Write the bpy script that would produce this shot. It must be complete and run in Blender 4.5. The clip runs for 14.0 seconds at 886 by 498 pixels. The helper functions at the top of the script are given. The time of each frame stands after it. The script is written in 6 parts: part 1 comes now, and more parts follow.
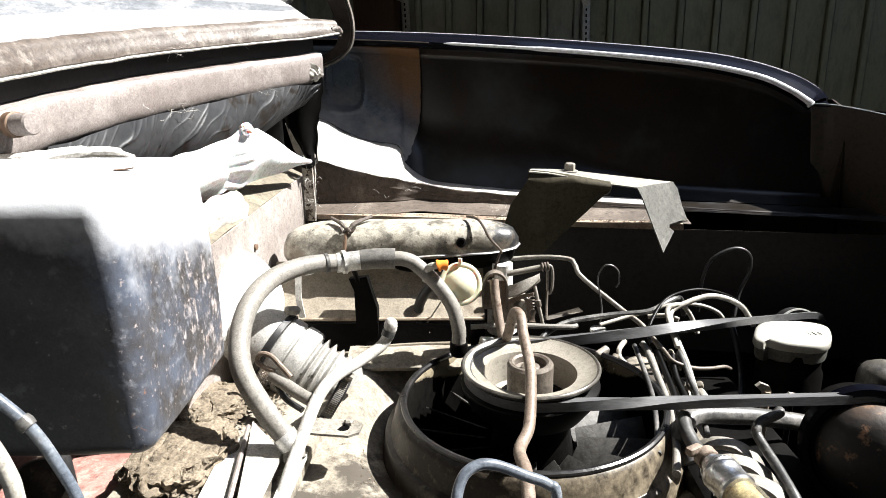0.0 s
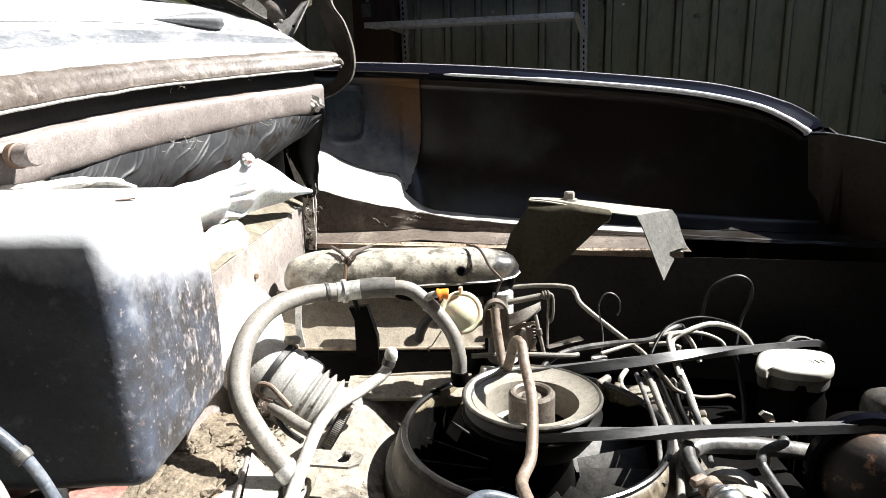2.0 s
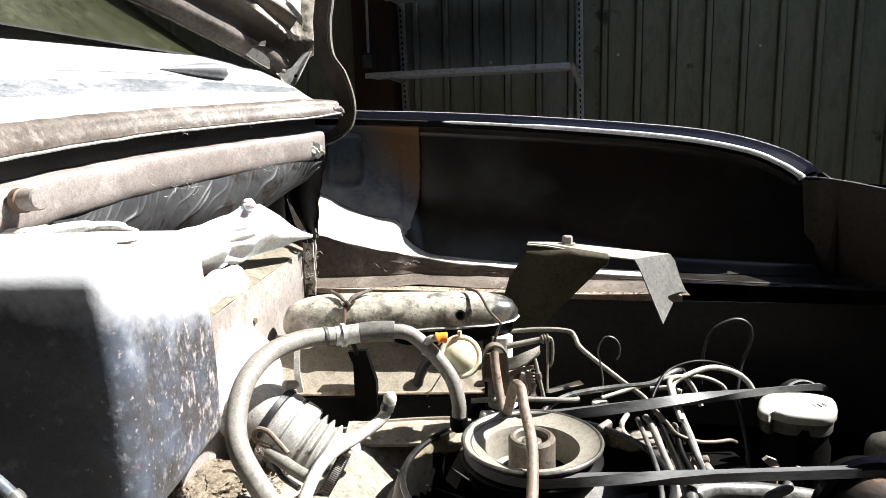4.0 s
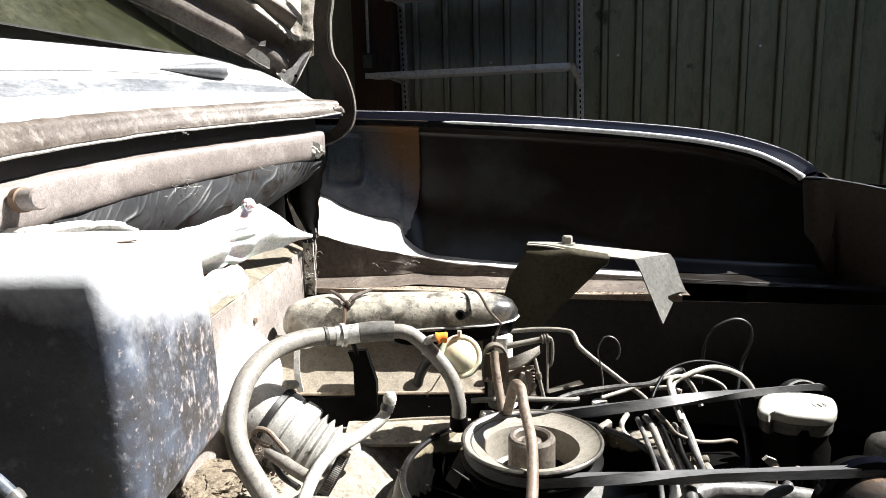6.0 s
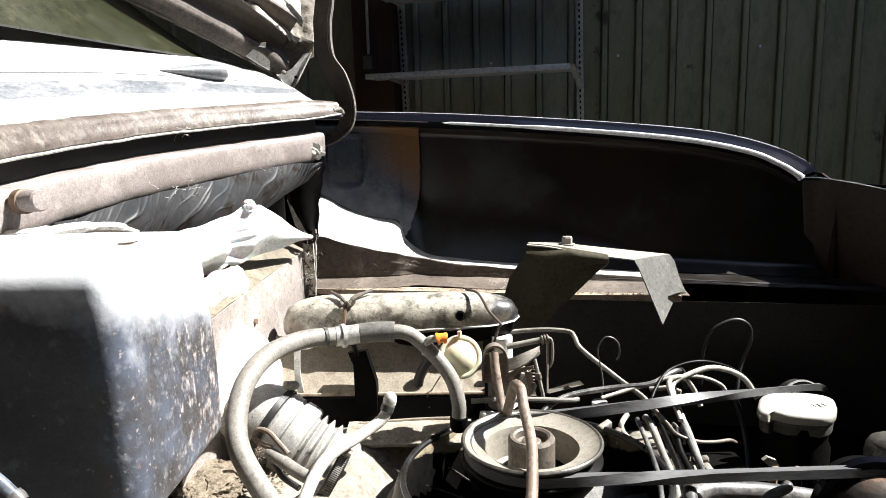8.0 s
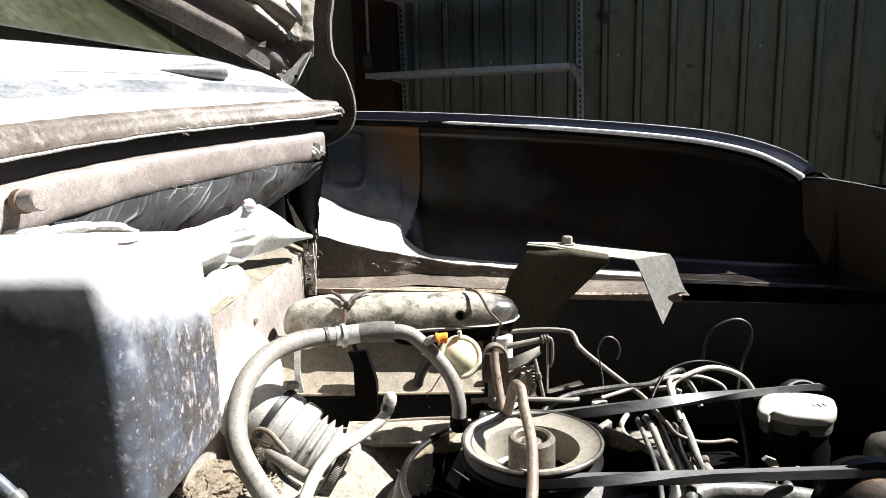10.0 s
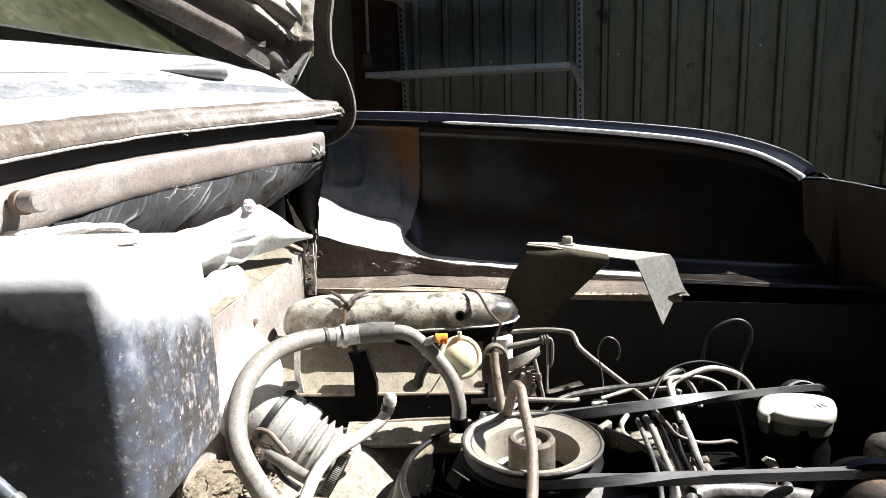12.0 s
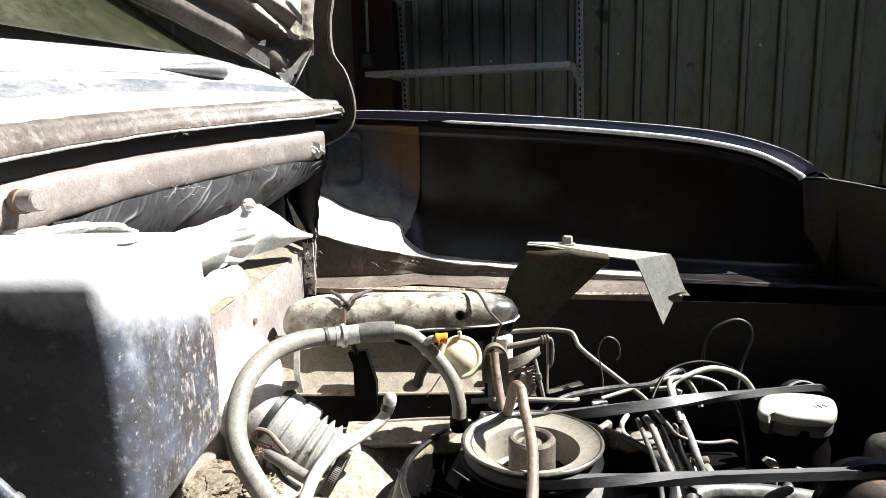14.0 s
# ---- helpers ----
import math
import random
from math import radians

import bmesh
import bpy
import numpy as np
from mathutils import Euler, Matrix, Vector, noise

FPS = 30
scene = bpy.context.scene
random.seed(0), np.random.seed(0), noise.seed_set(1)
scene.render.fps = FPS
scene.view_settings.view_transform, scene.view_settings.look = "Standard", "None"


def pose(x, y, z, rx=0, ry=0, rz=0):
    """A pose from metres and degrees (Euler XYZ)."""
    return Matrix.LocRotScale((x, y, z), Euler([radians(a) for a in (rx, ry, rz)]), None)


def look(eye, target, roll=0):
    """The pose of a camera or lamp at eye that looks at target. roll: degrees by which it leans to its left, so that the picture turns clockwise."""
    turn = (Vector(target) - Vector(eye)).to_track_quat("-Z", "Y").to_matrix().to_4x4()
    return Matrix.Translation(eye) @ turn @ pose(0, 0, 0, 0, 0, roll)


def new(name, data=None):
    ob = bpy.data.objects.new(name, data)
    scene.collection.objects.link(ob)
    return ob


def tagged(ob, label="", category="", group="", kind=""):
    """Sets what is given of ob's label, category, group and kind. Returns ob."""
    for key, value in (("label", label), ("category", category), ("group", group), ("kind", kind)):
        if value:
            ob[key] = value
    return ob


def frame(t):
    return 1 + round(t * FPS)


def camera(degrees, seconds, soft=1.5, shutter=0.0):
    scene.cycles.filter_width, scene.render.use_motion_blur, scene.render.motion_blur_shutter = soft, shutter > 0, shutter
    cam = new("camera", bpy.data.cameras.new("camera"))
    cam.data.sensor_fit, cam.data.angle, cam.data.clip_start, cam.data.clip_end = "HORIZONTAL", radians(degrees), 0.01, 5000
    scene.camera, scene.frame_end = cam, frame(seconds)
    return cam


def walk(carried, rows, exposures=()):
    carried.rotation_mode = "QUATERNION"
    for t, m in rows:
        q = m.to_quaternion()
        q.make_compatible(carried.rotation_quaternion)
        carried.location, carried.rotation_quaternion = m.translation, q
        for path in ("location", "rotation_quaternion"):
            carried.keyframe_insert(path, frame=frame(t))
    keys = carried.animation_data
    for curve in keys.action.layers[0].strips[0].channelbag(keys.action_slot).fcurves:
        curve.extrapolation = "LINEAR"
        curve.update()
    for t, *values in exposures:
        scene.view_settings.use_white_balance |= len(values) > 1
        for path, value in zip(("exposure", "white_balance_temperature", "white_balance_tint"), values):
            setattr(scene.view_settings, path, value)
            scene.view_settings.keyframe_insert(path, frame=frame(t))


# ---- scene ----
cam = camera(66.0, 14.0, soft=0.7)
PATH = [
    (0.0, pose(-0.0019, 0.0072, 1.0015, 73.188, 1.242, 0.055)),
    (0.5, pose(-0.0006, 0.0057, 0.9987, 73.604, 1.341, 0.092)),
    (1.0, pose(-0.0009, 0.0054, 1.0008, 74.488, 1.309, 0.084)),
    (1.5, pose(-0.0015, 0.0068, 0.9997, 74.633, 1.342, 0.059)),
    (2.0, pose(-0.0022, 0.0067, 1.0019, 75.582, 1.447, 0.007)),
    (2.5, pose(-0.0008, 0.0051, 0.9982, 75.831, 1.564, 0.056)),
    (3.0, pose(-0.0025, 0.0066, 1.0036, 76.228, 1.493, -0.031)),
    (3.5, pose(-0.0003, 0.0026, 0.9996, 77.749, 1.746, -0.024)),
    (3.7, pose(-0.0002, 0.0010, 0.9985, 79.400, 1.640, -0.010)),
    (4.2, pose(-0.0002, 0.0005, 0.9985, 79.530, 1.600, -0.005)),
    (6.0, pose(-0.0002, 0.0002, 0.9979, 79.549, 1.584, -0.004)),
    (6.5, pose(-0.0020, 0.0030, 1.0027, 79.314, 1.460, -0.066)),
    (7.0, pose(-0.0007, 0.0005, 1.0031, 79.353, 1.580, -0.028)),
    (7.5, pose(0.0008, -0.0017, 0.9973, 79.639, 1.644, 0.032)),
    (8.0, pose(0.0008, -0.0017, 0.9985, 79.598, 1.668, 0.029)),
    (10.5, pose(0.0000, -0.0007, 0.9993, 79.525, 1.624, 0.002)),
    (11.0, pose(0.0014, -0.0015, 0.9982, 79.622, 1.680, 0.047)),
    (11.5, pose(0.0003, -0.0008, 1.0017, 79.478, 1.632, 0.004)),
    (12.0, pose(0.0000, 0.0002, 1.0017, 79.417, 1.613, -0.001)),
    (12.5, pose(-0.0013, 0.0019, 1.0006, 79.429, 1.517, -0.044)),
    (13.0, pose(0.0007, -0.0014, 1.0001, 79.523, 1.673, 0.018)),
    (13.5, pose(-0.0011, 0.0020, 1.0017, 79.375, 1.523, -0.045)),
    (14.0, pose(-0.0012, 0.0020, 1.0017, 79.363, 1.534, -0.044)),
]
walk(cam, PATH, [(0.0, 1.88)])

# ---- light ----
SUN = Vector((0.635, 0.10, 0.766)).normalized()
world = bpy.data.worlds.new("sky")
scene.world = world
world.use_nodes = True
wn = world.node_tree
sky = wn.nodes.new("ShaderNodeTexSky")
sky.sky_type, sky.sun_disc = "NISHITA", False
sky.sun_elevation = math.asin(SUN.z)
sky.sun_rotation = math.atan2(SUN.x, SUN.y)
wn.nodes["Background"].inputs["Strength"].default_value = 0.05
wn.links.new(sky.outputs[0], wn.nodes["Background"].inputs[0])
sun = new("sun", bpy.data.lights.new("sun", "SUN"))
sun.data.energy, sun.data.angle, sun.data.color = 5.0, radians(0.55), (1.0, 0.98, 0.945)
sun.matrix_world = look(SUN * 20, (0, 0, 0))


# ---- materials ----
def mat(name, c1, c2, *args, top=None, layers=(), **kw):
    m = base_mat(name, c1, c2, *args, **kw)
    for layer in layers:
        wear_or_light(m, *layer)
    if top:
        # dust or rust above a height, or beyond a plane, with a ragged edge
        colour, level, width, *way = top
        nt = m.node_tree
        n, l = nt.nodes, nt.links
        b = n["Principled BSDF"]
        tc, sx = n.new("ShaderNodeTexCoord"), n.new("ShaderNodeSeparateXYZ")
        l.new(tc.outputs["Object"], sx.inputs[0])
        nz = n.new("ShaderNodeTexNoise")
        nz.inputs["Scale"].default_value, nz.inputs["Detail"].default_value = 26.0, 9.0
        l.new(tc.outputs["Object"], nz.inputs["Vector"])
        ma = n.new("ShaderNodeMath")
        ma.operation = "MULTIPLY_ADD"
        ma.inputs[1].default_value = width * 1.8
        l.new(nz.outputs["Fac"], ma.inputs[0])
        if way:
            dp = n.new("ShaderNodeVectorMath")
            dp.operation = "DOT_PRODUCT"
            dp.inputs[1].default_value = way[0]
            l.new(tc.outputs["Object"], dp.inputs[0])
            l.new(dp.outputs["Value"], ma.inputs[2])
        else:
            l.new(sx.outputs["Z"], ma.inputs[2])
        mr = n.new("ShaderNodeMapRange")
        mr.inputs["From Min"].default_value, mr.inputs["From Max"].default_value = level + width * 0.55, level + width * 2.1
        l.new(ma.outputs[0], mr.inputs["Value"])
        x = n.new("ShaderNodeMix")
        x.data_type = "RGBA"
        l.new(mr.outputs[0], x.inputs["Factor"])
        l.new(b.inputs["Base Color"].links[0].from_socket, x.inputs["A"])
        x.inputs["B"].default_value = (*colour, 1)
        l.new(x.outputs["Result"], b.inputs["Base Color"])
    return m


def wear_or_light(m, colour, scale, at, soft, bias=None, stretch=(1, 1, 1), rough=None):
    """Chips, stains, dust or painted-in light where a noise passes a threshold; bias = (way, level, width, gain) makes
    them thicker beyond a plane.
    """
    nt = m.node_tree
    n, l = nt.nodes, nt.links
    b = n["Principled BSDF"]
    tc, mp, nz = n.new("ShaderNodeTexCoord"), n.new("ShaderNodeMapping"), n.new("ShaderNodeTexNoise")
    mp.inputs["Scale"].default_value = stretch
    mp.inputs["Location"].default_value = (scale * 0.37, 0.0, at)
    nz.inputs["Scale"].default_value, nz.inputs["Detail"].default_value, nz.inputs["Roughness"].default_value = scale, 6.0, 0.65
    l.new(tc.outputs["Object"], mp.inputs["Vector"])
    l.new(mp.outputs[0], nz.inputs["Vector"])
    fac = nz.outputs["Fac"]
    if bias:
        way, level, width, gain = bias
        dp, mr, ad = n.new("ShaderNodeVectorMath"), n.new("ShaderNodeMapRange"), n.new("ShaderNodeMath")
        dp.operation, ad.operation = "DOT_PRODUCT", "ADD"
        dp.inputs[1].default_value = way
        l.new(tc.outputs["Object"], dp.inputs[0])
        mr.interpolation_type = "SMOOTHSTEP"
        mr.inputs["From Min"].default_value, mr.inputs["From Max"].default_value = level, level + width
        mr.inputs["To Min"].default_value, mr.inputs["To Max"].default_value = 0.0, gain
        l.new(dp.outputs["Value"], mr.inputs["Value"])
        l.new(fac, ad.inputs[0])
        l.new(mr.outputs[0], ad.inputs[1])
        fac = ad.outputs[0]
    r = n.new("ShaderNodeMapRange")
    r.inputs["From Min"].default_value, r.inputs["From Max"].default_value = at, at + soft
    l.new(fac, r.inputs["Value"])
    x = n.new("ShaderNodeMix")
    x.data_type = "RGBA"
    l.new(r.outputs[0], x.inputs["Factor"])
    l.new(b.inputs["Base Color"].links[0].from_socket, x.inputs["A"])
    x.inputs["B"].default_value = (*colour, 1)
    l.new(x.outputs["Result"], b.inputs["Base Color"])
    if rough is not None:
        y = n.new("ShaderNodeMix")
        l.new(r.outputs[0], y.inputs["Factor"])
        l.new(b.inputs["Roughness"].links[0].from_socket, y.inputs["A"])
        y.inputs["B"].default_value = rough
        l.new(y.outputs["Result"], b.inputs["Roughness"])


def base_mat(name, c1, c2, rough=0.6, metal=0.0, scale=9.0, fine=90.0, bump=0.25, spot=None, spot_at=0.62, spot_scale=40.0,
        dust=None, dust_at=0.55, dust_scale=14.0, coat=0.0, stretch=(1, 1, 1), trans=0.0, rough_var=0.2, bump_dist=0.002, grain=0.3, side=None, gloss=None, fleck=1.0):
    m = bpy.data.materials.new(name)
    m.use_nodes = True
    nt = m.node_tree
    n, l = nt.nodes, nt.links
    b = n["Principled BSDF"]
    tc = n.new("ShaderNodeTexCoord")
    mp = n.new("ShaderNodeMapping")
    mp.inputs["Scale"].default_value = stretch
    l.new(tc.outputs["Object"], mp.inputs["Vector"])

    def noise_tex(sc, detail=6.0, ro=0.6):
        t = n.new("ShaderNodeTexNoise")
        t.inputs["Scale"].default_value, t.inputs["Detail"].default_value, t.inputs["Roughness"].default_value = sc, detail, ro
        l.new(mp.outputs[0], t.inputs["Vector"])
        return t

    def ramp(src, a, z):
        r = n.new("ShaderNodeMapRange")
        r.inputs["From Min"].default_value, r.inputs["From Max"].default_value = a, z
        l.new(src, r.inputs["Value"])
        return r.outputs[0]

    def mix(fac, a, c, mode="MIX"):
        x = n.new("ShaderNodeMix")
        x.data_type, x.blend_type = "RGBA", mode
        l.new(fac, x.inputs["Factor"])
        if isinstance(a, tuple):
            x.inputs["A"].default_value = (*a, 1)
        else:
            l.new(a, x.inputs["A"])
        x.inputs["B"].default_value = (*c, 1)
        return x.outputs["Result"]

    big, small = noise_tex(scale), noise_tex(fine, 4.0)
    col = mix(ramp(big.outputs["Fac"], 0.35, 0.68), c1, c2)
    col = mix(ramp(small.outputs["Fac"], 0.48, 0.8), col, tuple((1 - 0.55 * fleck) * v for v in c1))
    if side:
        colour, way, level, width = side
        dp = n.new("ShaderNodeVectorMath")
        dp.operation = "DOT_PRODUCT"
        dp.inputs[1].default_value = way
        l.new(tc.outputs["Object"], dp.inputs[0])
        ad = n.new("ShaderNodeMath")
        ad.operation = "MULTIPLY_ADD"
        ad.inputs[1].default_value = width
        l.new(big.outputs["Fac"], ad.inputs[0])
        l.new(dp.outputs["Value"], ad.inputs[2])
        col = mix(ramp(ad.outputs[0], level, level + width), col, colour)
    if gloss is not None:
        b.inputs["Specular IOR Level"].default_value = gloss
    if dust:
        d = noise_tex(dust_scale, 8.0, 0.7)
        col = mix(ramp(d.outputs["Fac"], dust_at - 0.08, dust_at + 0.1), col, dust)
    if spot:
        s = noise_tex(spot_scale, 5.0, 0.65)
        col = mix(ramp(s.outputs["Fac"], spot_at, spot_at + 0.05), col, spot)
    gr = noise_tex(fine * 3.7, 3.0, 0.7)
    gm = n.new("ShaderNodeMapRange")
    gm.inputs["From Min"].default_value, gm.inputs["From Max"].default_value = 0.3, 0.7
    gm.inputs["To Min"].default_value, gm.inputs["To Max"].default_value = 1 - grain, 1 + grain
    l.new(gr.outputs["Fac"], gm.inputs["Value"])
    mg = n.new("ShaderNodeMix")
    mg.data_type, mg.blend_type = "RGBA", "MULTIPLY"
    mg.inputs["Factor"].default_value = 1.0
    l.new(col, mg.inputs["A"])
    l.new(gm.outputs[0], mg.inputs["B"])
    l.new(mg.outputs["Result"], b.inputs["Base Color"])
    rg = n.new("ShaderNodeMapRange")
    rg.inputs["To Min"].default_value, rg.inputs["To Max"].default_value = max(0.03, rough - rough_var), min(1.0, rough + rough_var)
    l.new(big.outputs["Fac"], rg.inputs["Value"])
    l.new(rg.outputs[0], b.inputs["Roughness"])
    b.inputs["Metallic"].default_value = metal
    b.inputs["Coat Weight"].default_value = coat
    b.inputs["Coat Roughness"].default_value = 0.15
    b.inputs["Transmission Weight"].default_value = trans
    if bump:
        bp = n.new("ShaderNodeBump")
        bp.inputs["Strength"].default_value, bp.inputs["Distance"].default_value = bump, bump_dist
        l.new(small.outputs["Fac"], bp.inputs["Height"])
        l.new(bp.outputs[0], b.inputs["Normal"])
    return m


STAIN = [((0.26, 0.235, 0.12), 1.7, 0.56, 0.2, None, (1, 1, 0.5)), ((0.075, 0.05, 0.028), 2.6, 0.60, 0.12, None, (1, 1, 0.4)), ((0.05, 0.036, 0.022), 9.0, 0.66, 0.06, ((-1, 0, 0), -0.95, 0.25, 0.05), (1, 1, 0.7))]
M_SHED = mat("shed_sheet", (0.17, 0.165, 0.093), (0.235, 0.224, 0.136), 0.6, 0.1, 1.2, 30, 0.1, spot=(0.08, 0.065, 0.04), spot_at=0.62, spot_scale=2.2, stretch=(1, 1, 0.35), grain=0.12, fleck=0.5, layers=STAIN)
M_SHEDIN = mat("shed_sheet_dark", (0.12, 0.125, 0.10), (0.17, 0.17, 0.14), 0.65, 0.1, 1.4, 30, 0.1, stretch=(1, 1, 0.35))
# paler copy of the sheet, makes up for the roof's shade
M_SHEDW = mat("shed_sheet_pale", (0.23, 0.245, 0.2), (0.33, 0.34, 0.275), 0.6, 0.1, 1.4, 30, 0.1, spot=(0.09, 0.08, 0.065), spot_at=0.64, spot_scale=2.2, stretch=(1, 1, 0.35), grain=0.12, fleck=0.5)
M_TIMBER = mat("dark_timber", (0.045, 0.022, 0.014), (0.07, 0.035, 0.02), 0.8, 0, 5, 60, 0.3, stretch=(4, 4, 0.5))
M_SHELF = mat("grey_shelf_steel", (0.55, 0.56, 0.56), (0.65, 0.65, 0.63), 0.5, 0.1, 4, 60, 0.1)
M_STEEL_W = mat("painted_upright", (0.4, 0.4, 0.38), (0.5, 0.5, 0.46), 0.5, 0.1, 6, 70, 0.1)
M_FLOOR = mat("concrete", (0.07, 0.062, 0.052), (0.11, 0.098, 0.08), 0.9, 0, 1.5, 40, 0.3)
M_BLACK = mat("black_gloss_paint", (0.0028, 0.003, 0.0052), (0.0045, 0.005, 0.0085), 0.14, 0, 6, 160, 0.03, dust=(0.018, 0.017, 0.018), dust_at=0.72, gloss=0.07, rough_var=0.06)
# the layer paints the sunlit ledge's bluish reflection into the lower curve
M_INNER = mat("black_underseal", (0.0095, 0.0073, 0.0055), (0.0185, 0.0137, 0.010), 0.32, 0, 7, 130, 0.12, dust=(0.022, 0.0145, 0.009), dust_at=0.6, dust_scale=5, gloss=0.5, rough_var=0.1, layers=[((0.055, 0.062, 0.069), 6, 0.52, 0.34, ((-0.3, 0, -1), -0.83, 0.08, 0.26))])
M_TAILIN = mat("brown_black_body_inside", (0.022, 0.0165, 0.0122), (0.040, 0.030, 0.022), 0.45, 0, 6, 110, 0.2, dust=(0.012, 0.008, 0.0052), dust_at=0.64, gloss=0.2)
M_SHIELD = mat("dusty_dark_shield", (0.018, 0.0148, 0.012), (0.033, 0.0275, 0.0225), 0.45, 0, 6, 110, 0.2, dust=(0.03, 0.026, 0.022), dust_at=0.6, gloss=0.4)
# rust on the right; the pale layer paints light bounced from the ledge
M_GREYIN = mat("grey_inner_panel", (0.085, 0.118, 0.170), (0.125, 0.150, 0.192), 0.42, 0, 7, 110, 0.2, dust=(0.07, 0.075, 0.085), dust_at=0.6, dust_scale=12, side=((0.14, 0.074, 0.032), (0.8, 0.0, 0.6), 0.45, 0.085), layers=[((0.42, 0.40, 0.37), 9, 0.60, 0.34, ((-0.35, 0, -1), -0.855, 0.08, 0.34))])
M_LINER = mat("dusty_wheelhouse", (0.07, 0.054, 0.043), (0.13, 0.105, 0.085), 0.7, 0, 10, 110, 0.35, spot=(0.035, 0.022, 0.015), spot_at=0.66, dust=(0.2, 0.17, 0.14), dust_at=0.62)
M_RAIL = mat("rusty_rail", (0.19, 0.125, 0.09), (0.36, 0.295, 0.225), 0.8, 0, 12, 90, 0.4, dust=(0.4, 0.34, 0.25))
M_DECK = mat("pale_deck_paint", (0.4, 0.4, 0.41), (0.5, 0.5, 0.5), 0.3, 0, 6, 130, 0.08, coat=0.3, spot=(0.2, 0.17, 0.15), spot_at=0.7)
M_LIP = mat("rusty_brown_gutter", (0.075, 0.059, 0.049), (0.125, 0.104, 0.089), 0.5, 0, 16, 120, 0.4, dust=(0.25, 0.226, 0.198), dust_at=0.6, dust_scale=34, spot=(0.035, 0.022, 0.017), spot_at=0.64, spot_scale=80)
M_FLANGE = mat("mauve_primer", (0.185, 0.158, 0.145), (0.24, 0.212, 0.198), 0.6, 0, 9, 120, 0.25, dust=(0.32, 0.288, 0.268), dust_at=0.6, spot=(0.08, 0.05, 0.04), spot_at=0.71, spot_scale=60, fleck=0.5)
M_FIRE = mat("dusty_firewall_paint", (0.23, 0.2, 0.182), (0.32, 0.288, 0.265), 0.6, 0, 9, 120, 0.3, dust=(0.38, 0.345, 0.315), dust_at=0.6, spot=(0.1, 0.065, 0.05), spot_at=0.69, spot_scale=50, fleck=0.7)
M_PLASTIC = mat("black_polythene", (0.028, 0.029, 0.031), (0.050, 0.051, 0.053), 0.45, 0, 14, 120, 0.1, gloss=0.25, fleck=0.3, grain=0.15, layers=[((0.016, 0.012, 0.009), 22, 0.60, 0.08, ((1, 1, 0), 0.55, 0.10, 0.04))])
M_WHITEBAG = mat("white_cloth", (0.72, 0.72, 0.74), (0.8, 0.8, 0.8), 0.6, 0, 9, 160, 0.2)
M_RUBBER = mat("black_rubber", (0.013, 0.013, 0.014), (0.022, 0.021, 0.02), 0.45, 0, 20, 150, 0.2)
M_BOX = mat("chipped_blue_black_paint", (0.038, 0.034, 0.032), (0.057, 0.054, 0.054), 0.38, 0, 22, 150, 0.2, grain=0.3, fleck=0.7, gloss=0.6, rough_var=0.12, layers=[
    # bluer, paler tone of the sunlit right face, put into the paint
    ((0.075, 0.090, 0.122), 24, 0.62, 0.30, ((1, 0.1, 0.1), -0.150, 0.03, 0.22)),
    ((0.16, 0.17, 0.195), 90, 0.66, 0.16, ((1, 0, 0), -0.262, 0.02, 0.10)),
    ((0.42, 0.37, 0.352), 105, 0.65, 0.16, ((1, 0.5, 0.05), 0.05, 0.05, 0.12), (1, 1, 0.7)),
    ((0.42, 0.36, 0.34), 190, 0.69, 0.12, ((1, 0, 0), -0.262, 0.02, 0.08)),
    ((0.16, 0.085, 0.055), 60, 0.69, 0.10),
    ((0.27, 0.135, 0.085), 110, 0.735, 0.08, ((2, -1, -0.3), -1.19, 0.03, 0.12)),
    ((0.36, 0.24, 0.19), 90, 0.74, 0.09, ((2, 0.4, -1), -0.99, 0.05, 0.14)),
    # sun glare fading down the right face, painted as a white haze
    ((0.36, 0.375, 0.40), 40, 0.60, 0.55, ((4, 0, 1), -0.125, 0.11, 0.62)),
    # paler towards the top
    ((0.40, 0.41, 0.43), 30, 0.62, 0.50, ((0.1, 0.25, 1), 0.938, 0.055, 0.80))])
# dark layer: oil stain and the fan neck's shadow, painted as one
M_TAN = mat("dusty_tan_shroud", (0.17, 0.15, 0.117), (0.25, 0.222, 0.178), 0.8, 0, 11, 70, 0.35, spot=(0.1, 0.08, 0.06), spot_at=0.66, spot_scale=70, dust=(0.31, 0.278, 0.225), dust_at=0.56, dust_scale=18, layers=[((0.055, 0.046, 0.035), 26, 0.58, 0.14, ((1, -1, 0), -0.915, 0.06, 0.20))])
# last layer: tan dust plus the sunlit look of the front-right side
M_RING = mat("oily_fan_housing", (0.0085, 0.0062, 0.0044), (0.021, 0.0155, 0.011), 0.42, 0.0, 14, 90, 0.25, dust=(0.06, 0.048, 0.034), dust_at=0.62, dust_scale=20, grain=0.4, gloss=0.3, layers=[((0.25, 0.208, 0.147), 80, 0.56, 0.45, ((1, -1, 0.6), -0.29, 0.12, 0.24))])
M_LIPRING = mat("worn_black_lip", (0.007, 0.0068, 0.0072), (0.018, 0.0172, 0.017), 0.3, 0.0, 14, 90, 0.2, dust=(0.07, 0.064, 0.055), dust_at=0.66, dust_scale=20)
M_OIL = mat("wet_black_metal", (0.0028, 0.0027, 0.0026), (0.0055, 0.005, 0.0046), 0.4, 0, 12, 120, 0.15, dust=(0.012, 0.0105, 0.009), dust_at=0.7, gloss=0.12)
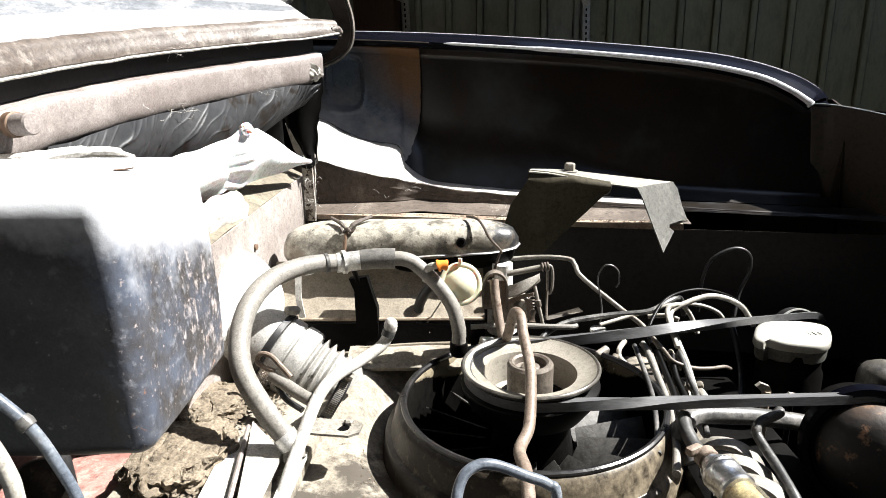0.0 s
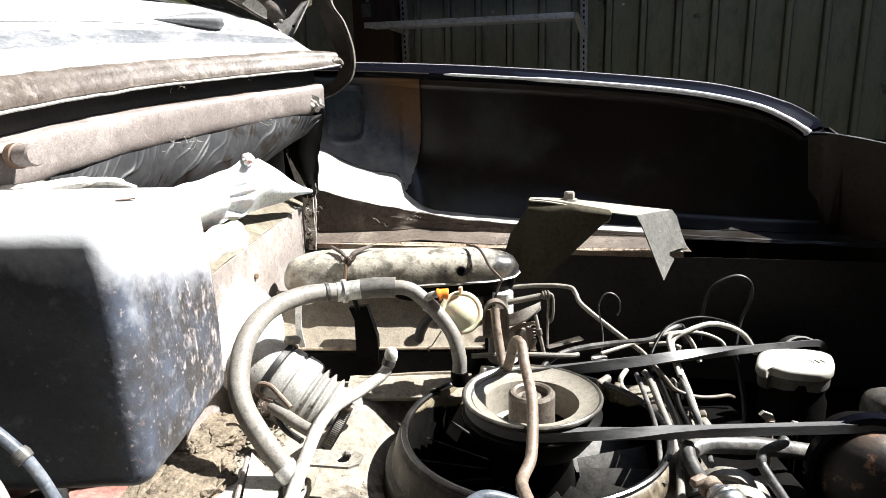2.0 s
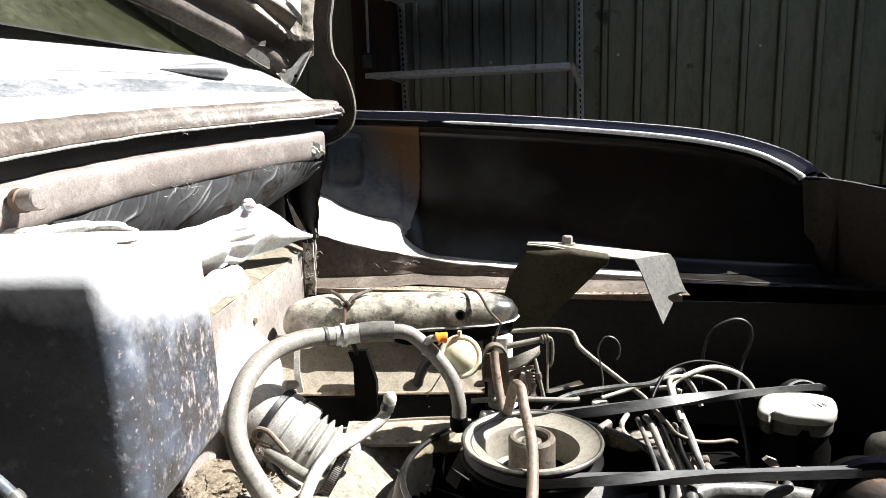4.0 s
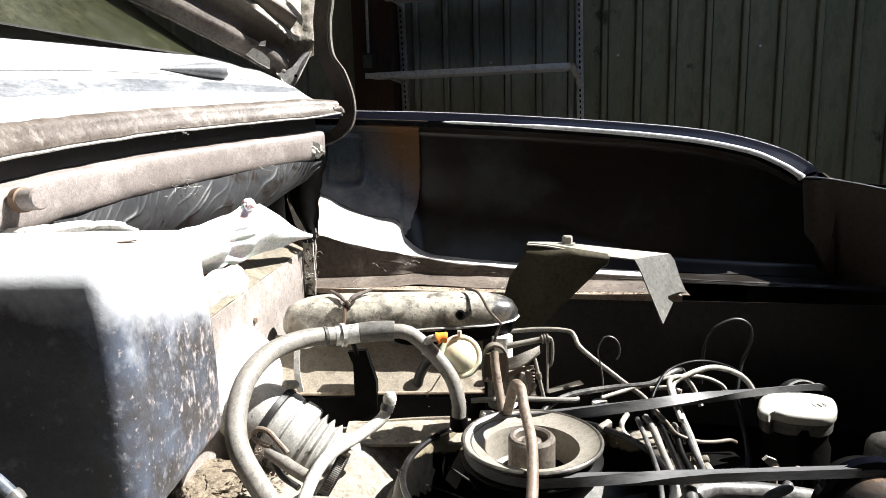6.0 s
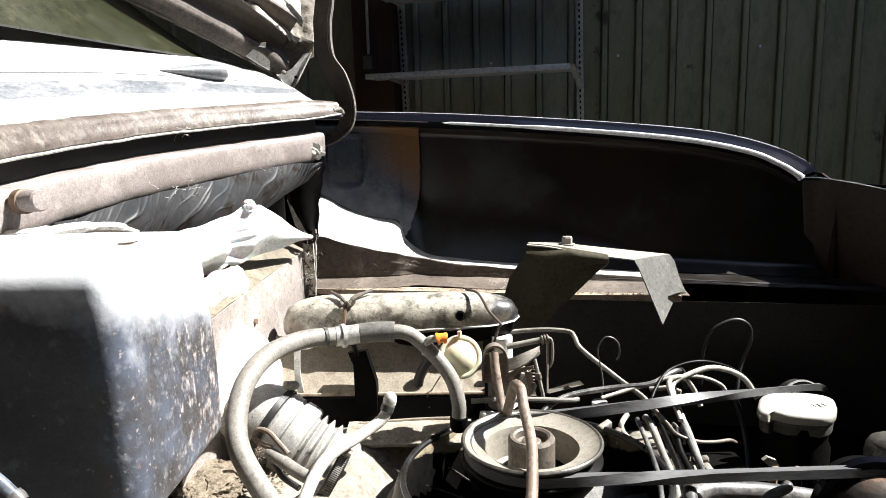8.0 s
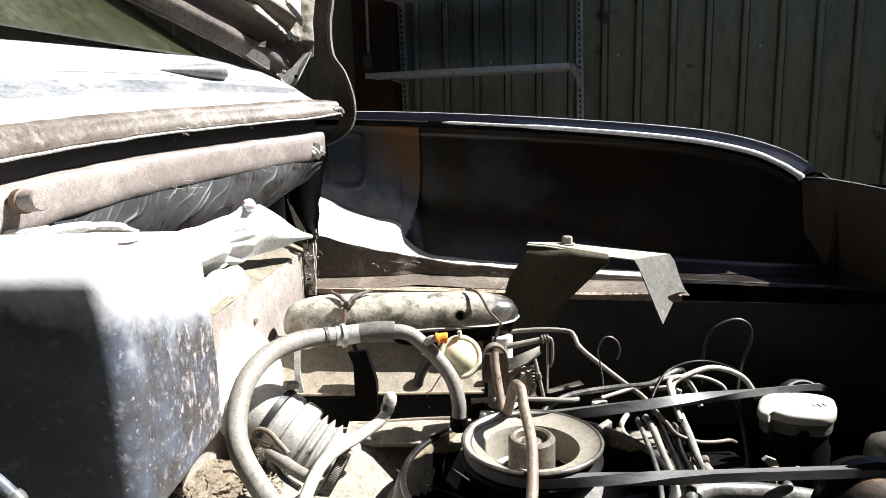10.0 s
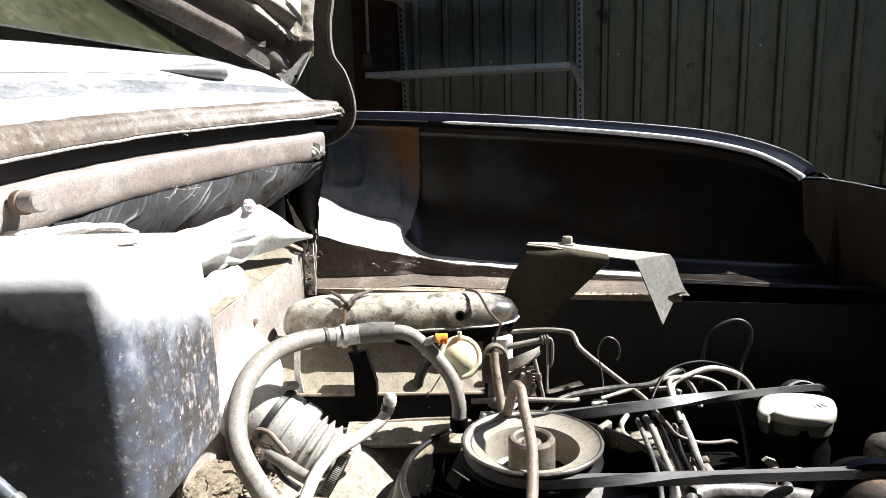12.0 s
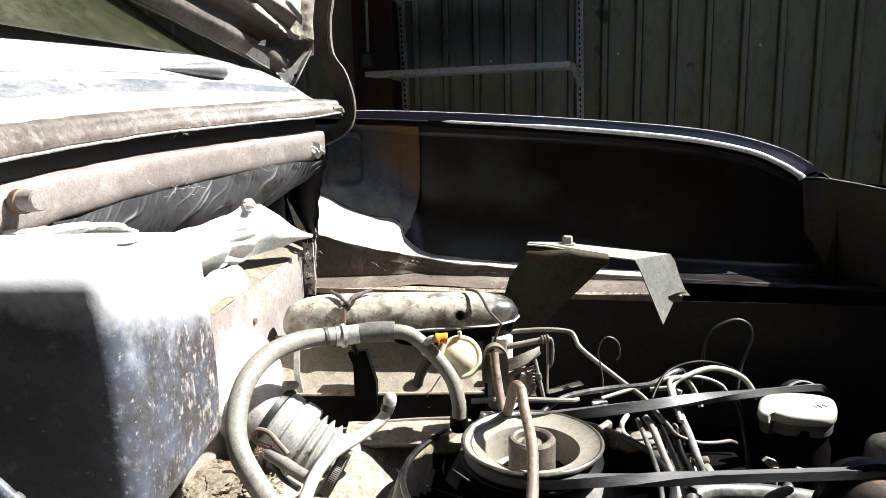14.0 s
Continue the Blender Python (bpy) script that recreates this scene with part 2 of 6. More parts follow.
M_PULLEY = mat("worn_pulley_steel", (0.235, 0.215, 0.178), (0.30, 0.277, 0.235), 0.42, 0.1, 9, 130, 0.15, dust=(0.14, 0.12, 0.094), dust_at=0.66, dust_scale=14, grain=0.2, fleck=0.6)
M_RIM = mat("dark_worn_rim", (0.050, 0.046, 0.040), (0.095, 0.088, 0.076), 0.38, 0.3, 20, 120, 0.2, dust=(0.2, 0.185, 0.155), dust_at=0.66, dust_scale=40)
M_HUB = mat("grey_brown_hub", (0.10, 0.084, 0.068), (0.18, 0.155, 0.128), 0.55, 0.2, 14, 110, 0.3)
# tan near the rim paints the sunlit patch; the shaded wall stays black
M_THROAT = mat("black_throat_lit_rim", (0.0025, 0.0023, 0.0021), (0.005, 0.0046, 0.004), 0.7, 0, 12, 90, 0.2, gloss=0.02, layers=[((0.17, 0.145, 0.10), 18, 0.66, 0.12, ((0, 0.4, 1), 0.890, 0.014, 0.28))])
M_FAN = mat("dull_fan_alloy", (0.03, 0.029, 0.027), (0.07, 0.067, 0.061), 0.5, 0.2, 22, 90, 0.3, dust=(0.035, 0.032, 0.028), dust_at=0.62, dust_scale=30)
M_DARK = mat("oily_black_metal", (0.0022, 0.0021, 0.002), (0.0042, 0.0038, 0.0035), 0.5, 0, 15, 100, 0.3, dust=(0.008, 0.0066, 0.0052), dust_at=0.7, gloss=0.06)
M_BELT = mat("worn_belt_rubber", (0.065, 0.066, 0.068), (0.105, 0.105, 0.107), 0.45, 0, 20, 140, 0.1, stretch=(0.15, 1, 1))
M_HOSE = mat("dusty_grey_hose", (0.165, 0.155, 0.137), (0.2, 0.188, 0.167), 0.6, 0, 22, 150, 0.3, dust=(0.24, 0.225, 0.198), dust_at=0.6, dust_scale=45, fleck=0.7)
M_SLEEVE2 = mat("dusty_sleeve_rubber", (0.095, 0.091, 0.084), (0.145, 0.139, 0.128), 0.55, 0, 20, 140, 0.3, dust=(0.2, 0.19, 0.17), dust_at=0.6, dust_scale=40)
M_HOSE2 = mat("dusty_black_hose", (0.032, 0.032, 0.032), (0.085, 0.083, 0.079), 0.42, 0, 16, 130, 0.3, dust=(0.20, 0.192, 0.178), dust_at=0.57, dust_scale=26)
M_WHITE = mat("sunbleached_white", (0.37, 0.355, 0.325), (0.56, 0.54, 0.5), 0.6, 0, 16, 120, 0.25, dust=(0.25, 0.21, 0.165), dust_at=0.66, dust_scale=26)
M_DOME = mat("bleached_white_rubber", (0.6, 0.59, 0.56), (0.72, 0.71, 0.68), 0.6, 0, 10, 120, 0.2, dust=(0.4, 0.36, 0.31), dust_at=0.7, dust_scale=20)
M_LUG = mat("dusty_pale_steel", (0.19, 0.175, 0.148), (0.3, 0.28, 0.245), 0.6, 0.1, 20, 130, 0.3, dust=(0.13, 0.105, 0.08), dust_at=0.64, dust_scale=30)
M_CHROME = mat("chrome", (0.66, 0.66, 0.66), (0.76, 0.76, 0.75), 0.32, 1.0, 10, 80, 0.02, rough_var=0.06)
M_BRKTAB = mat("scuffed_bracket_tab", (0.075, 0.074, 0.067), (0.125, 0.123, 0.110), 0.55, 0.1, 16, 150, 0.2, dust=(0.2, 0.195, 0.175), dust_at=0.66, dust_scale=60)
M_ALU = mat("bright_alloy", (0.6, 0.6, 0.58), (0.72, 0.71, 0.69), 0.4, 0.6, 16, 120, 0.15, dust=(0.45, 0.4, 0.32), dust_at=0.6)
M_DUCT = mat("dusty_bellows_rubber", (0.27, 0.263, 0.248), (0.38, 0.372, 0.352), 0.45, 0, 12, 130, 0.25, dust=(0.46, 0.445, 0.41), dust_at=0.58, dust_scale=16, spot=(0.09, 0.08, 0.068), spot_at=0.61, spot_scale=34, fleck=0.6)
M_RUSTPIPE = mat("rust_brown_pipe", (0.15, 0.112, 0.084), (0.24, 0.19, 0.15), 0.6, 0.1, 22, 140, 0.35, spot=(0.09, 0.055, 0.036), spot_at=0.63)
M_ACL = mat("dusty_air_cleaner", (0.05, 0.048, 0.042), (0.13, 0.122, 0.105), 0.4, 0, 16, 100, 0.4, dust=(0.37, 0.345, 0.29), dust_at=0.42, dust_scale=30, layers=[
    ((0.020, 0.021, 0.022), 30, 0.60, 0.16, ((1, 0, -1), -0.675, 0.06, 0.32)),
    # brown tone painted for the unlit lower front, with some dirt
    ((0.10, 0.088, 0.070), 50, 0.58, 0.16, ((0, -1, -1), -1.765, 0.04, 0.14)),
    ((0.035, 0.032, 0.028), 110, 0.64, 0.06, ((1, 0, 0), -0.15, 0.2, 0.05)),
    # browner towards the lower left end
    ((0.16, 0.125, 0.09), 24, 0.58, 0.2, ((-1, -1, -1), -1.52, 0.035, 0.22))])
M_BULB = mat("cream_plastic", (0.54, 0.525, 0.37), (0.62, 0.605, 0.45), 0.35, 0, 8, 90, 0.05, grain=0.04, fleck=0.1)
M_ORANGE = mat("orange_plastic", (0.85, 0.24, 0.03), (0.9, 0.3, 0.05), 0.4, 0, 8, 90, 0.05, grain=0.05, fleck=0.2)
# browner towards the right and bottom
M_CREAM = mat("cream_back_panel", (0.185, 0.158, 0.120), (0.255, 0.222, 0.172), 0.75, 0, 9, 90, 0.3, spot=(0.14, 0.085, 0.05), spot_at=0.7, spot_scale=30, fleck=0.6, layers=[((0.085, 0.062, 0.042), 16, 0.60, 0.14, ((1, 0, -0.6), -0.48, 0.12, 0.10))])
M_LEDGE = mat("dusty_tan_ledge", (0.125, 0.108, 0.078), (0.19, 0.168, 0.125), 0.85, 0, 14, 90, 0.4, spot=(0.07, 0.05, 0.034), spot_at=0.66, spot_scale=45, dust=(0.24, 0.215, 0.165), dust_at=0.6)
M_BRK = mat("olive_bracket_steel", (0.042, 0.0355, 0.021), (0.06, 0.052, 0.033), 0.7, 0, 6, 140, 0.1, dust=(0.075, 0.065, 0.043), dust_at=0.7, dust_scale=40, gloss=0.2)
M_WIRE = mat("pale_wire", (0.3, 0.28, 0.24), (0.48, 0.46, 0.41), 0.5, 0, 20, 120, 0.1, dust=(0.14, 0.115, 0.09), dust_at=0.6, dust_scale=40)
M_WEB = mat("webbed_dusty_steel", (0.30, 0.275, 0.235), (0.42, 0.39, 0.34), 0.8, 0, 20, 120, 0.5, spot=(0.045, 0.032, 0.022), spot_at=0.52, spot_scale=70, layers=[((0.05, 0.036, 0.025), 45, 0.56, 0.06)])
M_MUD = mat("dry_mud", (0.125, 0.098, 0.068), (0.20, 0.165, 0.12), 0.95, 0, 22, 80, 0.9, spot=(0.05, 0.037, 0.026), spot_at=0.62, spot_scale=50, bump_dist=0.006, layers=[((0.27, 0.23, 0.175), 140, 0.6, 0.1)])
M_RED = mat("faded_red_oxide", (0.25, 0.115, 0.095), (0.36, 0.195, 0.165), 0.7, 0, 10, 100, 0.25, dust=(0.44, 0.33, 0.28), dust_at=0.58, dust_scale=30)
M_BLUE = mat("grey_blue_cable", (0.08, 0.095, 0.12), (0.15, 0.17, 0.195), 0.3, 0, 14, 120, 0.1, dust=(0.28, 0.29, 0.3), dust_at=0.62)
M_SLEEVE = mat("dark_blue_sleeve", (0.012, 0.015, 0.024), (0.02, 0.024, 0.036), 0.4, 0, 14, 120, 0.1)
M_GLASS = mat("olive_tinted_window", (0.018, 0.020, 0.010), (0.026, 0.028, 0.014), 0.25, 0, 3, 60, 0.03, dust=(0.06, 0.06, 0.035), dust_at=0.62)
M_LIDG = mat("grey_dusty_lid_frame", (0.15, 0.136, 0.115), (0.26, 0.242, 0.21), 0.7, 0, 14, 100, 0.4, dust=(0.045, 0.036, 0.028), dust_at=0.57, dust_scale=30)
M_HEM = mat("brown_hem_steel", (0.058, 0.047, 0.040), (0.11, 0.093, 0.080), 0.5, 0, 12, 120, 0.3, dust=(0.11, 0.095, 0.08), dust_at=0.64, dust_scale=40, gloss=0.25)
M_PAN = mat("smooth_brown_pan", (0.055, 0.043, 0.034), (0.095, 0.077, 0.061), 0.4, 0, 6, 120, 0.12, dust=(0.10, 0.086, 0.066), dust_at=0.66, dust_scale=16, gloss=0.35, grain=0.15, fleck=0.4)
M_POCKET = mat("tan_lid_corner", (0.12, 0.10, 0.073), (0.19, 0.163, 0.122), 0.6, 0, 12, 120, 0.3, dust=(0.26, 0.235, 0.19), dust_at=0.62, dust_scale=40)
M_LIDF = mat("dusty_tan_lid_frame", (0.15, 0.13, 0.102), (0.30, 0.268, 0.22), 0.75, 0, 20, 120, 0.5, dust=(0.46, 0.43, 0.375), dust_at=0.54, dust_scale=34, spot=(0.05, 0.026, 0.02), spot_at=0.62, spot_scale=60)
M_TAB = mat("scuffed_grey_tab", (0.46, 0.45, 0.435), (0.6, 0.59, 0.57), 0.5, 0, 18, 120, 0.3, dust=(0.4, 0.39, 0.375), dust_at=0.62, dust_scale=50)
M_AMBER = mat("amber_fuel_glass", (0.95, 0.84, 0.58), (0.97, 0.90, 0.70), 0.04, 0, 6, 60, 0.0, trans=0.9, rough_var=0.02)
M_CAP = mat("white_cap_plastic", (0.30, 0.293, 0.255), (0.36, 0.352, 0.31), 0.5, 0, 10, 110, 0.1, spot=(0.13, 0.105, 0.08), spot_at=0.7, fleck=0.3, grain=0.12)
M_ELEM = mat("amber_stained_paper", (0.42, 0.36, 0.22), (0.55, 0.49, 0.34), 0.7, 0, 12, 90, 0.1)
M_DECKB = mat("mottled_grey_blue_paint", (0.105, 0.115, 0.128), (0.18, 0.188, 0.20), 0.35, 0, 12, 120, 0.1, dust=(0.36, 0.36, 0.36), dust_at=0.58, stretch=(1, 0.4, 2), layers=[((0.36, 0.36, 0.37), 26, 0.59, 0.22, None, (1.6, 0.8, 0.5)), ((0.15, 0.125, 0.105), 60, 0.66, 0.10, None, (1.5, 1.5, 0.4))])
M_COWL = mat("grey_painted_cowl", (0.15, 0.155, 0.165), (0.20, 0.207, 0.218), 0.4, 0, 14, 120, 0.1, dust=(0.16, 0.165, 0.17), dust_at=0.62, dust_scale=30)
# near-white colour that stands for glints
M_GLINT = mat("painted_bright_glint", (0.6, 0.61, 0.64), (0.78, 0.78, 0.8), 0.35, 0.0, 12, 120, 0.1)
# paler copy of the dusty wheelhouse, holds the sun on its shoulder
M_LINERT = mat("sunlit_dusty_shoulder", (0.5, 0.48, 0.44), (0.64, 0.62, 0.58), 0.6, 0, 10, 110, 0.3, spot=(0.16, 0.115, 0.085), spot_at=0.7, fleck=0.5)
# lighter copy of the bracket steel: dust and the sun on its top
M_BRKT = mat("sunlit_bracket_top", (0.22, 0.213, 0.187), (0.32, 0.31, 0.275), 0.6, 0.1, 14, 140, 0.15, dust=(0.15, 0.135, 0.11), dust_at=0.68, dust_scale=50)
M_CUP = mat("dark_rusty_cup", (0.010, 0.0075, 0.006), (0.022, 0.0165, 0.0125), 0.6, 0.1, 14, 110, 0.3, dust=(0.1, 0.075, 0.055), dust_at=0.7, top=((0.13, 0.082, 0.052), 0.596, 0.02), layers=[((0.25, 0.135, 0.075), 42, 0.58, 0.08, ((1, 0, 0.8), 0.975, 0.03, 0.13)), ((0.05, 0.032, 0.022), 18, 0.56, 0.16)])
M_STRAP = mat("brown_hinge_steel", (0.055, 0.043, 0.034), (0.11, 0.085, 0.068), 0.45, 0.2, 12, 110, 0.2)

for m_, w_ in ((M_BULB, 0.25), (M_WHITEBAG, 0.2)):
    bs = m_.node_tree.nodes["Principled BSDF"]
    bs.inputs["Subsurface Weight"].default_value, bs.inputs["Subsurface Scale"].default_value = w_, 0.012


# ---- mesh helpers ----
def thing(name, label, category, group="", kind="", at=(0, 0, 0)):
    ob = new(name)
    ob.empty_display_size = 0.02
    ob.location = at
    return tagged(ob, label, category, group, kind)


def finish(bm, name, material, smooth=True, sharp=35):
    bmesh.ops.recalc_face_normals(bm, faces=bm.faces)
    me = bpy.data.meshes.new(name)
    bm.to_mesh(me)
    bm.free()
    me.materials.append(material)
    if smooth:
        me.shade_smooth()
        me.set_sharp_from_angle(angle=radians(sharp))
    return me


def part(name, bm, material, parent=None, label="", smooth=True, sharp=35):
    ob = new(name, finish(bm, name, material, smooth, sharp))
    if parent is not None:
        ob.parent = parent
        if parent.parent is None and parent.data is None:
            ob.matrix_parent_inverse = Matrix.Translation(-parent.location)
    if label:
        ob["label"] = label
    return ob


def spline(pts, n=8):
    """Catmull-Rom through the points, n steps a span."""
    p = [Vector(q) for q in pts]
    p = [p[0] * 2 - p[1], *p, p[-1] * 2 - p[-2]]
    out = []
    for i in range(1, len(p) - 2):
        a, b, c, d = p[i - 1:i + 3]
        for k in range(n):
            t = k / n
            out.append(0.5 * ((2 * b) + (c - a) * t + (2 * a - 5 * b + 4 * c - d) * t * t + (3 * b - a - 3 * c + d) * t ** 3))
    out.append(p[-2])
    return out


def rings(bm, loops, cap=True, closed=True):
    """Skin a list of point loops."""
    vs = [[bm.verts.new(p) for p in lp] for lp in loops]
    m = len(vs[0])
    for a, b in zip(vs, vs[1:]):
        for i in range(m if closed else m - 1):
            j = (i + 1) % m
            bm.faces.new((a[i], a[j], b[j], b[i]))
    if cap and closed:
        bm.faces.new(vs[0])
        bm.faces.new(vs[-1])
    return bm


def tube(pts, r, seg=10, n=8, bm=None, radii=None, section=None, up=(0, 0, 1)):
    """A round tube, or a swept section of (side, up) pairs, along a smooth path."""
    bm = bm or bmesh.new()
    path = spline(pts, n) if n > 1 else [Vector(p) for p in pts]
    loops = []
    side = None
    for i, p in enumerate(path):
        d = (path[min(i + 1, len(path) - 1)] - path[max(i - 1, 0)]).normalized()
        if side is None:
            side = d.cross(Vector(up))
            if side.length < 1e-3:
                side = d.cross(Vector((1, 0, 0)))
        if section:
            side = d.cross(Vector(up))
        side = (side - d * side.dot(d)).normalized()
        u = side.cross(d)
        rr = r if radii is None else r * radii[min(len(radii) - 1, int(i / max(1, len(path) - 1) * (len(radii) - 1) + 0.5))]
        if section:
            loops.append([p + side * s[0] + u * s[1] for s in section])
        else:
            loops.append([p + (side * math.cos(2 * math.pi * k / seg) + u * math.sin(2 * math.pi * k / seg)) * rr for k in range(seg)])
    return rings(bm, loops)


def lathe(profile, at=(0, 0, 0), axis=(0, 0, 1), seg=48, bm=None, cap=True):
    """Turn (radius, height) pairs about an axis."""
    bm = bm or bmesh.new()
    q = Vector((0, 0, 1)).rotation_difference(Vector(axis).normalized()).to_matrix()
    loops = [[Vector(at) + q @ Vector((max(r, 1e-4) * math.cos(2 * math.pi * k / seg), max(r, 1e-4) * math.sin(2 * math.pi * k / seg), h)) for k in range(seg)] for r, h in profile]
    return rings(bm, loops, cap)


def block(size, m=None, bevel=0.003, seg=2, bm=None):
    """A bevelled box of the given size about the pose m."""
    tmp = bmesh.new()
    bmesh.ops.create_cube(tmp, size=1.0)
    bmesh.ops.scale(tmp, vec=size, verts=tmp.verts)
    if bevel:
        bmesh.ops.bevel(tmp, geom=tmp.edges[:], offset=bevel, segments=seg, affect="EDGES", profile=0.5)
    if m is not None:
        bmesh.ops.transform(tmp, matrix=m, verts=tmp.verts)
    if bm is None:
        return tmp
    me = bpy.data.meshes.new("tmp")
    tmp.to_mesh(me)
    tmp.free()
    bm.from_mesh(me)
    bpy.data.meshes.remove(me)
    return bm


def sheet(fn, nu, nv, thick=0.0015):
    """A sheet fn(u, v), u and v from 0 to 1, with thickness."""
    bm = bmesh.new()
    g = [[Vector(fn(i / nu, j / nv)) for j in range(nv + 1)] for i in range(nu + 1)]
    nr = [[None] * (nv + 1) for _ in range(nu + 1)]
    for i in range(nu + 1):
        for j in range(nv + 1):
            du = g[min(i + 1, nu)][j] - g[max(i - 1, 0)][j]
            dv = g[i][min(j + 1, nv)] - g[i][max(j - 1, 0)]
            nr[i][j] = du.cross(dv).normalized()
    a = [[bm.verts.new(g[i][j]) for j in range(nv + 1)] for i in range(nu + 1)]
    b = [[bm.verts.new(g[i][j] - nr[i][j] * thick) for j in range(nv + 1)] for i in range(nu + 1)]
    for i in range(nu):
        for j in range(nv):
            bm.faces.new((a[i][j], a[i + 1][j], a[i + 1][j + 1], a[i][j + 1]))
            bm.faces.new((b[i][j], b[i][j + 1], b[i + 1][j + 1], b[i + 1][j]))
    for i in range(nu):
        for j in (0, nv):
            bm.faces.new((a[i][j], a[i + 1][j], b[i + 1][j], b[i][j]))
    for j in range(nv):
        for i in (0, nu):
            bm.faces.new((a[i][j], a[i][j + 1], b[i][j + 1], b[i][j]))
    return bm


def plate(poly, offset, bm=None):
    """A flat plate: a polygon in space pushed along offset."""
    bm = bm or bmesh.new()
    a = [Vector(p) for p in poly]
    return rings(bm, [a, [p + Vector(offset) for p in a]])


def lerp(table, x):
    """Piecewise smooth value from a short table of (x, value...)."""
    if x <= table[0][0]:
        return table[0][1:]
    for p, q in zip(table, table[1:]):
        if x <= q[0]:
            t = (x - p[0]) / (q[0] - p[0])
            return tuple(a + (b - a) * t for a, b in zip(p[1:], q[1:]))
    return table[-1][1:]


def wob(p, s, a):
    return Vector(noise.noise_vector(Vector(p) * s)) * a


def bolt(name, at, axis, r, h, parent, material=None, washer=True):
    """A hexagon bolt head with a washer."""
    bm = lathe([(r, 0), (r, h * 0.8), (r * 0.85, h)], at, axis, 6)
    if washer:
        lathe([(r * 1.5, -h * 0.25), (r * 1.5, 0.0002)], at, axis, 20, bm)
    return part(name, bm, material or M_ALU, parent, smooth=False)


# ---- setting ----
bm = bmesh.new()
bmesh.ops.create_grid(bm, x_segments=8, y_segments=8, size=60)
tagged(part("floor", bm, M_FLOOR), "dark oily earth and concrete floor under the car", "floor", kind="structure")

W0, WS = 2.92, -0.24          # the shed's back wall: y = W0 + WS * x
WD = Vector((1, WS, 0)).normalized()
WN = Vector((WS, -1, 0)).normalized()


def wall_pt(x, z, out=0.0):
    return Vector((x, W0 + WS * x, z)) + WN * out


wall = thing("wall_north", "ribbed olive-grey sheet-metal shed wall, stained", "wall", kind="structure", at=tuple(wall_pt(0, 0)))
PITCH = 0.127
k0 = -26
for k in range(9):
    a = (k0 + k * 6) * PITCH + 0.045
    prof = []
    for i in range(6):
        s = a + i * PITCH
        prof += [(s, 0), (s + 0.088, 0), (s + 0.0895, -0.012), (s + 0.0935, -0.012), (s + 0.095, 0.016), (s + 0.098, 0.018), (s + 0.112, 0.018), (s + 0.115, 0.016), (s + 0.1165, -0.010), (s + 0.1195, -0.010), (s + 0.121, 0)]
    prof.append((a + 6 * PITCH + 0.004, 0.0))
    out0 = 0.0015 * (k % 2)
    bm = bmesh.new()
    base = wall_pt(0, 0)
    rows_ = [[base + WD * s + WN * (o + out0 + e) + Vector((0, 0, z)) for s, o in prof] for z, e in ((0.02, 0), (2.15, 0), (2.15, -0.003), (0.02, -0.003), (0.02, 0))]
    rings(bm, rows_, cap=False, closed=False)
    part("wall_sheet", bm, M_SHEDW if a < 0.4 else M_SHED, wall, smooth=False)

post = part("timber_post", block((0.17, 0.1, 2.1), Matrix.Translation(wall_pt(-0.25, 1.06, 0.066)) @ Matrix.Rotation(math.atan(WS), 4, "Z"), 0.004), M_TIMBER)
tagged(post, "dark brown timber post against the shed wall", "post", kind="structure")
# unseen walls and roof added to close the shed and cut skylight
tagged(part("wall_west", block((0.06, 6.4, 2.3), pose(-3.3, 0.9, 1.15), 0), M_SHEDIN), "unseen dark sheet-metal end wall, keeps skylight out", "wall", kind="structure")
tagged(part("wall_south", block((6.7, 0.06, 2.3), pose(0.05, -2.2, 1.15), 0), M_SHEDIN), "unseen dark sheet-metal wall, keeps skylight out", "wall", kind="structure")
tagged(part("wall_east", block((0.06, 4.4, 2.3), pose(3.4, -0.05, 1.15), 0), M_SHEDIN), "unseen dark sheet-metal end wall, keeps skylight out", "wall", kind="structure")
tagged(part("ceiling", block((3.66, 6.2, 0.04), pose(-1.48, 0.9, 2.32), 0), M_SHEDIN), "unseen sheet roof, cuts skylight", "roof", kind="structure")
tagged(part("ceiling", block((3.07, 2.5, 0.04), pose(1.885, -0.95, 2.32), 0), M_SHEDIN), "unseen sheet roof beside the open bay, cuts skylight", "roof", kind="structure")

# pale bolt heads added for bright dots of daylight in the sheet
for x, z in ((0.690, 1.240), (0.202, 1.235), (1.188, 1.248)):
    bolt("screw", wall_pt(x, z, 0.004), WN, 0.0035, 0.004, wall, M_GLINT)

# ---- shelf on the back wall ----
TURN = Matrix.Rotation(math.atan(WS), 4, "Z")


def at_wall(x, z, out, lean=0.0):
    return Matrix.Translation(wall_pt(x, z, out)) @ TURN @ Matrix.Rotation(radians(lean), 4, "Y")


def upright(x):
    t = thing("shelf_upright", "slotted pale steel shelf upright on the wall", "shelf upright", "shelf uprights", at=tuple(wall_pt(x, 0.95, 0.03)))
    part("channel", block((0.027, 0.022, 1.25), at_wall(x, 1.42, 0.030, -1.2), 0.002), M_STEEL_W, t)
    for i in range(44):
        z = 0.96 + i * 0.0215
        part("slot", block((0.006, 0.002, 0.011), at_wall(x + (z - 1.42) * math.tan(radians(-1.2)), z, 0.0415, -1.2), 0), M_DARK, t, smooth=False)
    return t


upright(-0.152)
upright(0.545)
sh = thing("wall_shelf", "empty pale grey steel shelf on brackets", "shelf", at=tuple(wall_pt(0.15, 1.19, 0.15)))
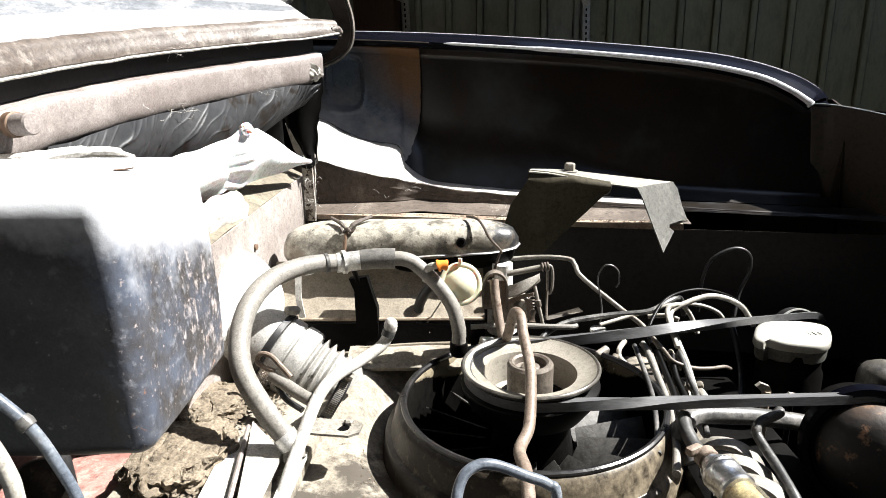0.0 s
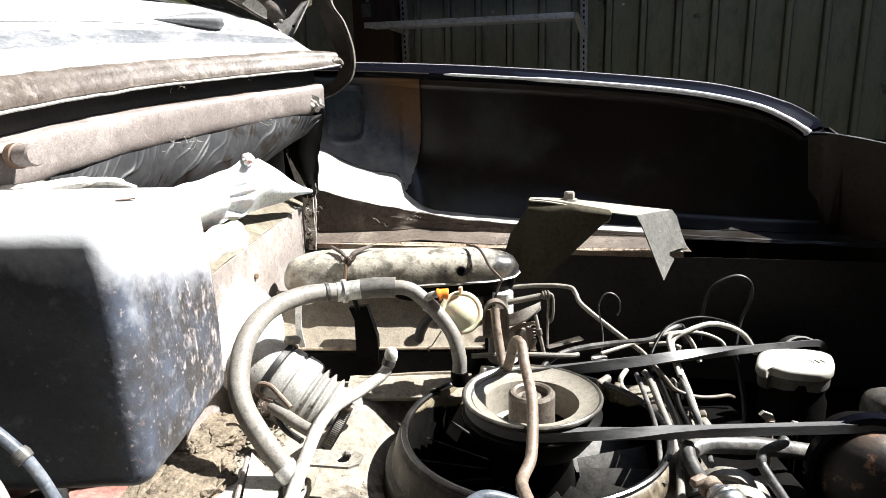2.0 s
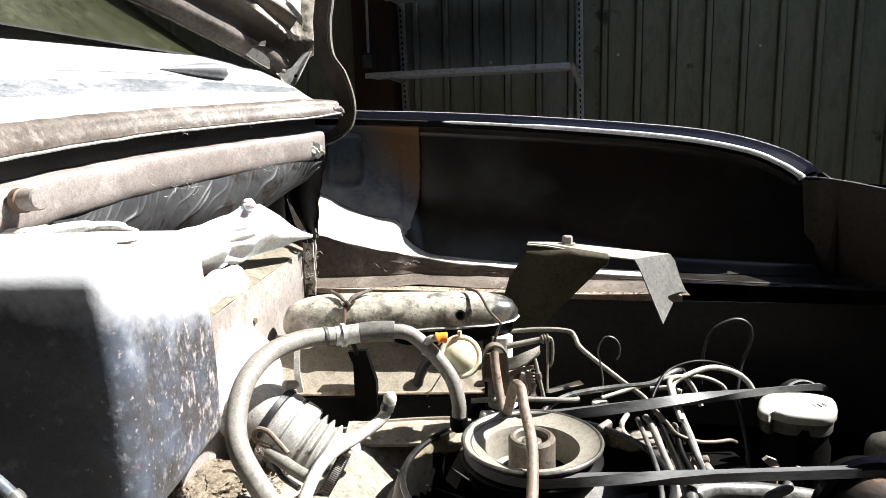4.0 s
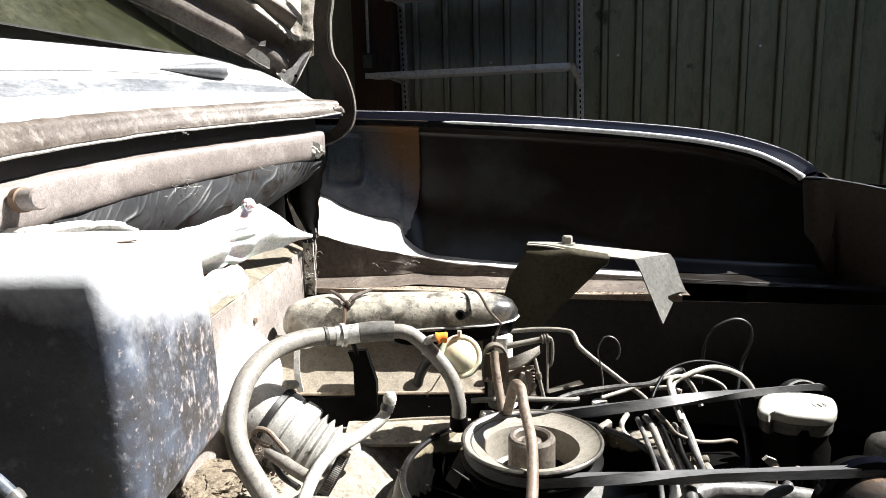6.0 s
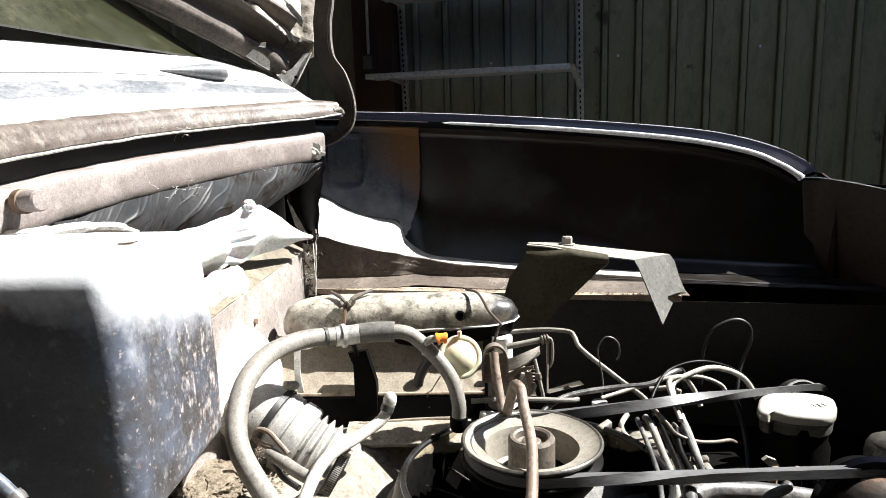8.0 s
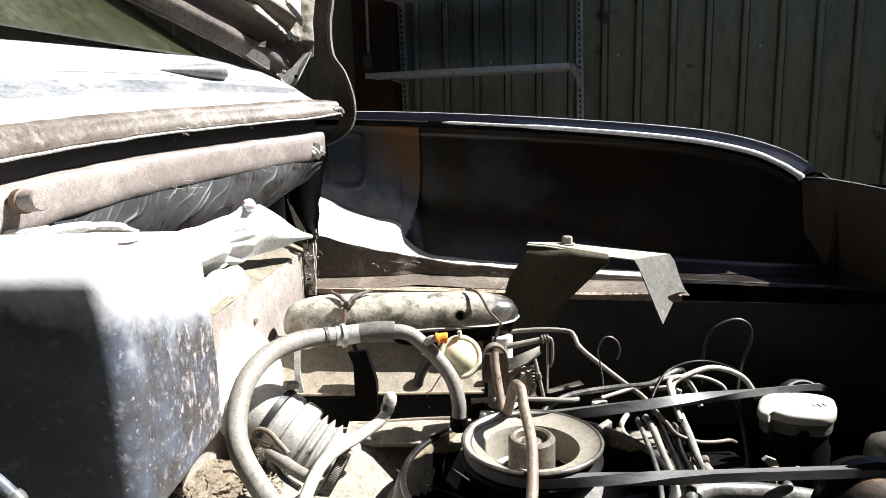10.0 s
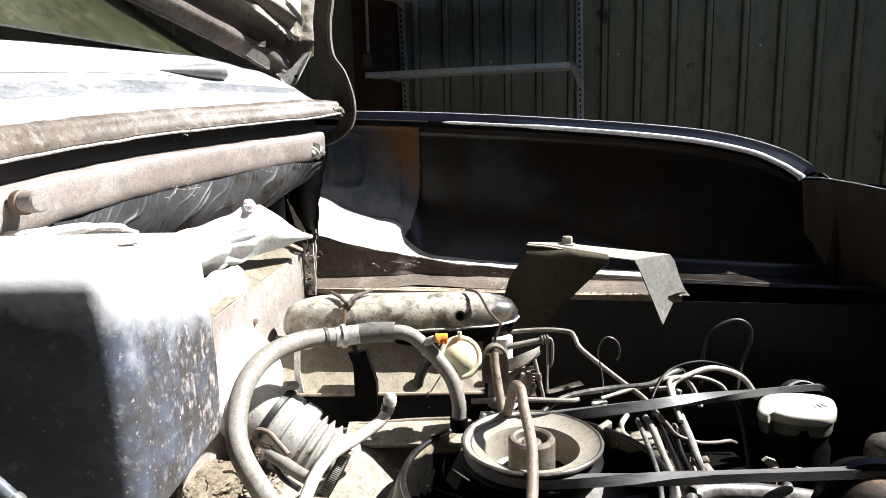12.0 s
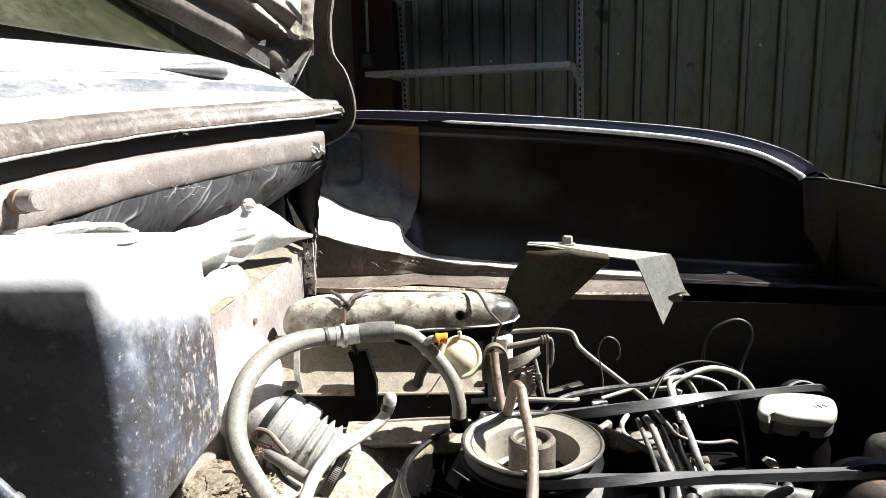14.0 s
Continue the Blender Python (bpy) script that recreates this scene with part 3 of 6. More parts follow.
part("board", block((0.785, 0.19, 0.018), at_wall(0.142, 1.190, 0.150, -0.3), 0.004), M_SHELF, sh)
part("lip", block((0.785, 0.004, 0.021), at_wall(0.142, 1.189, 0.248, -0.3), 0.001), M_SHELF, sh)
for x in (-0.152, 0.545):
    bm = bmesh.new()
    plate([wall_pt(x, 1.179, 0.04), wall_pt(x, 1.179, 0.235), wall_pt(x, 1.172, 0.235), wall_pt(x, 1.160, 0.04)], WD * 0.006, bm)
    part("arm", bm, M_STEEL_W, sh)
part("gusset", plate([wall_pt(0.520, 1.197, 0.240), wall_pt(0.538, 1.197, 0.235), wall_pt(0.562, 1.130, 0.045), wall_pt(0.543, 1.118, 0.045)], (0, -0.003, 0.002)), M_SHELF, sh, "sloping end bracket")
sh2 = thing("wall_shelf", "upper pale grey steel shelf on brackets", "shelf", at=tuple(wall_pt(0.15, 1.49, 0.15)))
part("board", block((0.80, 0.19, 0.020), at_wall(0.2, 1.492, 0.150, -0.3), 0.004), M_SHELF, sh2)
for x in (-0.152, 0.545):
    part("arm", plate([wall_pt(x, 1.5, 0.04), wall_pt(x, 1.5, 0.235), wall_pt(x, 1.485, 0.235), wall_pt(x, 1.465, 0.04)], WD * 0.006), M_STEEL_W, sh2)

so = thing("power_socket", "grey surface-mounted socket with a conduit on the post", "socket", at=tuple(wall_pt(-0.275, 1.25, 0.13)))
part("box", block((0.050, 0.035, 0.065), at_wall(-0.262, 1.25, 0.134), 0.006), M_BRK, so)
part("face", block((0.038, 0.004, 0.05), at_wall(-0.262, 1.25, 0.153), 0.001), M_BRKTAB, so)
part("conduit", tube([wall_pt(-0.262, 1.28, 0.135), wall_pt(-0.262, 1.55, 0.13), wall_pt(-0.258, 2.2, 0.125)], 0.006, 8), M_STEEL_W, so)

# ---- car body ----
car = thing("car", "old black car, engine lid open, rusty and dusty", "car", at=(0.1, 0.8, 0.0))

TOP = [(-0.414, 1.523, 1.033), (-0.186, 1.49, 1.027), (0.019, 1.472, 1.017), (0.252, 1.435, 0.999), (0.474, 1.398, 0.976), (0.581, 1.38, 0.957), (0.664, 1.362, 0.93), (0.717, 1.352, 0.901), (0.736, 1.35, 0.882)]
LIP = [(-0.414, 1.458, 1.019), (-0.173, 1.426, 1.011), (0.018, 1.408, 0.999), (0.241, 1.371, 0.981), (0.453, 1.334, 0.957), (0.577, 1.316, 0.931), (0.638, 1.306, 0.905), (0.674, 1.304, 0.883), (0.681, 1.304, 0.877)]
top_s, lip_s = spline(TOP, 8), spline(LIP, 8)
NS = len(top_s) - 1


def fender_fn(u, v):
    i = min(NS, int(u * NS + 0.5))
    t, l = top_s[i], lip_s[i]
    j = v * 9
    sec = [t + Vector((0, 0.085, 0.40 - t.z)), t + Vector((0, 0.075, -0.20)), t + Vector((0, 0.050, -0.07)), t + Vector((0, 0.022, -0.016)), t,
           t.lerp(l, 0.3) + Vector((0, 0, 0.004)), t.lerp(l, 0.7) + Vector((0, 0, 0.003)), l, l + Vector((0, 0.001, -0.007)), l + Vector((0, 0.012, -0.010))]
    a = min(8, int(j))
    return sec[a].lerp(sec[a + 1], j - a)


part("far_fender", sheet(fender_fn, NS, 18, 0.0016), M_BLACK, car, "black gloss rear fender with a rolled top edge", sharp=50)

part("lip_bead", tube(lip_s[4:15], 0.0015, 8, 1), M_HEM, car, "thin brown bead on the fender lip")
# pale beads paint the sun's highlight on the rolled lip and crest
part("lip_bead", tube(lip_s[13:], 0.0052, 10, 1, radii=[0.12, 0.6, 0.9, 1, 1, 1, 1, 1.1, 1.25, 1.5]), M_GLINT, car, "bright bead, sun highlight on the fender lip")
part("crest_bead", tube([p + Vector((0, 0.003, 0.0005)) for p in top_s], 0.0022, 6, 1), M_GLINT, car, "thin bright bead, highlight along the crest")
LED = [(-0.34, 1.42, 0.882, 1.335, 0.8), (-0.25, 1.413, 0.855, 1.33, 0.787), (-0.216, 1.41, 0.836, 1.33, 0.775), (-0.162, 1.4, 0.813, 1.33, 0.76), (-0.1, 1.4, 0.802, 1.33, 0.747), (-0.088, 1.4, 0.77, 1.333, 0.742), (-0.047, 1.392, 0.735, 1.34, 0.734), (0.011, 1.368, 0.727, 1.318, 0.7255), (0.142, 1.340, 0.7175, 1.29, 0.716), (0.43, 1.285, 0.702, 1.24, 0.7005), (0.78, 1.232, 0.69, 1.18, 0.688)]


LED = sorted(tuple(p) for p in spline(LED, 6))
LIPX = [tuple(p) for p in lip_s]


def lip_at(x):
    y, z = lerp(LIPX, x)
    return Vector((x, y, z))


def inner_fn(u, v):
    """The inside of the fender, curving in to the ledge."""
    x = -0.11 + u * 0.82
    t = lip_at(x)
    y0, z0 = lerp(LED, x)[:2]
    top = Vector((x, t.y + 0.012, t.z - 0.006))
    bot = Vector((x, y0 + 0.004, z0 + 0.001))
    p = top.lerp(bot, v)
    low = min(1.0, (1 - v) / (0.46 - 0.36 * max(0.0, min(1.0, (x - 0.12) / 0.3))))
    p.y += (0.058 - 0.025 * max(0.0, min(1.0, x / 0.6))) * min(1.0, v / 0.07) ** 0.5 * (1 - (1 - low) ** 2.2)
    return p


part("inner_fender", sheet(inner_fn, 60, 48, 0.0012), M_INNER, car, "black undersealed inside of the fender")


def ledge_at(x, v):
    y0, z0, y1, z1 = lerp(LED, x)
    w = wob((x, v, 0), 22, 0.002 if x < 0.1 else 0.0004)
    if v < 0.5:
        k = v / 0.5
        p = Vector((x, y0 + (y1 - y0) * k, z0 + (z1 - z0) * k))
        p.z += 0.016 * math.sin(math.pi * k) * min(1, (z0 - z1) / 0.05)
    elif v < 0.86:
        k = (v - 0.5) / 0.36
        zr = 0.702 - 0.02 * max(0, x)
        p = Vector((x, y1 - 0.004 * k, z1 + (min(zr, z1 - 0.006) - z1) * k))
    else:
        k = (v - 0.86) / 0.14
        zr = 0.702 - 0.02 * max(0, x)
        p = Vector((x, y1 - 0.004 - 0.060 * k, min(zr, z1 - 0.006) - 0.009 * k))
    return p + w


part("wheelhouse_ledge", sheet(lambda u, v: ledge_at(-0.285 + 0.715 * u, 0.5 * v), 90, 14, 0.0015), M_LINERT, car, "dusty wheelhouse shoulder, sunlight painted in", sharp=25)
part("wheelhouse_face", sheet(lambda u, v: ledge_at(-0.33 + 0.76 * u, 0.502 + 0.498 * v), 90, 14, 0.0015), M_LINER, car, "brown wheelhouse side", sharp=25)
# the same ledge, coloured black where it runs into shade
part("rear_ledge", sheet(lambda u, v: ledge_at(0.43 + 0.35 * u, 0.86 * v), 30, 28, 0.0015), M_INNER, car, "black rear ledge", sharp=25)


def rail_at(x):
    return Vector((x, 1.285 - 0.16 * (x + 0.26), 0.693 - 0.012 * (x + 0.26)))


part("rail", tube([rail_at(-0.31), rail_at(0.0), rail_at(0.3), rail_at(0.414)], 0.01, section=[(-0.016, -0.002), (-0.016, 0.002), (0.014, 0.0025), (0.016, 0.0025), (0.016, -0.007), (0.0145, -0.007), (0.0145, -0.002)]), M_RAIL, car, "rusty flange rail")
part("side_shield", sheet(lambda u, v: rail_at(-0.31 + 1.3 * u) + Vector((0, 0.012 - 0.03 * v, -0.012 - 0.22 * v)), 20, 6), M_SHIELD, car)


def grey_fn(u, v):
    edge = -0.052 - 0.035 * max(0, (v - 0.45) / 0.55) ** 1.5 + 0.005 * noise.noise(Vector((0, 0, v * 14)))
    x = -0.36 + (edge + 0.36) * u
    t = lip_at(x)
    y0, z0 = lerp(LED, x)[:2]
    zt = t.z - 0.012
    low = min(1.0, (1 - v) / 0.5)
    p = Vector((x, t.y + 0.012 + (y0 - 0.001 - t.y - 0.012) * v + 0.050 * min(1.0, v / 0.07) ** 0.5 * (1 - (1 - low) ** 2.2), zt + (z0 + 0.002 - zt) * v))
    dx, dz = (x + 0.2085) / 0.033, (p.z - 0.925) / 0.048
    d = (abs(dx) ** 4 + abs(dz) ** 4) ** 0.25
    p.y += 0.010 * max(0.0, min(1.0, (1.12 - d) / 0.14)) - 0.005 * max(0.0, 1 - abs(d - 1.2) / 0.12)
    return p


qp = part("quarter_panel", sheet(grey_fn, 80, 80, 0.002), M_GREYIN, car, "grey inner panel with a pressed oval and rust")
rim_ = []
for k in range(33):
    a = 2 * math.pi * k / 32
    c, s = math.cos(a), math.sin(a)
    x = -0.2085 + 0.0385 * math.copysign(abs(c) ** 0.5, c)
    rim_.append(Vector((x, lip_at(x).y + 0.060 - 0.004 * s, 0.925 + 0.056 * math.copysign(abs(s) ** 0.5, s))))
part("pressed_rim", tube(rim_, 0.0020, 8, 2), M_GREYIN, qp)

TAIL = [(0.685, 1.31, 0.877), (0.71, 1.288, 0.877), (0.736, 1.233, 0.872), (0.772, 1.156, 0.862), (0.827, 1.045, 0.85), (0.858, 0.776, 0.843), (0.87, 0.45, 0.838), (0.83, 0.2, 0.84), (0.78, 0.05, 0.845)]
tail_s = spline(TAIL, 6)
part("tail_panel", sheet(lambda u, v: tail_s[int(u * (len(tail_s) - 1) + 0.5)] + Vector((0.02 * v + 0.01 * math.sin(3 * v), 0.0, -0.44 * v)), len(tail_s) - 1, 10, 0.0016), M_TAILIN, car, "black rear body panel")
# three plates added to block sun leaking in at the fender's end
part("fender_tail", sheet(lambda u, v: Vector((0.737 + 0.25 * u, 1.352 - 0.16 * u * u + 0.05 * v, 0.866 - 0.02 * u - 0.46 * v)), 12, 8, 0.0016), M_BLACK, car)
part("fender_end", plate([(0.728, 1.262, 0.862), (0.729, 1.300, 0.8765), (0.730, 1.325, 0.8835), (0.735, 1.348, 0.8815), (0.745, 1.405, 0.80), (0.745, 1.43, 0.42), (0.728, 1.25, 0.42)], (0.004, 0, 0)), M_TAILIN, car)
part("fender_corner", plate([(0.674, 1.312, 0.8755), (0.735, 1.349, 0.8795), (0.730, 1.300, 0.8735), (0.708, 1.287, 0.8745)], (0, 0, -0.002)), M_BLACK, car)
part("rear_corner", block((0.30, 0.05, 0.26), pose(0.74, 1.29, 0.57, 0, 0, -14), 0.01), M_TAILIN, car)
# pale line painted for the glint on the tail's top edge
part("tail_edge", tube(tail_s, 0.0013, 6, 1), M_GLINT, car)
# near side, under and behind the viewer
part("near_fender", sheet(lambda u, v: Vector((-0.9 + 1.7 * u, 0.10 - 0.26 * v - 0.02 * u, 0.80 + 0.12 * math.sin(math.pi * min(1, 0.15 + 0.5 * v)) - 0.45 * max(0, v - 0.6) - 0.05 * u * u)), 24, 20, 0.0016), M_BLACK, car, "black near-side fender")
part("near_ledge", sheet(lambda u, v: Vector((-0.9 + 1.7 * u, 0.10 + 0.27 * v, 0.80 - 0.17 * min(1, v * 2.2) - 0.03 * v)), 20, 10), M_INNER, car)
part("near_shield", sheet(lambda u, v: Vector((-0.9 + 1.7 * u, 0.37, 0.60 - 0.2 * v)), 10, 4), M_INNER, car)
part("tray", block((1.6, 1.25, 0.012), pose(0.05, 0.85, 0.40), 0.002), M_DARK, car, "oily black undertray")

def wheel(x, y):
    w = part("wheel", lathe([(0.16, -0.075), (0.29, -0.085), (0.315, -0.06), (0.318, 0.0), (0.315, 0.06), (0.29, 0.085), (0.16, 0.075)], (x, y, 0.318), (0, 1, 0), 48), M_RUBBER, car, "black tyre")
    part("rim", lathe([(0.02, -0.05), (0.17, -0.07), (0.175, 0.0), (0.17, 0.07), (0.02, 0.05)], (x, y, 0.318), (0, 1, 0), 40), M_BRK, w)


wheel(-0.35, 1.50)
wheel(-0.45, 0.02)
# deck behind the rear window, and its gutter
DECK = [(-0.40, 0.20, 0.955), (-0.424, 0.42, 0.962), (-0.427, 0.66, 0.976), (-0.416, 0.80, 0.986), (-0.376, 0.95, 0.997), (-0.305, 1.12, 1.007), (-0.242, 1.22, 1.014), (-0.190, 1.297, 1.022)]
deck_s = spline(DECK, 10)
ND = len(deck_s) - 1


def along(i):
    d = deck_s[min(i + 1, ND)] - deck_s[max(i - 1, 0)]
    d.z = 0
    d.normalize()
    return Vector((-d.y, d.x, 0))      # away from the bay


def swept(profile, jig=0.0, thick=0.0015, a=0, b=None, fn=None):
    """A sheet with a section of (offset, height) pairs along the gutter's line."""
    b = ND if b is None else b
    m = len(profile) - 1

    def f(u, v):
        i = a + int(u * (b - a) + 0.5)
        k = min(m - 1, int(v * m))
        p, q = profile[k], profile[k + 1]
        t = v * m - k
        o, z = p[0] + (q[0] - p[0]) * t, p[1] + (q[1] - p[1]) * t
        if fn:
            o, z = fn(o, z, i / ND)
        w = deck_s[i] + along(i) * o + Vector((0, 0, z))
        if jig:
            w += wob(w, 30, jig)
        return w
    return sheet(f, b - a, m * 2, thick)


def gutter_end(o, z, s):
    """The gutter thins and turns down where it ends."""
    k = max(0.0, (s - 0.86) / 0.14) ** 1.6
    return o * (1 - 0.3 * k), z * (1 - 0.22 * k) - 0.003 * k


part("gutter", swept([(0.012, 0.003), (0.0, 0.0), (-0.003, 0.003), (-0.002, 0.010), (0.003, 0.018), (0.006, 0.026), (0.012, 0.031), (0.022, 0.033)], 0.0012, fn=gutter_end), M_LIP, car, "rusty mauve rain gutter edge")


def deck_rise(o, z, s):
    """The deck rounds down to the gutter at its far end."""
    k = max(0.0, (s - 0.50) / 0.50) ** 1.5
    return o, z * (1 - k) + (0.024 + 0.34 * o) * k


part("deck", swept([(0.016, 0.031), (0.03, 0.042), (0.042, 0.056)], 0, 0.0015, 0, ND - 6, deck_rise), M_DECK, car, "white deck panel")
# grey-blue strip between the white strips
part("deck_crease", swept([(0.042, 0.056), (0.050, 0.067), (0.057, 0.075)], 0, 0.0015, 0, ND - 6, deck_rise), M_DECKB, car, "mottled grey-blue crease of the deck")
part("deck_top", swept([(0.057, 0.075), (0.063, 0.080), (0.070, 0.0845)], 0, 0.0015, 0, ND - 6, deck_rise), M_DECK, car, "white deck edge")
part("upper_deck", swept([(0.071, 0.0855), (0.10, 0.103), (0.15, 0.126), (0.21, 0.147), (0.25, 0.158)], 0, 0.0015, 0, ND - 6, deck_rise), M_DECK, car, "white panel below the rear window")
part("flange", swept([(0.022, -0.028), (0.006, -0.031), (0.003, -0.036), (0.003, -0.055), (0.004, -0.068), (0.010, -0.079), (0.018, -0.0835)], 0.0014, 0.0015, 0, ND - 5), M_FLANGE, car, "mauve primed lid flange")
# black strip puts the gutter's shadow band into the gap
part("gap_shade", swept([(0.012, 0.002), (0.024, 0.0), (0.024, -0.027), (0.020, -0.030)], 0.001, 0.0015, 0, ND - 5), M_RUBBER, car, "black strip for the shadow below the gutter")
part("gutter_tip", tube([deck_s[ND] + Vector((-0.012, -0.014, 0.006)), deck_s[ND] + Vector((-0.003, -0.003, 0.008)), deck_s[ND] + Vector((0.002, 0.001, 0.003)), deck_s[ND] + Vector((0.001, -0.002, -0.005))], 0.0050, 10, 6, radii=[0.9, 1.1, 1.0, 0.5]), M_LIP, car, "turned-down rusty gutter tip")
# white tube paints the sunlit line under the gutter
part("gutter_edge", tube([deck_s[i] + along(i) * -0.002 + Vector((0, 0, -0.0005)) + wob(deck_s[i], 30, 0.0012) for i in range(ND + 1)], 0.0019, 6, 1), M_WHITE, car, "white tube, sunlit line of the gutter edge")
part("rear_window", sheet(lambda u, v: Vector((-0.62 + 0.188 * u, 0.62 + 0.67 * u, 1.142 - 0.0125 * u)) + Vector((-0.10 - 0.165 * u ** 3, 0.02, 0.24)) * v + Vector((-0.02, 0, 0)) * math.sin(math.pi * v), 16, 8, 0.004), M_GLASS, car, "olive-tinted dusty rear window")
dm = bmesh.new()
bmesh.ops.create_uvsphere(dm, u_segments=28, v_segments=14, radius=1.0)
for v in dm.verts:
    taper = (0.5 + 0.5 * min(1.0, v.co.x + 0.35)) ** 1.0
    v.co = Vector((min(v.co.x, 0.62 - 0.35 * v.co.z), v.co.y * taper, v.co.z * taper))
bmesh.ops.transform(dm, matrix=Matrix.Translation((-0.392, 1.12, 1.090)) @ Matrix.Rotation(radians(62), 4, "Z") @ Matrix.Rotation(radians(-10), 4, "X") @ Matrix.Diagonal((0.070, 0.034, 0.018, 1)), verts=dm.verts)
part("washer_cowl", dm, M_COWL, car, "small grey streamlined cowl on the deck")

# polythene packed under the flange
plast = thing("plastic_sheet", "crumpled pleated black polythene stuffed under the flange", "plastic sheet", at=(-0.37, 0.95, 0.9))
A1 = int(ND * 0.36)


def pleat_fn(u, v):
    f = A1 + u * (ND - 6 - A1)
    i = min(ND - 1, int(f))
    base = deck_s[i].lerp(deck_s[i + 1], f - i)
    out = along(i).lerp(along(i + 1), f - i)
    s = u
    env = math.sin(math.pi * min(1.0, 0.12 + 0.86 * s))
    depth = (0.02 + 0.055 * env)
    o = 0.004 - 0.012 * math.sin(math.pi * v) * env + 0.016 * v
    w = base + out * o + Vector((0, 0, -0.078 - depth * v))
    ph = s * 44 + v * 5 + 3.0 * noise.noise(Vector((s * 9, 0.4 * v, 2.0))) + 0.6 * noise.noise(w * 12)
    big = 0.35 + 1.1 * abs(noise.noise(Vector((math.floor(ph / math.pi) * 3.7, 1.3 * v, 5.0))))
    fold = big * (1 - abs(math.sin(ph))) ** 3.0
    fine = (1 - abs(math.sin(ph * 1.7 + 4 * noise.noise(w * 14)))) ** 5
    amp = 0.0050 * math.sin(math.pi * min(1, v * 0.85 + 0.12)) * min(1.3, 0.5 + 1.6 * abs(noise.noise(w * 8)))
    return w - out * amp * (fold + 0.4 * fine) + wob(w, 9, 0.007) + wob(w, 17, 0.003)


part("film", sheet(pleat_fn, 520, 96, 0.0006), M_PLASTIC, plast, sharp=60)

rag = thing("white_bag", "crumpled white cloth bag wedged by the firewall", "bag", at=(-0.29, 1.02, 0.83))


def rag_lump(c, size, seed, amp, rot=0, sub=5, cloth=True):
    b = bmesh.new()
    bmesh.ops.create_icosphere(b, subdivisions=sub, radius=1.0)
    for v in b.verts:
        d = v.co.copy()
        q = Vector((d.x * 1.2 + d.z * 1.5, d.y * 4.5 + d.z * 1.2, d.z * 0.8)) if cloth else d * 1.7
        r = 1 + amp * noise.fractal(q * (0.8 if cloth else 1.0) + Vector((seed, 0, 0)), 1.0, 2.1, 2 if cloth else 3)
        if not cloth:
            r += 0.22 * amp * noise.noise(d * 7 + Vector((0, seed, 0)))
        v.co = d * r
    bmesh.ops.transform(b, matrix=Matrix.Translation(c) @ Matrix.Rotation(radians(rot), 4, "Z") @ Matrix.Diagonal((*size, 1)), verts=b.verts)
    return b


BAGT = [(0.0, -0.375, 0.86, 0.862), (0.25, -0.345, 0.94, 0.866), (0.45, -0.315, 1.02, 0.872), (0.56, -0.304, 1.06, 0.884), (0.66, -0.292, 1.09, 0.878), (0.82, -0.268, 1.14, 0.845), (1.0, -0.243, 1.21, 0.808)]


def bag_fn(u, v):
    x, y, z = lerp(BAGT, u)
    zb = 0.792 + 0.01 * u
    bulge = 0.034 * math.sin(math.pi * (0.08 + 0.92 * v)) * (1 - 0.6 * u)
    p = Vector((x - 0.012 + bulge, y - 0.2 * bulge, z + (zb - z) * v))
    k = math.exp(-((u - 0.46) / 0.055) ** 2)
    g = math.sin(30 * v - 26 * u + 3 * noise.noise(Vector((u * 5, v * 4, 7.0))))
    p.x += 0.0036 * k * g - 0.026 * math.exp(-((u - 0.43) / 0.05) ** 2) * math.sin(math.pi * (0.15 + 0.85 * v)) + 0.005 * noise.noise(Vector((u * 7, v * 3, 1.0)))
    p.z += 0.003 * noise.noise(Vector((u * 9, v * 4, 5.0)))
    return p


part("cloth", sheet(bag_fn, 140, 60, 0.002), M_WHITEBAG, rag, sharp=70)
part("fold", rag_lump((-0.452, 0.665, 0.922), (0.020, 0.022, 0.016), 2.0, 0.3, 30, 4), M_WHITEBAG, rag)
part("fold", rag_lump((-0.405, 0.650, 0.893), (0.018, 0.02, 0.012), 8.0, 0.35, 10, 4), M_WHITEBAG, rag)
part("knot", rag_lump((-0.306, 1.055, 0.882), (0.010, 0.022, 0.009), 5.0, 0.3, 20, 4), M_WHITEBAG, rag)
part("film", sheet(lambda u, v: Vector((-0.352 + 0.035 * u + 0.012 * math.sin(2.6 * v), 0.86 + 0.15 * u, 0.80 - 0.055 * v)) + wob((u * 3, v * 2, 0), 2, 0.006), 24, 12, 0.0008), M_WHITE, rag, "loose dusty film below the bag", sharp=70)

FLAP = [(0.0, -0.288, -0.221, 0.957), (0.18, -0.292, -0.219, 0.928), (0.38, -0.297, -0.228, 0.893), (0.55, -0.293, -0.234, 0.866), (0.72, -0.277, -0.236, 0.838), (0.9, -0.262, -0.240, 0.806), (1.0, -0.252, -0.243, 0.794)]


def flap_fn(u, v):
    a, b, z = lerp(FLAP, v)
    x = a + (b - a) * u
    return Vector((x + 0.004 * noise.noise(Vector((0, u * 2, v * 9))), 1.25 + 0.008 * math.sin(7 * u + 2 * v) + 0.012 * v, z + 0.006 * noise.noise(Vector((u * 5, v * 5, 3)))))


flap = part("rubber_flap", sheet(flap_fn, 20, 30, 0.003), M_OIL)
tagged(flap, "torn black rubber flap at the bay's corner", "rubber flap")
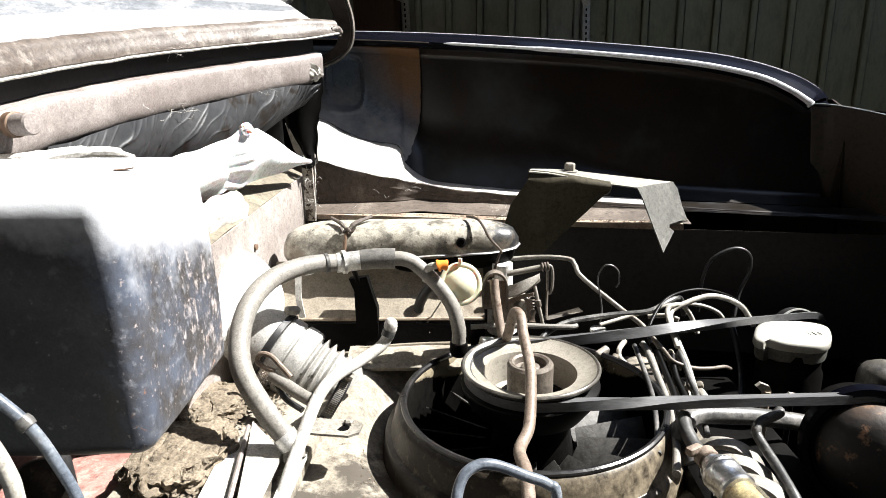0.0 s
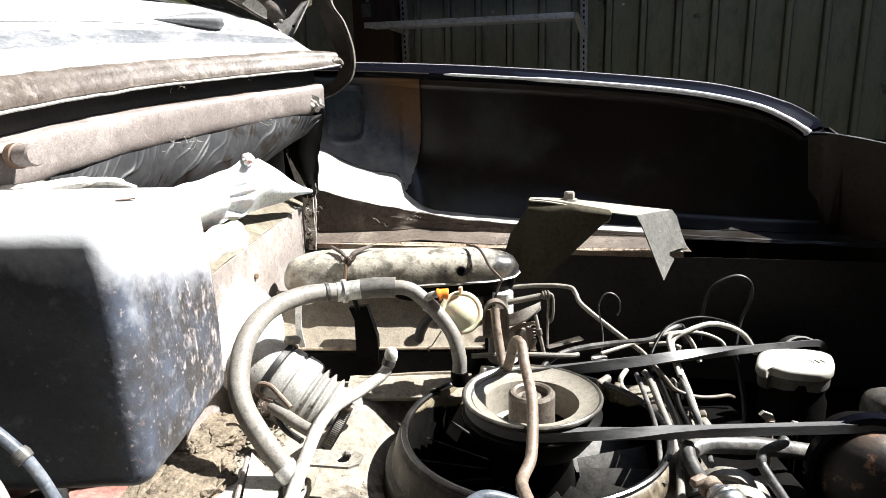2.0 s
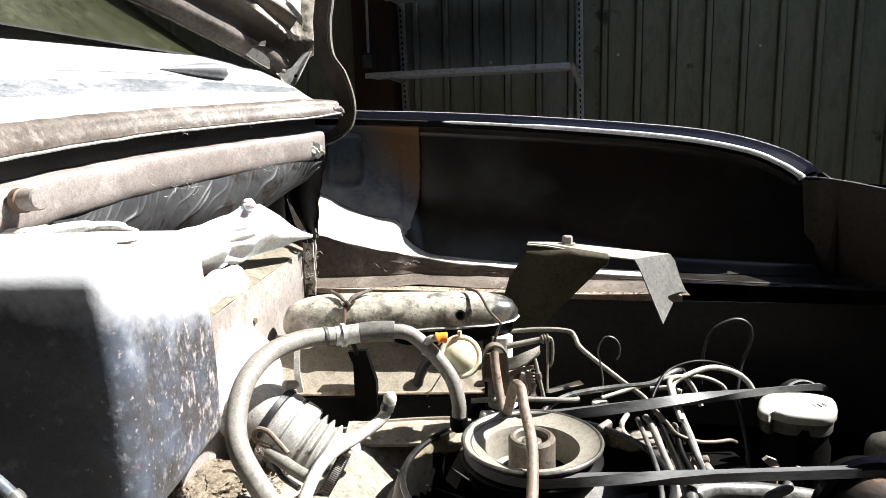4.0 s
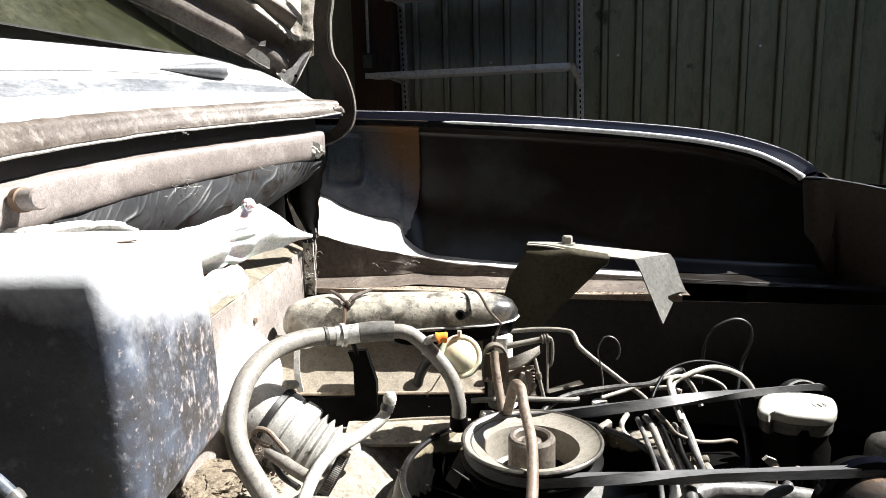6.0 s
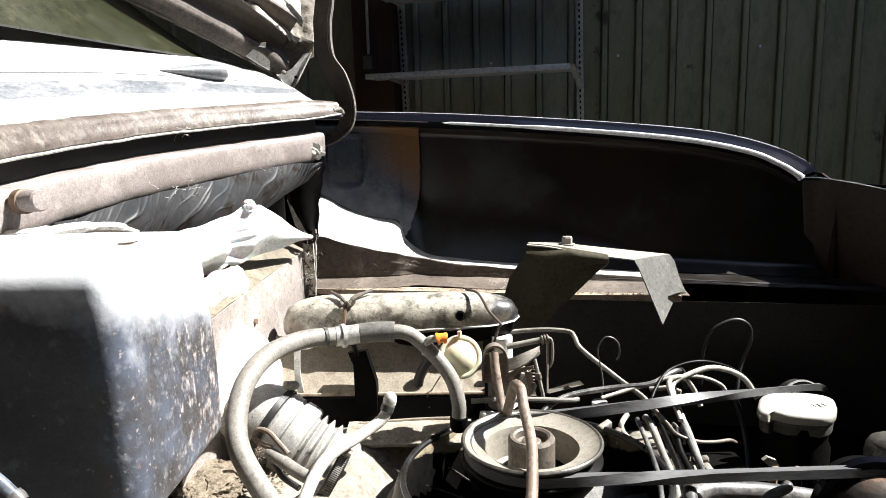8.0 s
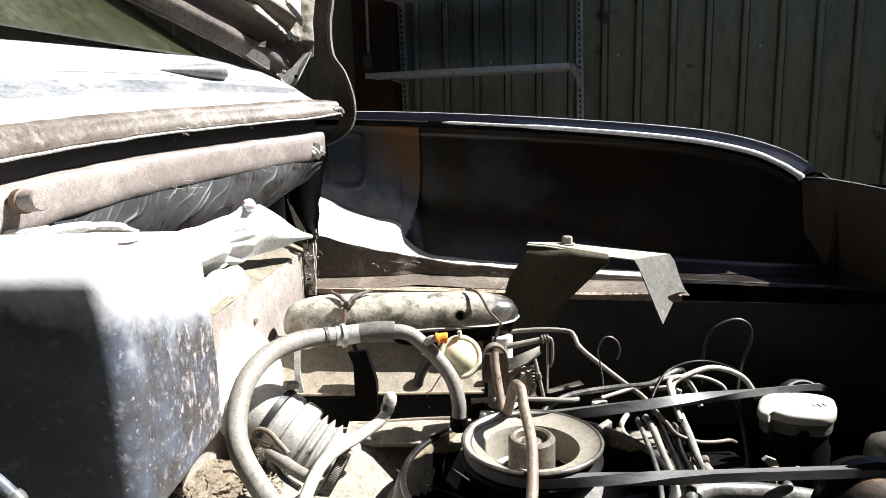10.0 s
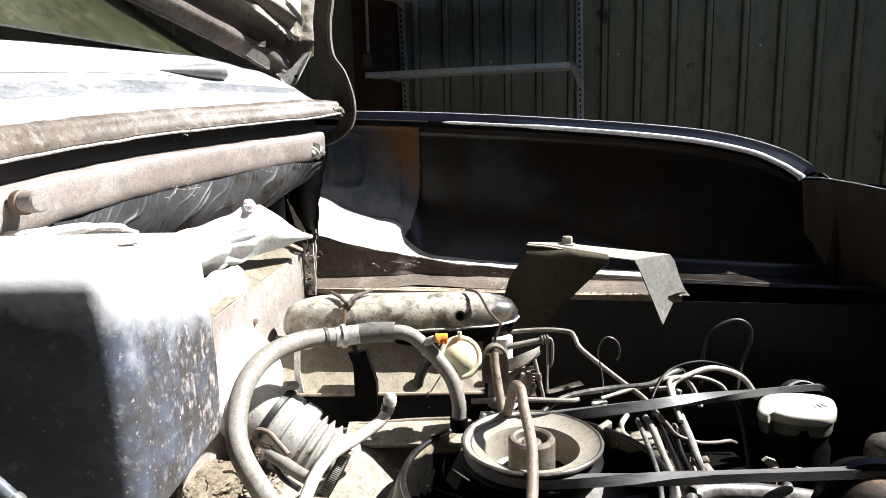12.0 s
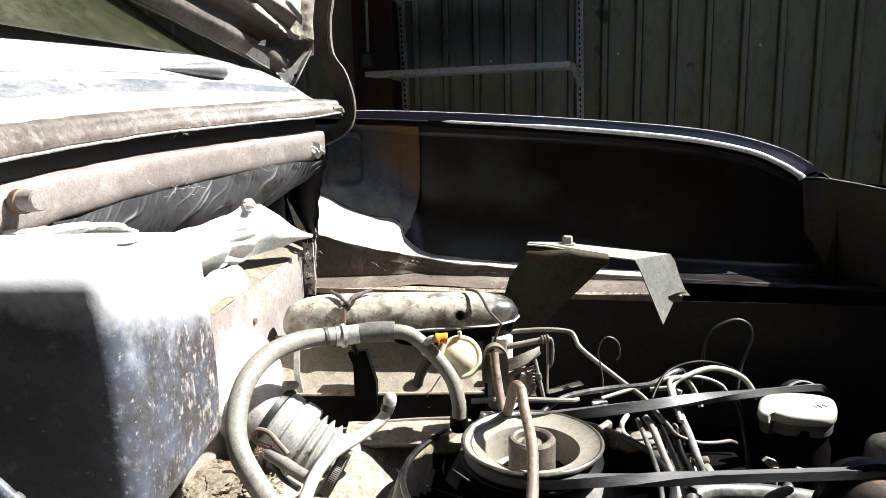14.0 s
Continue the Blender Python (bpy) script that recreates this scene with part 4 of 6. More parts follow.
# white strip added as the sliver of light behind the flap
part("lit_sliver", plate([(-0.294, 1.262, 0.868), (-0.288, 1.262, 0.861), (-0.258, 1.262, 0.796), (-0.264, 1.262, 0.794), (-0.282, 1.262, 0.820)], (0.001, 0.003, 0)), M_WHITE, flap, "white strip for the lit gap behind the flap")
part("curl", tube([(-0.266, 1.246, 0.806), (-0.258, 1.240, 0.796), (-0.248, 1.242, 0.797), (-0.244, 1.248, 0.808)], 0.006, section=[(-0.0015, -0.008), (-0.0015, 0.008), (0.0015, 0.008), (0.0015, -0.008)]), M_OIL, flap)
scrap = part("cloth_scrap", rag_lump((-0.238, 1.243, 0.958), (0.018, 0.010, 0.016), 3.0, 0.55, 15, 4), M_WHITE)
tagged(scrap, "crumpled pale cloth scrap at the flange end", "cloth")

# firewall
fw = part("firewall", sheet(lambda u, v: Vector((-0.334 + 0.062 * u, 0.77 + 0.51 * u, 0.743 + 0.027 * u - 0.25 * v)), 12, 8, 0.003), M_FIRE, car, "dusty mauve firewall sheet")
part("firewall_ledge", sheet(lambda u, v: Vector((-0.352 + 0.08 * u - 0.075 * v, 0.62 + 0.66 * u + 0.008 * v, 0.736 + 0.035 * u + 0.035 * v)) + wob((u * 6, v, 2), 4, 0.002), 26, 6, 0.002), M_LEDGE, car, "dusty firewall ledge")
part("firewall_rib", tube([(-0.342, 0.72, 0.69), (-0.30, 1.06, 0.705), (-0.278, 1.24, 0.715)], 0.006, section=[(-0.004, -0.010), (-0.004, 0.010), (0.004, 0.006), (0.004, -0.006)]), M_FLANGE, car)
part("corner_post", tube([(-0.262, 1.262, 0.685), (-0.262, 1.262, 0.80)], 0.01, section=[(-0.012, -0.004), (-0.012, 0.004), (0.007, 0.004), (0.007, -0.004)], up=(0, 1, 0), n=3), M_WEB, car, "web-covered pale corner post")
part("web_strip", tube([(-0.242 - 0.008 * k / 11 + 0.0007 * math.sin(k * 2.3), 1.2535, 0.812 - 0.0115 * k) for k in range(12)], 0.0014, 6, 3, radii=[0.8 + 0.5 * math.sin(k * 1.7) ** 2 for k in range(12)]), M_WHITE, car, "ragged white web strip")
bolt("screw", (-0.302, 1.02, 0.705), (0.95, -0.3, 0.1), 0.005, 0.005, fw, M_CUP)
part("upper_bulkhead", sheet(lambda u, v: Vector((-0.62 + 0.32 * u, 0.40 + 0.87 * u, 0.78 + 0.16 * v)), 10, 4), M_DARK, car)

hx = thing("flange_bolt", "large rusty hexagon bolt with a washer", "bolt", at=(-0.40, 0.67, 0.93))
part("head", lathe([(0.0105, 0), (0.0108, 0.006), (0.0108, 0.024), (0.0095, 0.0262), (0.004, 0.0266)], (-0.417, 0.670, 0.935), (0.93, -0.36, 0.06), 28), M_FLANGE, hx, sharp=30)
part("collar", lathe([(0.0125, -0.004), (0.0125, 0.004), (0.0108, 0.005)], (-0.417, 0.670, 0.935), (0.93, -0.36, 0.06), 28), M_CUP, hx, "dark rusty collar")
part("stud", lathe([(0.008, 0), (0.008, 0.02)], (-0.40, 0.645, 0.893), (0.9, -0.35, 0.1), 14), M_LIP, hx)
part("clamp", tube([(-0.43, 0.66, 0.900), (-0.40, 0.655, 0.902), (-0.375, 0.675, 0.905), (-0.345, 0.70, 0.903), (-0.33, 0.72, 0.893)], 0.009, 10, radii=[1, 1, 0.8, 0.6, 0.4]), M_WHITE, hx, "pale bent clamp strap")

# ---- engine lid, raised ----
LIDE = spline([(-0.99, 0.60, 1.44), (-0.83, 0.82, 1.372), (-0.66, 1.03, 1.288), (-0.523, 1.20, 1.217), (-0.474, 1.25, 1.191), (-0.395, 1.30, 1.146), (-0.337, 1.35, 1.110), (-0.313, 1.366, 1.088)], 6)
LIDU = Vector((0.45, -0.10, 0.80)).normalized()      # up the raised lid
LIDN = Vector((0.50, -0.82, -0.30)).normalized()     # out of its underside


def lid_band(section, jig=0.0012, stop=1.0):
    """A pressed band of the lid's underside: (height, depth) pairs along its edge."""
    m = len(section) - 1

    def f(u, v):
        i = u * stop * (len(LIDE) - 1)
        a = min(len(LIDE) - 2, int(i))
        p = LIDE[a].lerp(LIDE[a + 1], i - a)
        k = min(m - 1, int(v * m))
        t = v * m - k
        h = section[k][0] + (section[k + 1][0] - section[k][0]) * t
        o = section[k][1] + (section[k + 1][1] - section[k][1]) * t
        q = p + LIDU * h + LIDN * o
        return q + wob(q, 24, jig)
    return sheet(f, 70, m * 3, 0.002)


lid = part("engine_lid", lid_band([(0.112, -0.014), (0.118, -0.016), (0.124, -0.024), (0.135, -0.05), (0.22, -0.14), (0.40, -0.30), (0.60, -0.46)]), M_LIDF, car, "raised engine lid with dusty brown underside")
part("hem", lid_band([(-0.001, -0.004), (0.000, 0.004), (0.006, 0.009), (0.018, 0.0095), (0.030, 0.008), (0.037, 0.003), (0.040, -0.006), (0.041, -0.014)]), M_HEM, lid, "folded brown hem of the lid")
part("edge_line", tube([LIDE[k] + LIDN * 0.005 + wob(LIDE[k], 60, 0.0018) for k in range(len(LIDE))], 0.0017, 6, 2), M_LIDG, lid, "pale worn lid edge")
part("pan", lid_band([(0.036, -0.006), (0.046, -0.015), (0.060, -0.021), (0.078, -0.022), (0.092, -0.019), (0.102, -0.014), (0.110, -0.011), (0.116, -0.012), (0.122, -0.022)], 0.0008, 0.93), M_PAN, lid, "smooth brown pressed pan of the lid")


def frame_fn(u, v):
    """The lit side frame of the lid, ridged and dusty."""
    a = Vector((-0.316, 1.318, 1.191)).lerp(Vector((-0.80, 1.24, 1.58)), v)
    b = Vector((-0.252, 1.400, 1.164)).lerp(Vector((-0.105, 1.58, 1.55)), v)
    p = a.lerp(b, u)
    d = 0.010 * math.sin(2.2 * math.pi * u + 0.6) + 0.005 * max(0.0, math.sin(16 * u + 3 * v)) + 0.004 * noise.noise(Vector((u * 9, v * 30, 0)))
    p += Vector((0.6, -0.75, 0.0)) * d
    p.z -= 0.010 * math.sin(math.pi * u) * (1 - v) - 0.006 * noise.noise(Vector((u * 12, 0, 4))) * (1 - v)
    return p


part("side_frame", sheet(frame_fn, 50, 60, 0.002), M_LIDF, lid, "grey dusty side frame")
part("side_edge", tube([frame_fn(1.0, k / 10) for k in range(11)], 0.003, 8, 2), M_LIDG, lid)


def pocket_fn(u, v):
    """The hollow corner where the pan turns up into the side frame."""
    a = Vector((-0.340, 1.362, 1.212)).lerp(Vector((-0.254, 1.404, 1.172)), u)
    b = Vector((-0.330, 1.362, 1.096)).lerp(Vector((-0.250, 1.392, 1.136)), u)
    p = a.lerp(b, v)
    p.y += 0.016 * math.sin(math.pi * u) * math.sin(math.pi * (0.2 + 0.8 * v))
    return p + wob(p, 30, 0.002)


part("corner_pocket", sheet(pocket_fn, 24, 20, 0.002), M_POCKET, lid, "tan hollow corner of the lid")
TABO = [(-0.316, 1.345, 1.099), (-0.301, 1.345, 1.079), (-0.292, 1.345, 1.073), (-0.284, 1.345, 1.077), (-0.277, 1.345, 1.086), (-0.263, 1.353, 1.113), (-0.250, 1.360, 1.140)]
tab = part("corner_tab", plate(TABO + [(-0.265, 1.362, 1.139), (-0.277, 1.357, 1.124), (-0.289, 1.353, 1.110), (-0.305, 1.349, 1.103)], (0.001, 0.003, 0.001)), M_TAB, lid, "bent dusty corner of the lid")
part("tab_edge", tube([Vector(p) + Vector((0, -0.001, 0.001)) for p in TABO], 0.0019, 8, 6), M_WHITE, tab, "pale worn corner edge")
part("hole", lathe([(0.0004, 0), (0.0030, 0), (0.0030, 0.001)], (-0.279, 1.3435, 1.0945), (0, -1, 0), 12), M_DARK, tab, "dark bolt hole")
part("screw", lathe([(0.0005, 0.004), (0.003, 0.0035), (0.0042, 0.001), (0.0042, -0.002)], (-0.302, 1.344, 1.104), (0.2, -1, 0.2), 8), M_LUG, tab, "pale screw head")
# white plate paints a triangular reflection on the lid
part("pale_lid_plate", plate([(-0.360, 1.302, 1.132), (-0.347, 1.302, 1.143), (-0.330, 1.302, 1.134), (-0.318, 1.302, 1.121), (-0.319, 1.302, 1.105), (-0.338, 1.302, 1.116)], (0.002, -0.002, 0.001)), M_WHITE, lid, "pale plate: painted reflection or bolt tab on the lid")
# small pale bolt tab
part("pale_lid_plate", plate([(-0.336, 1.302, 1.148), (-0.331, 1.302, 1.154), (-0.322, 1.302, 1.155), (-0.324, 1.302, 1.146)], (0.002, -0.002, 0.001)), M_WHITE, lid, "pale plate: painted reflection or bolt tab on the lid")

HO = spline([(-0.199, 1.378, 1.339), (-0.205, 1.378, 1.239), (-0.212, 1.378, 1.196), (-0.210, 1.378, 1.139), (-0.188, 1.378, 1.101), (-0.173, 1.378, 1.046), (-0.178, 1.378, 1.002), (-0.202, 1.378, 0.975), (-0.240, 1.378, 0.958)], 8)
HI = spline([(-0.229, 1.378, 1.339), (-0.240, 1.378, 1.239), (-0.246, 1.378, 1.196), (-0.243, 1.378, 1.144), (-0.222, 1.378, 1.085), (-0.205, 1.378, 1.040), (-0.206, 1.378, 1.011), (-0.218, 1.378, 0.994), (-0.244, 1.378, 0.981)], 8)
bm = bmesh.new()
rings(bm, [[a, b, b + Vector((0, 0.004, 0)), a + Vector((0, 0.004, 0))] for a, b in zip(HO, HI)])
hinge = part("lid_hinge", bm, M_STRAP, car, "curved brown steel gooseneck hinge")
bm = bmesh.new()
rings(bm, [[a + Vector((0, -0.010, 0)), a + (b - a).normalized() * 0.003 + Vector((0, -0.010, 0)), a + (b - a).normalized() * 0.003 + Vector((0, 0.014, 0)), a + Vector((0, 0.014, 0))] for a, b in zip(HO, HI)])
part("edge_flange", bm, M_LIDG, hinge, "bright worn hinge edge")
part("edge_line", tube([a + (b - a).normalized() * 0.0065 + Vector((0, -0.002, 0)) for a, b in zip(HO, HI)], 0.0011, 6, 1), M_LIDG, hinge, "thin bright inner line")

# ---- black box ----
box = thing("heater_box", "blue-black steel box with chipped, rust-flecked paint", "metal box", at=(-0.36, 0.55, 0.69))
bm = bmesh.new()
bmesh.ops.create_cube(bm, size=1.0)
bmesh.ops.scale(bm, vec=(0.26, 0.185, 0.209), verts=bm.verts)
bmesh.ops.bevel(bm, geom=[e for e in bm.edges if abs(e.verts[0].co.z - e.verts[1].co.z) > 0.1], offset=0.017, segments=6, affect="EDGES", profile=0.5)
bmesh.ops.bevel(bm, geom=[e for e in bm.edges if abs(e.verts[0].co.z - e.verts[1].co.z) < 0.001 and any(abs(f.normal.z) < 0.5 for f in e.link_faces)], offset=0.0165, segments=6, affect="EDGES", profile=0.5)
bmesh.ops.subdivide_edges(bm, edges=[e for e in bm.edges if e.calc_length() > 0.05], cuts=8, use_grid_fill=True)
for v in bm.verts:
    k = (0.1075 - v.co.z) / 0.215
    if v.co.x > 0:
        v.co.x += 0.010 * math.sin(min(1, k) * 1.9) + 0.0065 - 0.003 * k + 0.002 * (v.co.y / 0.09)
    v.co += wob(v.co, 14, 0.0015)
bmesh.ops.transform(bm, matrix=pose(-0.372, 0.553, 0.803), verts=bm.verts)
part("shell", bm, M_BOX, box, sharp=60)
leaf = part("dead_leaf", sheet(lambda u, v: Vector((-0.272 + 0.016 * u, 0.556 + 0.006 * (v - 0.5) * math.sin(math.pi * (0.1 + 0.85 * u)), 0.9083 + 0.0015 * u * u + 0.001 * abs(v - 0.5))) + wob((u * 2, v, 0), 2, 0.0006), 12, 6, 0.0006), M_CUP)
tagged(leaf, "curled brown dead leaf on the box top", "leaf")
part("mount", block((0.12, 0.10, 0.05), pose(-0.48, 0.67, 0.83), 0.004), M_DARK, box)

# ---- engine ----
FC = Vector((0.104, 0.800, 0.0))       # the fan's axis
eng = thing("engine", "dusty flat engine under a tan cooling shroud", "engine", at=(0.1, 0.8, 0.45))


def shroud_fn(u, v):
    a = 2 * math.pi * u
    c, s = math.cos(a), math.sin(a)
    x0, x1, y0, y1 = -0.30, 0.214, -0.42, 0.20
    tx = (x1 if c > 0 else x0) / c if abs(c) > 1e-6 else 9
    ty = (y1 if s > 0 else y0) / s if abs(s) > 1e-6 else 9
    R_ = min(tx, ty, 0.42)
    r = 0.196 + (max(R_, 0.212) - 0.196) * v
    z = 0.490 + 0.016 * min(1.0, v * 3.2) + 0.008 * v + 0.006 * noise.noise(Vector((c * r * 9, s * r * 9, 0))) * v
    z += 0.034 * max(0.0, min(1.0, (s + 0.25) / 0.6)) * max(0.0, min(1.0, (0.35 - c) / 0.4)) * min(1.0, v * 2.2)
    return FC + Vector((c * r, s * r, z))


part("shroud", sheet(shroud_fn, 120, 12, 0.002), M_TAN, eng, "dusty tan sheet-metal cooling shroud")
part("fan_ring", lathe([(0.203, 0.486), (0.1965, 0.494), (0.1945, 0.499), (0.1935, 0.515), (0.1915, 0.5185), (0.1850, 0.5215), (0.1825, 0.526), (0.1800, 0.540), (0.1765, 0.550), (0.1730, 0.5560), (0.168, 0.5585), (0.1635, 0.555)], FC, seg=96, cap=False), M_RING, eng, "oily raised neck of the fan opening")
part("fan_throat", lathe([(0.1635, 0.556), (0.160, 0.550), (0.160, 0.50), (0.158, 0.412), (0.165, 0.412), (0.167, 0.53), (0.166, 0.553)], FC, seg=96, cap=False), M_THROAT, eng, "dark fan throat with a painted lit rim")
part("rolled_lip", lathe([(0.1700, 0.5570), (0.1712, 0.5590), (0.1705, 0.5615), (0.1680, 0.5632), (0.1650, 0.5628), (0.1630, 0.5605), (0.1630, 0.5570)], FC, seg=96, cap=False), M_LIPRING, eng, "rolled black lip of the fan opening")
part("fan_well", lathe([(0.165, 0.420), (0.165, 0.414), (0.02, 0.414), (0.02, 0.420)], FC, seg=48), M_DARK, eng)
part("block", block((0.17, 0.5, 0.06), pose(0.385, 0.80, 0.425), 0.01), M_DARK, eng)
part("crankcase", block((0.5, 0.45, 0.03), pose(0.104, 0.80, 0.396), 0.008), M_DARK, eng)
part("front_step", sheet(lambda u, v: Vector((-0.155 + 0.185 * u, 0.915 + 0.053 * v, 0.546 + 0.012 * v + 0.004 * math.sin(3 * v))) + wob((u * 4, v, 1), 3, 0.001), 16, 8, 0.006), M_TAN, eng, "raised dusty shroud plate")
part("plate_fold", tube([(-0.14, 0.962, 0.557), (-0.06, 0.968, 0.559), (0.02, 0.968, 0.560)], 0.0030, 8), M_CREAM, eng)


def back_fn(u, v):
    return Vector(((-0.285 + 0.34 * u) * (1 - 0.05 * v), 1.080 - 0.088 * v - 0.012 * u, 0.660 - 0.068 * v - 0.004 * math.sin(math.pi * v)))


part("back_panel", sheet(back_fn, 16, 14, 0.003), M_CREAM, eng, "cream rear shroud panel with rust holes")
part("panel_fold", tube([back_fn(k / 10, 1.0) + Vector((0, 0.001, 0.002)) for k in range(11)], 0.0028, 8, 2), M_RAIL, eng, "rusty bottom fold")
# black sheet stands in for the shaded gap below the panel
part("back_ledge", sheet(lambda u, v: back_fn(u, 1.0) + Vector((0, -0.025 * v, -0.004 - 0.085 * v)), 12, 4, 0.003), M_DARK, eng)
for hu, hv, hr in ((0.225, 0.84, 0.0040), (0.26, 0.60, 0.0030), (0.275, 0.56, 0.0016), (0.40, 0.72, 0.0014), (0.245, 0.62, 0.0014)):
    part("hole", lathe([(hr, 0), (hr, 0.0012)], back_fn(hu, hv) + Vector((0, -0.0004, 0.0006)), (0, -0.42, 0.9), 10), M_DARK, eng)

# fan
fan = thing("cooling_fan", "oily dark alloy cooling fan lying flat", "fan", at=tuple(FC + Vector((0, 0, 0.47))))
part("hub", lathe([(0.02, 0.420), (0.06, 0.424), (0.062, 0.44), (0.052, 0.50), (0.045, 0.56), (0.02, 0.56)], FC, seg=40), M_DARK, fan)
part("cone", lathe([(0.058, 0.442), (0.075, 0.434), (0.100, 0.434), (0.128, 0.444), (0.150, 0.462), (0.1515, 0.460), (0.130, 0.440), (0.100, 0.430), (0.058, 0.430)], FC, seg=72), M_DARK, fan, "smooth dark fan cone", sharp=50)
NB = 17


def blade_fn(u, v):
    """A pitched, slightly cupped blade; its leading edge rises with the turn."""
    t = (v - 0.5) * (0.030 + 0.018 * u)
    return Vector((0.060 + 0.092 * u - 0.10 * t * t / 0.05, t, 0.490 + 0.004 * u + 0.95 * t - 5.0 * t * t))


bm = sheet(blade_fn, 10, 10, 0.0016)
ob = part("blade", bm, M_FAN, fan, "pitched dull alloy fan blade")
ob.matrix_parent_inverse = Matrix.Identity(4)
ob.matrix_local = Matrix.Translation((0, 0, -0.47))
for k in range(1, NB):
    again = new("blade", ob.data)
    again.parent = fan
    again.matrix_local = Matrix.Translation((0, 0, -0.47)) @ Matrix.Rotation(2 * math.pi * k / NB, 4, "Z")

# pulley
PC = Vector((0.1005, 0.800, 0.0))
pul = thing("fan_pulley", "worn bare-steel fan pulley with a brown hub", "pulley", at=tuple(PC + Vector((0, 0, 0.58))))
part("dish", lathe([(0.030, 0.553), (0.054, 0.554), (0.0565, 0.557), (0.0588, 0.5935), (0.0596, 0.5955), (0.0660, 0.5970), (0.0740, 0.5998), (0.0815, 0.6036), (0.0838, 0.6053), (0.0838, 0.6005), (0.0640, 0.595), (0.060, 0.552), (0.030, 0.549)], PC, seg=96), M_PULLEY, pul, "worn bare-steel dished face", sharp=28)
part("rim", lathe([(0.0838, 0.6053), (0.0850, 0.6066), (0.0866, 0.6070), (0.0880, 0.6062), (0.0890, 0.6045), (0.0885, 0.6018), (0.0862, 0.6000), (0.0838, 0.5996)], PC, seg=96, cap=False), M_RIM, pul, "dark worn pulley rim")
part("groove", lathe([(0.085, 0.5995), (0.0745, 0.5945), (0.0745, 0.5905), (0.0885, 0.5835), (0.0890, 0.5815), (0.0875, 0.576), (0.082, 0.562), (0.070, 0.545), (0.03, 0.540)], PC, seg=96, cap=False), M_OIL, pul, "black belt groove and back flange", sharp=28)
part("hub", lathe([(0.031, 0.551), (0.0295, 0.556), (0.0295, 0.606), (0.0270, 0.6095), (0.0235, 0.610), (0.0205, 0.608), (0.0200, 0.600), (0.013, 0.598), (0.012, 0.603), (0.009, 0.605), (0.001, 0.605)], PC, seg=48), M_HUB, pul, "rusty brown hub")
for k in range(4):
    a = k * math.pi / 2 + 0.55
    bolt("bolt", PC + Vector((0.041 * math.cos(a), 0.041 * math.sin(a), 0.5537)), (0, 0, 1), 0.0045, 0.004, pul, M_HUB, False)

# belt: wraps the pulley and runs to the idler and the generator
belt = []
BZ, BR = 0.5925, 0.0805
belt += [Vector((0.598, 1.030, 0.560)), Vector((0.580, 1.020, 0.572)), Vector((0.507, 1.000, 0.577)), Vector((0.3228, 0.9025, 0.6065))]
for k in range(15):
    a = math.radians(80 + k * (195 / 14))
    belt.append(PC + Vector((BR * math.cos(a), BR * math.sin(a), BZ + 0.006 * (1 - k / 14) - 0.001)))
belt += [Vector((0.25, 0.719, 0.5935)), Vector((0.43, 0.712, 0.5985))]
GA = Vector((-0.36, -0.88, 0.27)).normalized()
GC = Vector((0.481, 0.690, 0.541))
gu = (Vector((0, 0, 1)) - GA * GA.z).normalized()
ge = gu.cross(GA) if gu.cross(GA).x > 0 else GA.cross(gu)
belt += [GC + (gu * math.cos(a) + ge * math.sin(a)) * 0.063 for a in (0.0, 0.45, 0.95, 1.5, 2.1, 2.7)]
vb = thing("drive_belt", "worn grey-black rubber drive belt", "belt", at=(0.3, 0.8, 0.59))


def strap(pts):
    """A flat belt that turns on edge towards the idler."""
    path = spline(pts, 4)
    loops = []
    for i, p in enumerate(path):
        d = (path[min(i + 1, len(path) - 1)] - path[max(i - 1, 0)]).normalized()
        far = p.y > 0.8
        k = max(0.0, min(1.0, (p.x - 0.12) / 0.38)) if far else max(0.0, min(1.0, (p.x - 0.10) / 0.22))
        k = k * k * (3 - 2 * k)
        up = Vector((0, 0, 1)).lerp(Vector((0.42, 0.84, -0.30)) if far else -GA, k * (1.0 if far else 0.85)).normalized()
        side = d.cross(up).normalized()
        u = side.cross(d)
        loops.append([p + side * s + u * h for s, h in ((-0.005, -0.0072), (-0.005, 0.0072), (0.005, 0.0060), (0.005, -0.0060))])
    return rings(bmesh.new(), loops)


part("loop", strap(belt), M_BELT, vb, sharp=40)

# idler behind the white cap
idl = thing("idler_pulley", "black idler pulley with a bright worn rim", "pulley", at=(0.53, 1.0, 0.54))
part("wheel", lathe([(0.01, -0.009), (0.044, -0.009), (0.046, -0.007), (0.037, -0.001), (0.037, 0.001), (0.046, 0.007), (0.044, 0.009), (0.01, 0.009)], (0.553, 1.022, 0.536), (0.25, -0.95, 0.18), 48), M_DARK, idl)
part("rim", lathe([(0.0445, 0.0062), (0.0468, 0.0066), (0.0468, 0.0085), (0.0445, 0.0092)], (0.553, 1.022, 0.536), (0.25, -0.95, 0.18), 48, cap=False), M_ALU, idl)
part("arm", block((0.03, 0.03, 0.16), pose(0.556, 1.055, 0.47), 0.005), M_DARK, idl)

# white-capped filler jar
jar = thing("filler_jar", "black filler neck with a flat white plastic cap", "jar", at=(0.525, 0.975, 0.42))
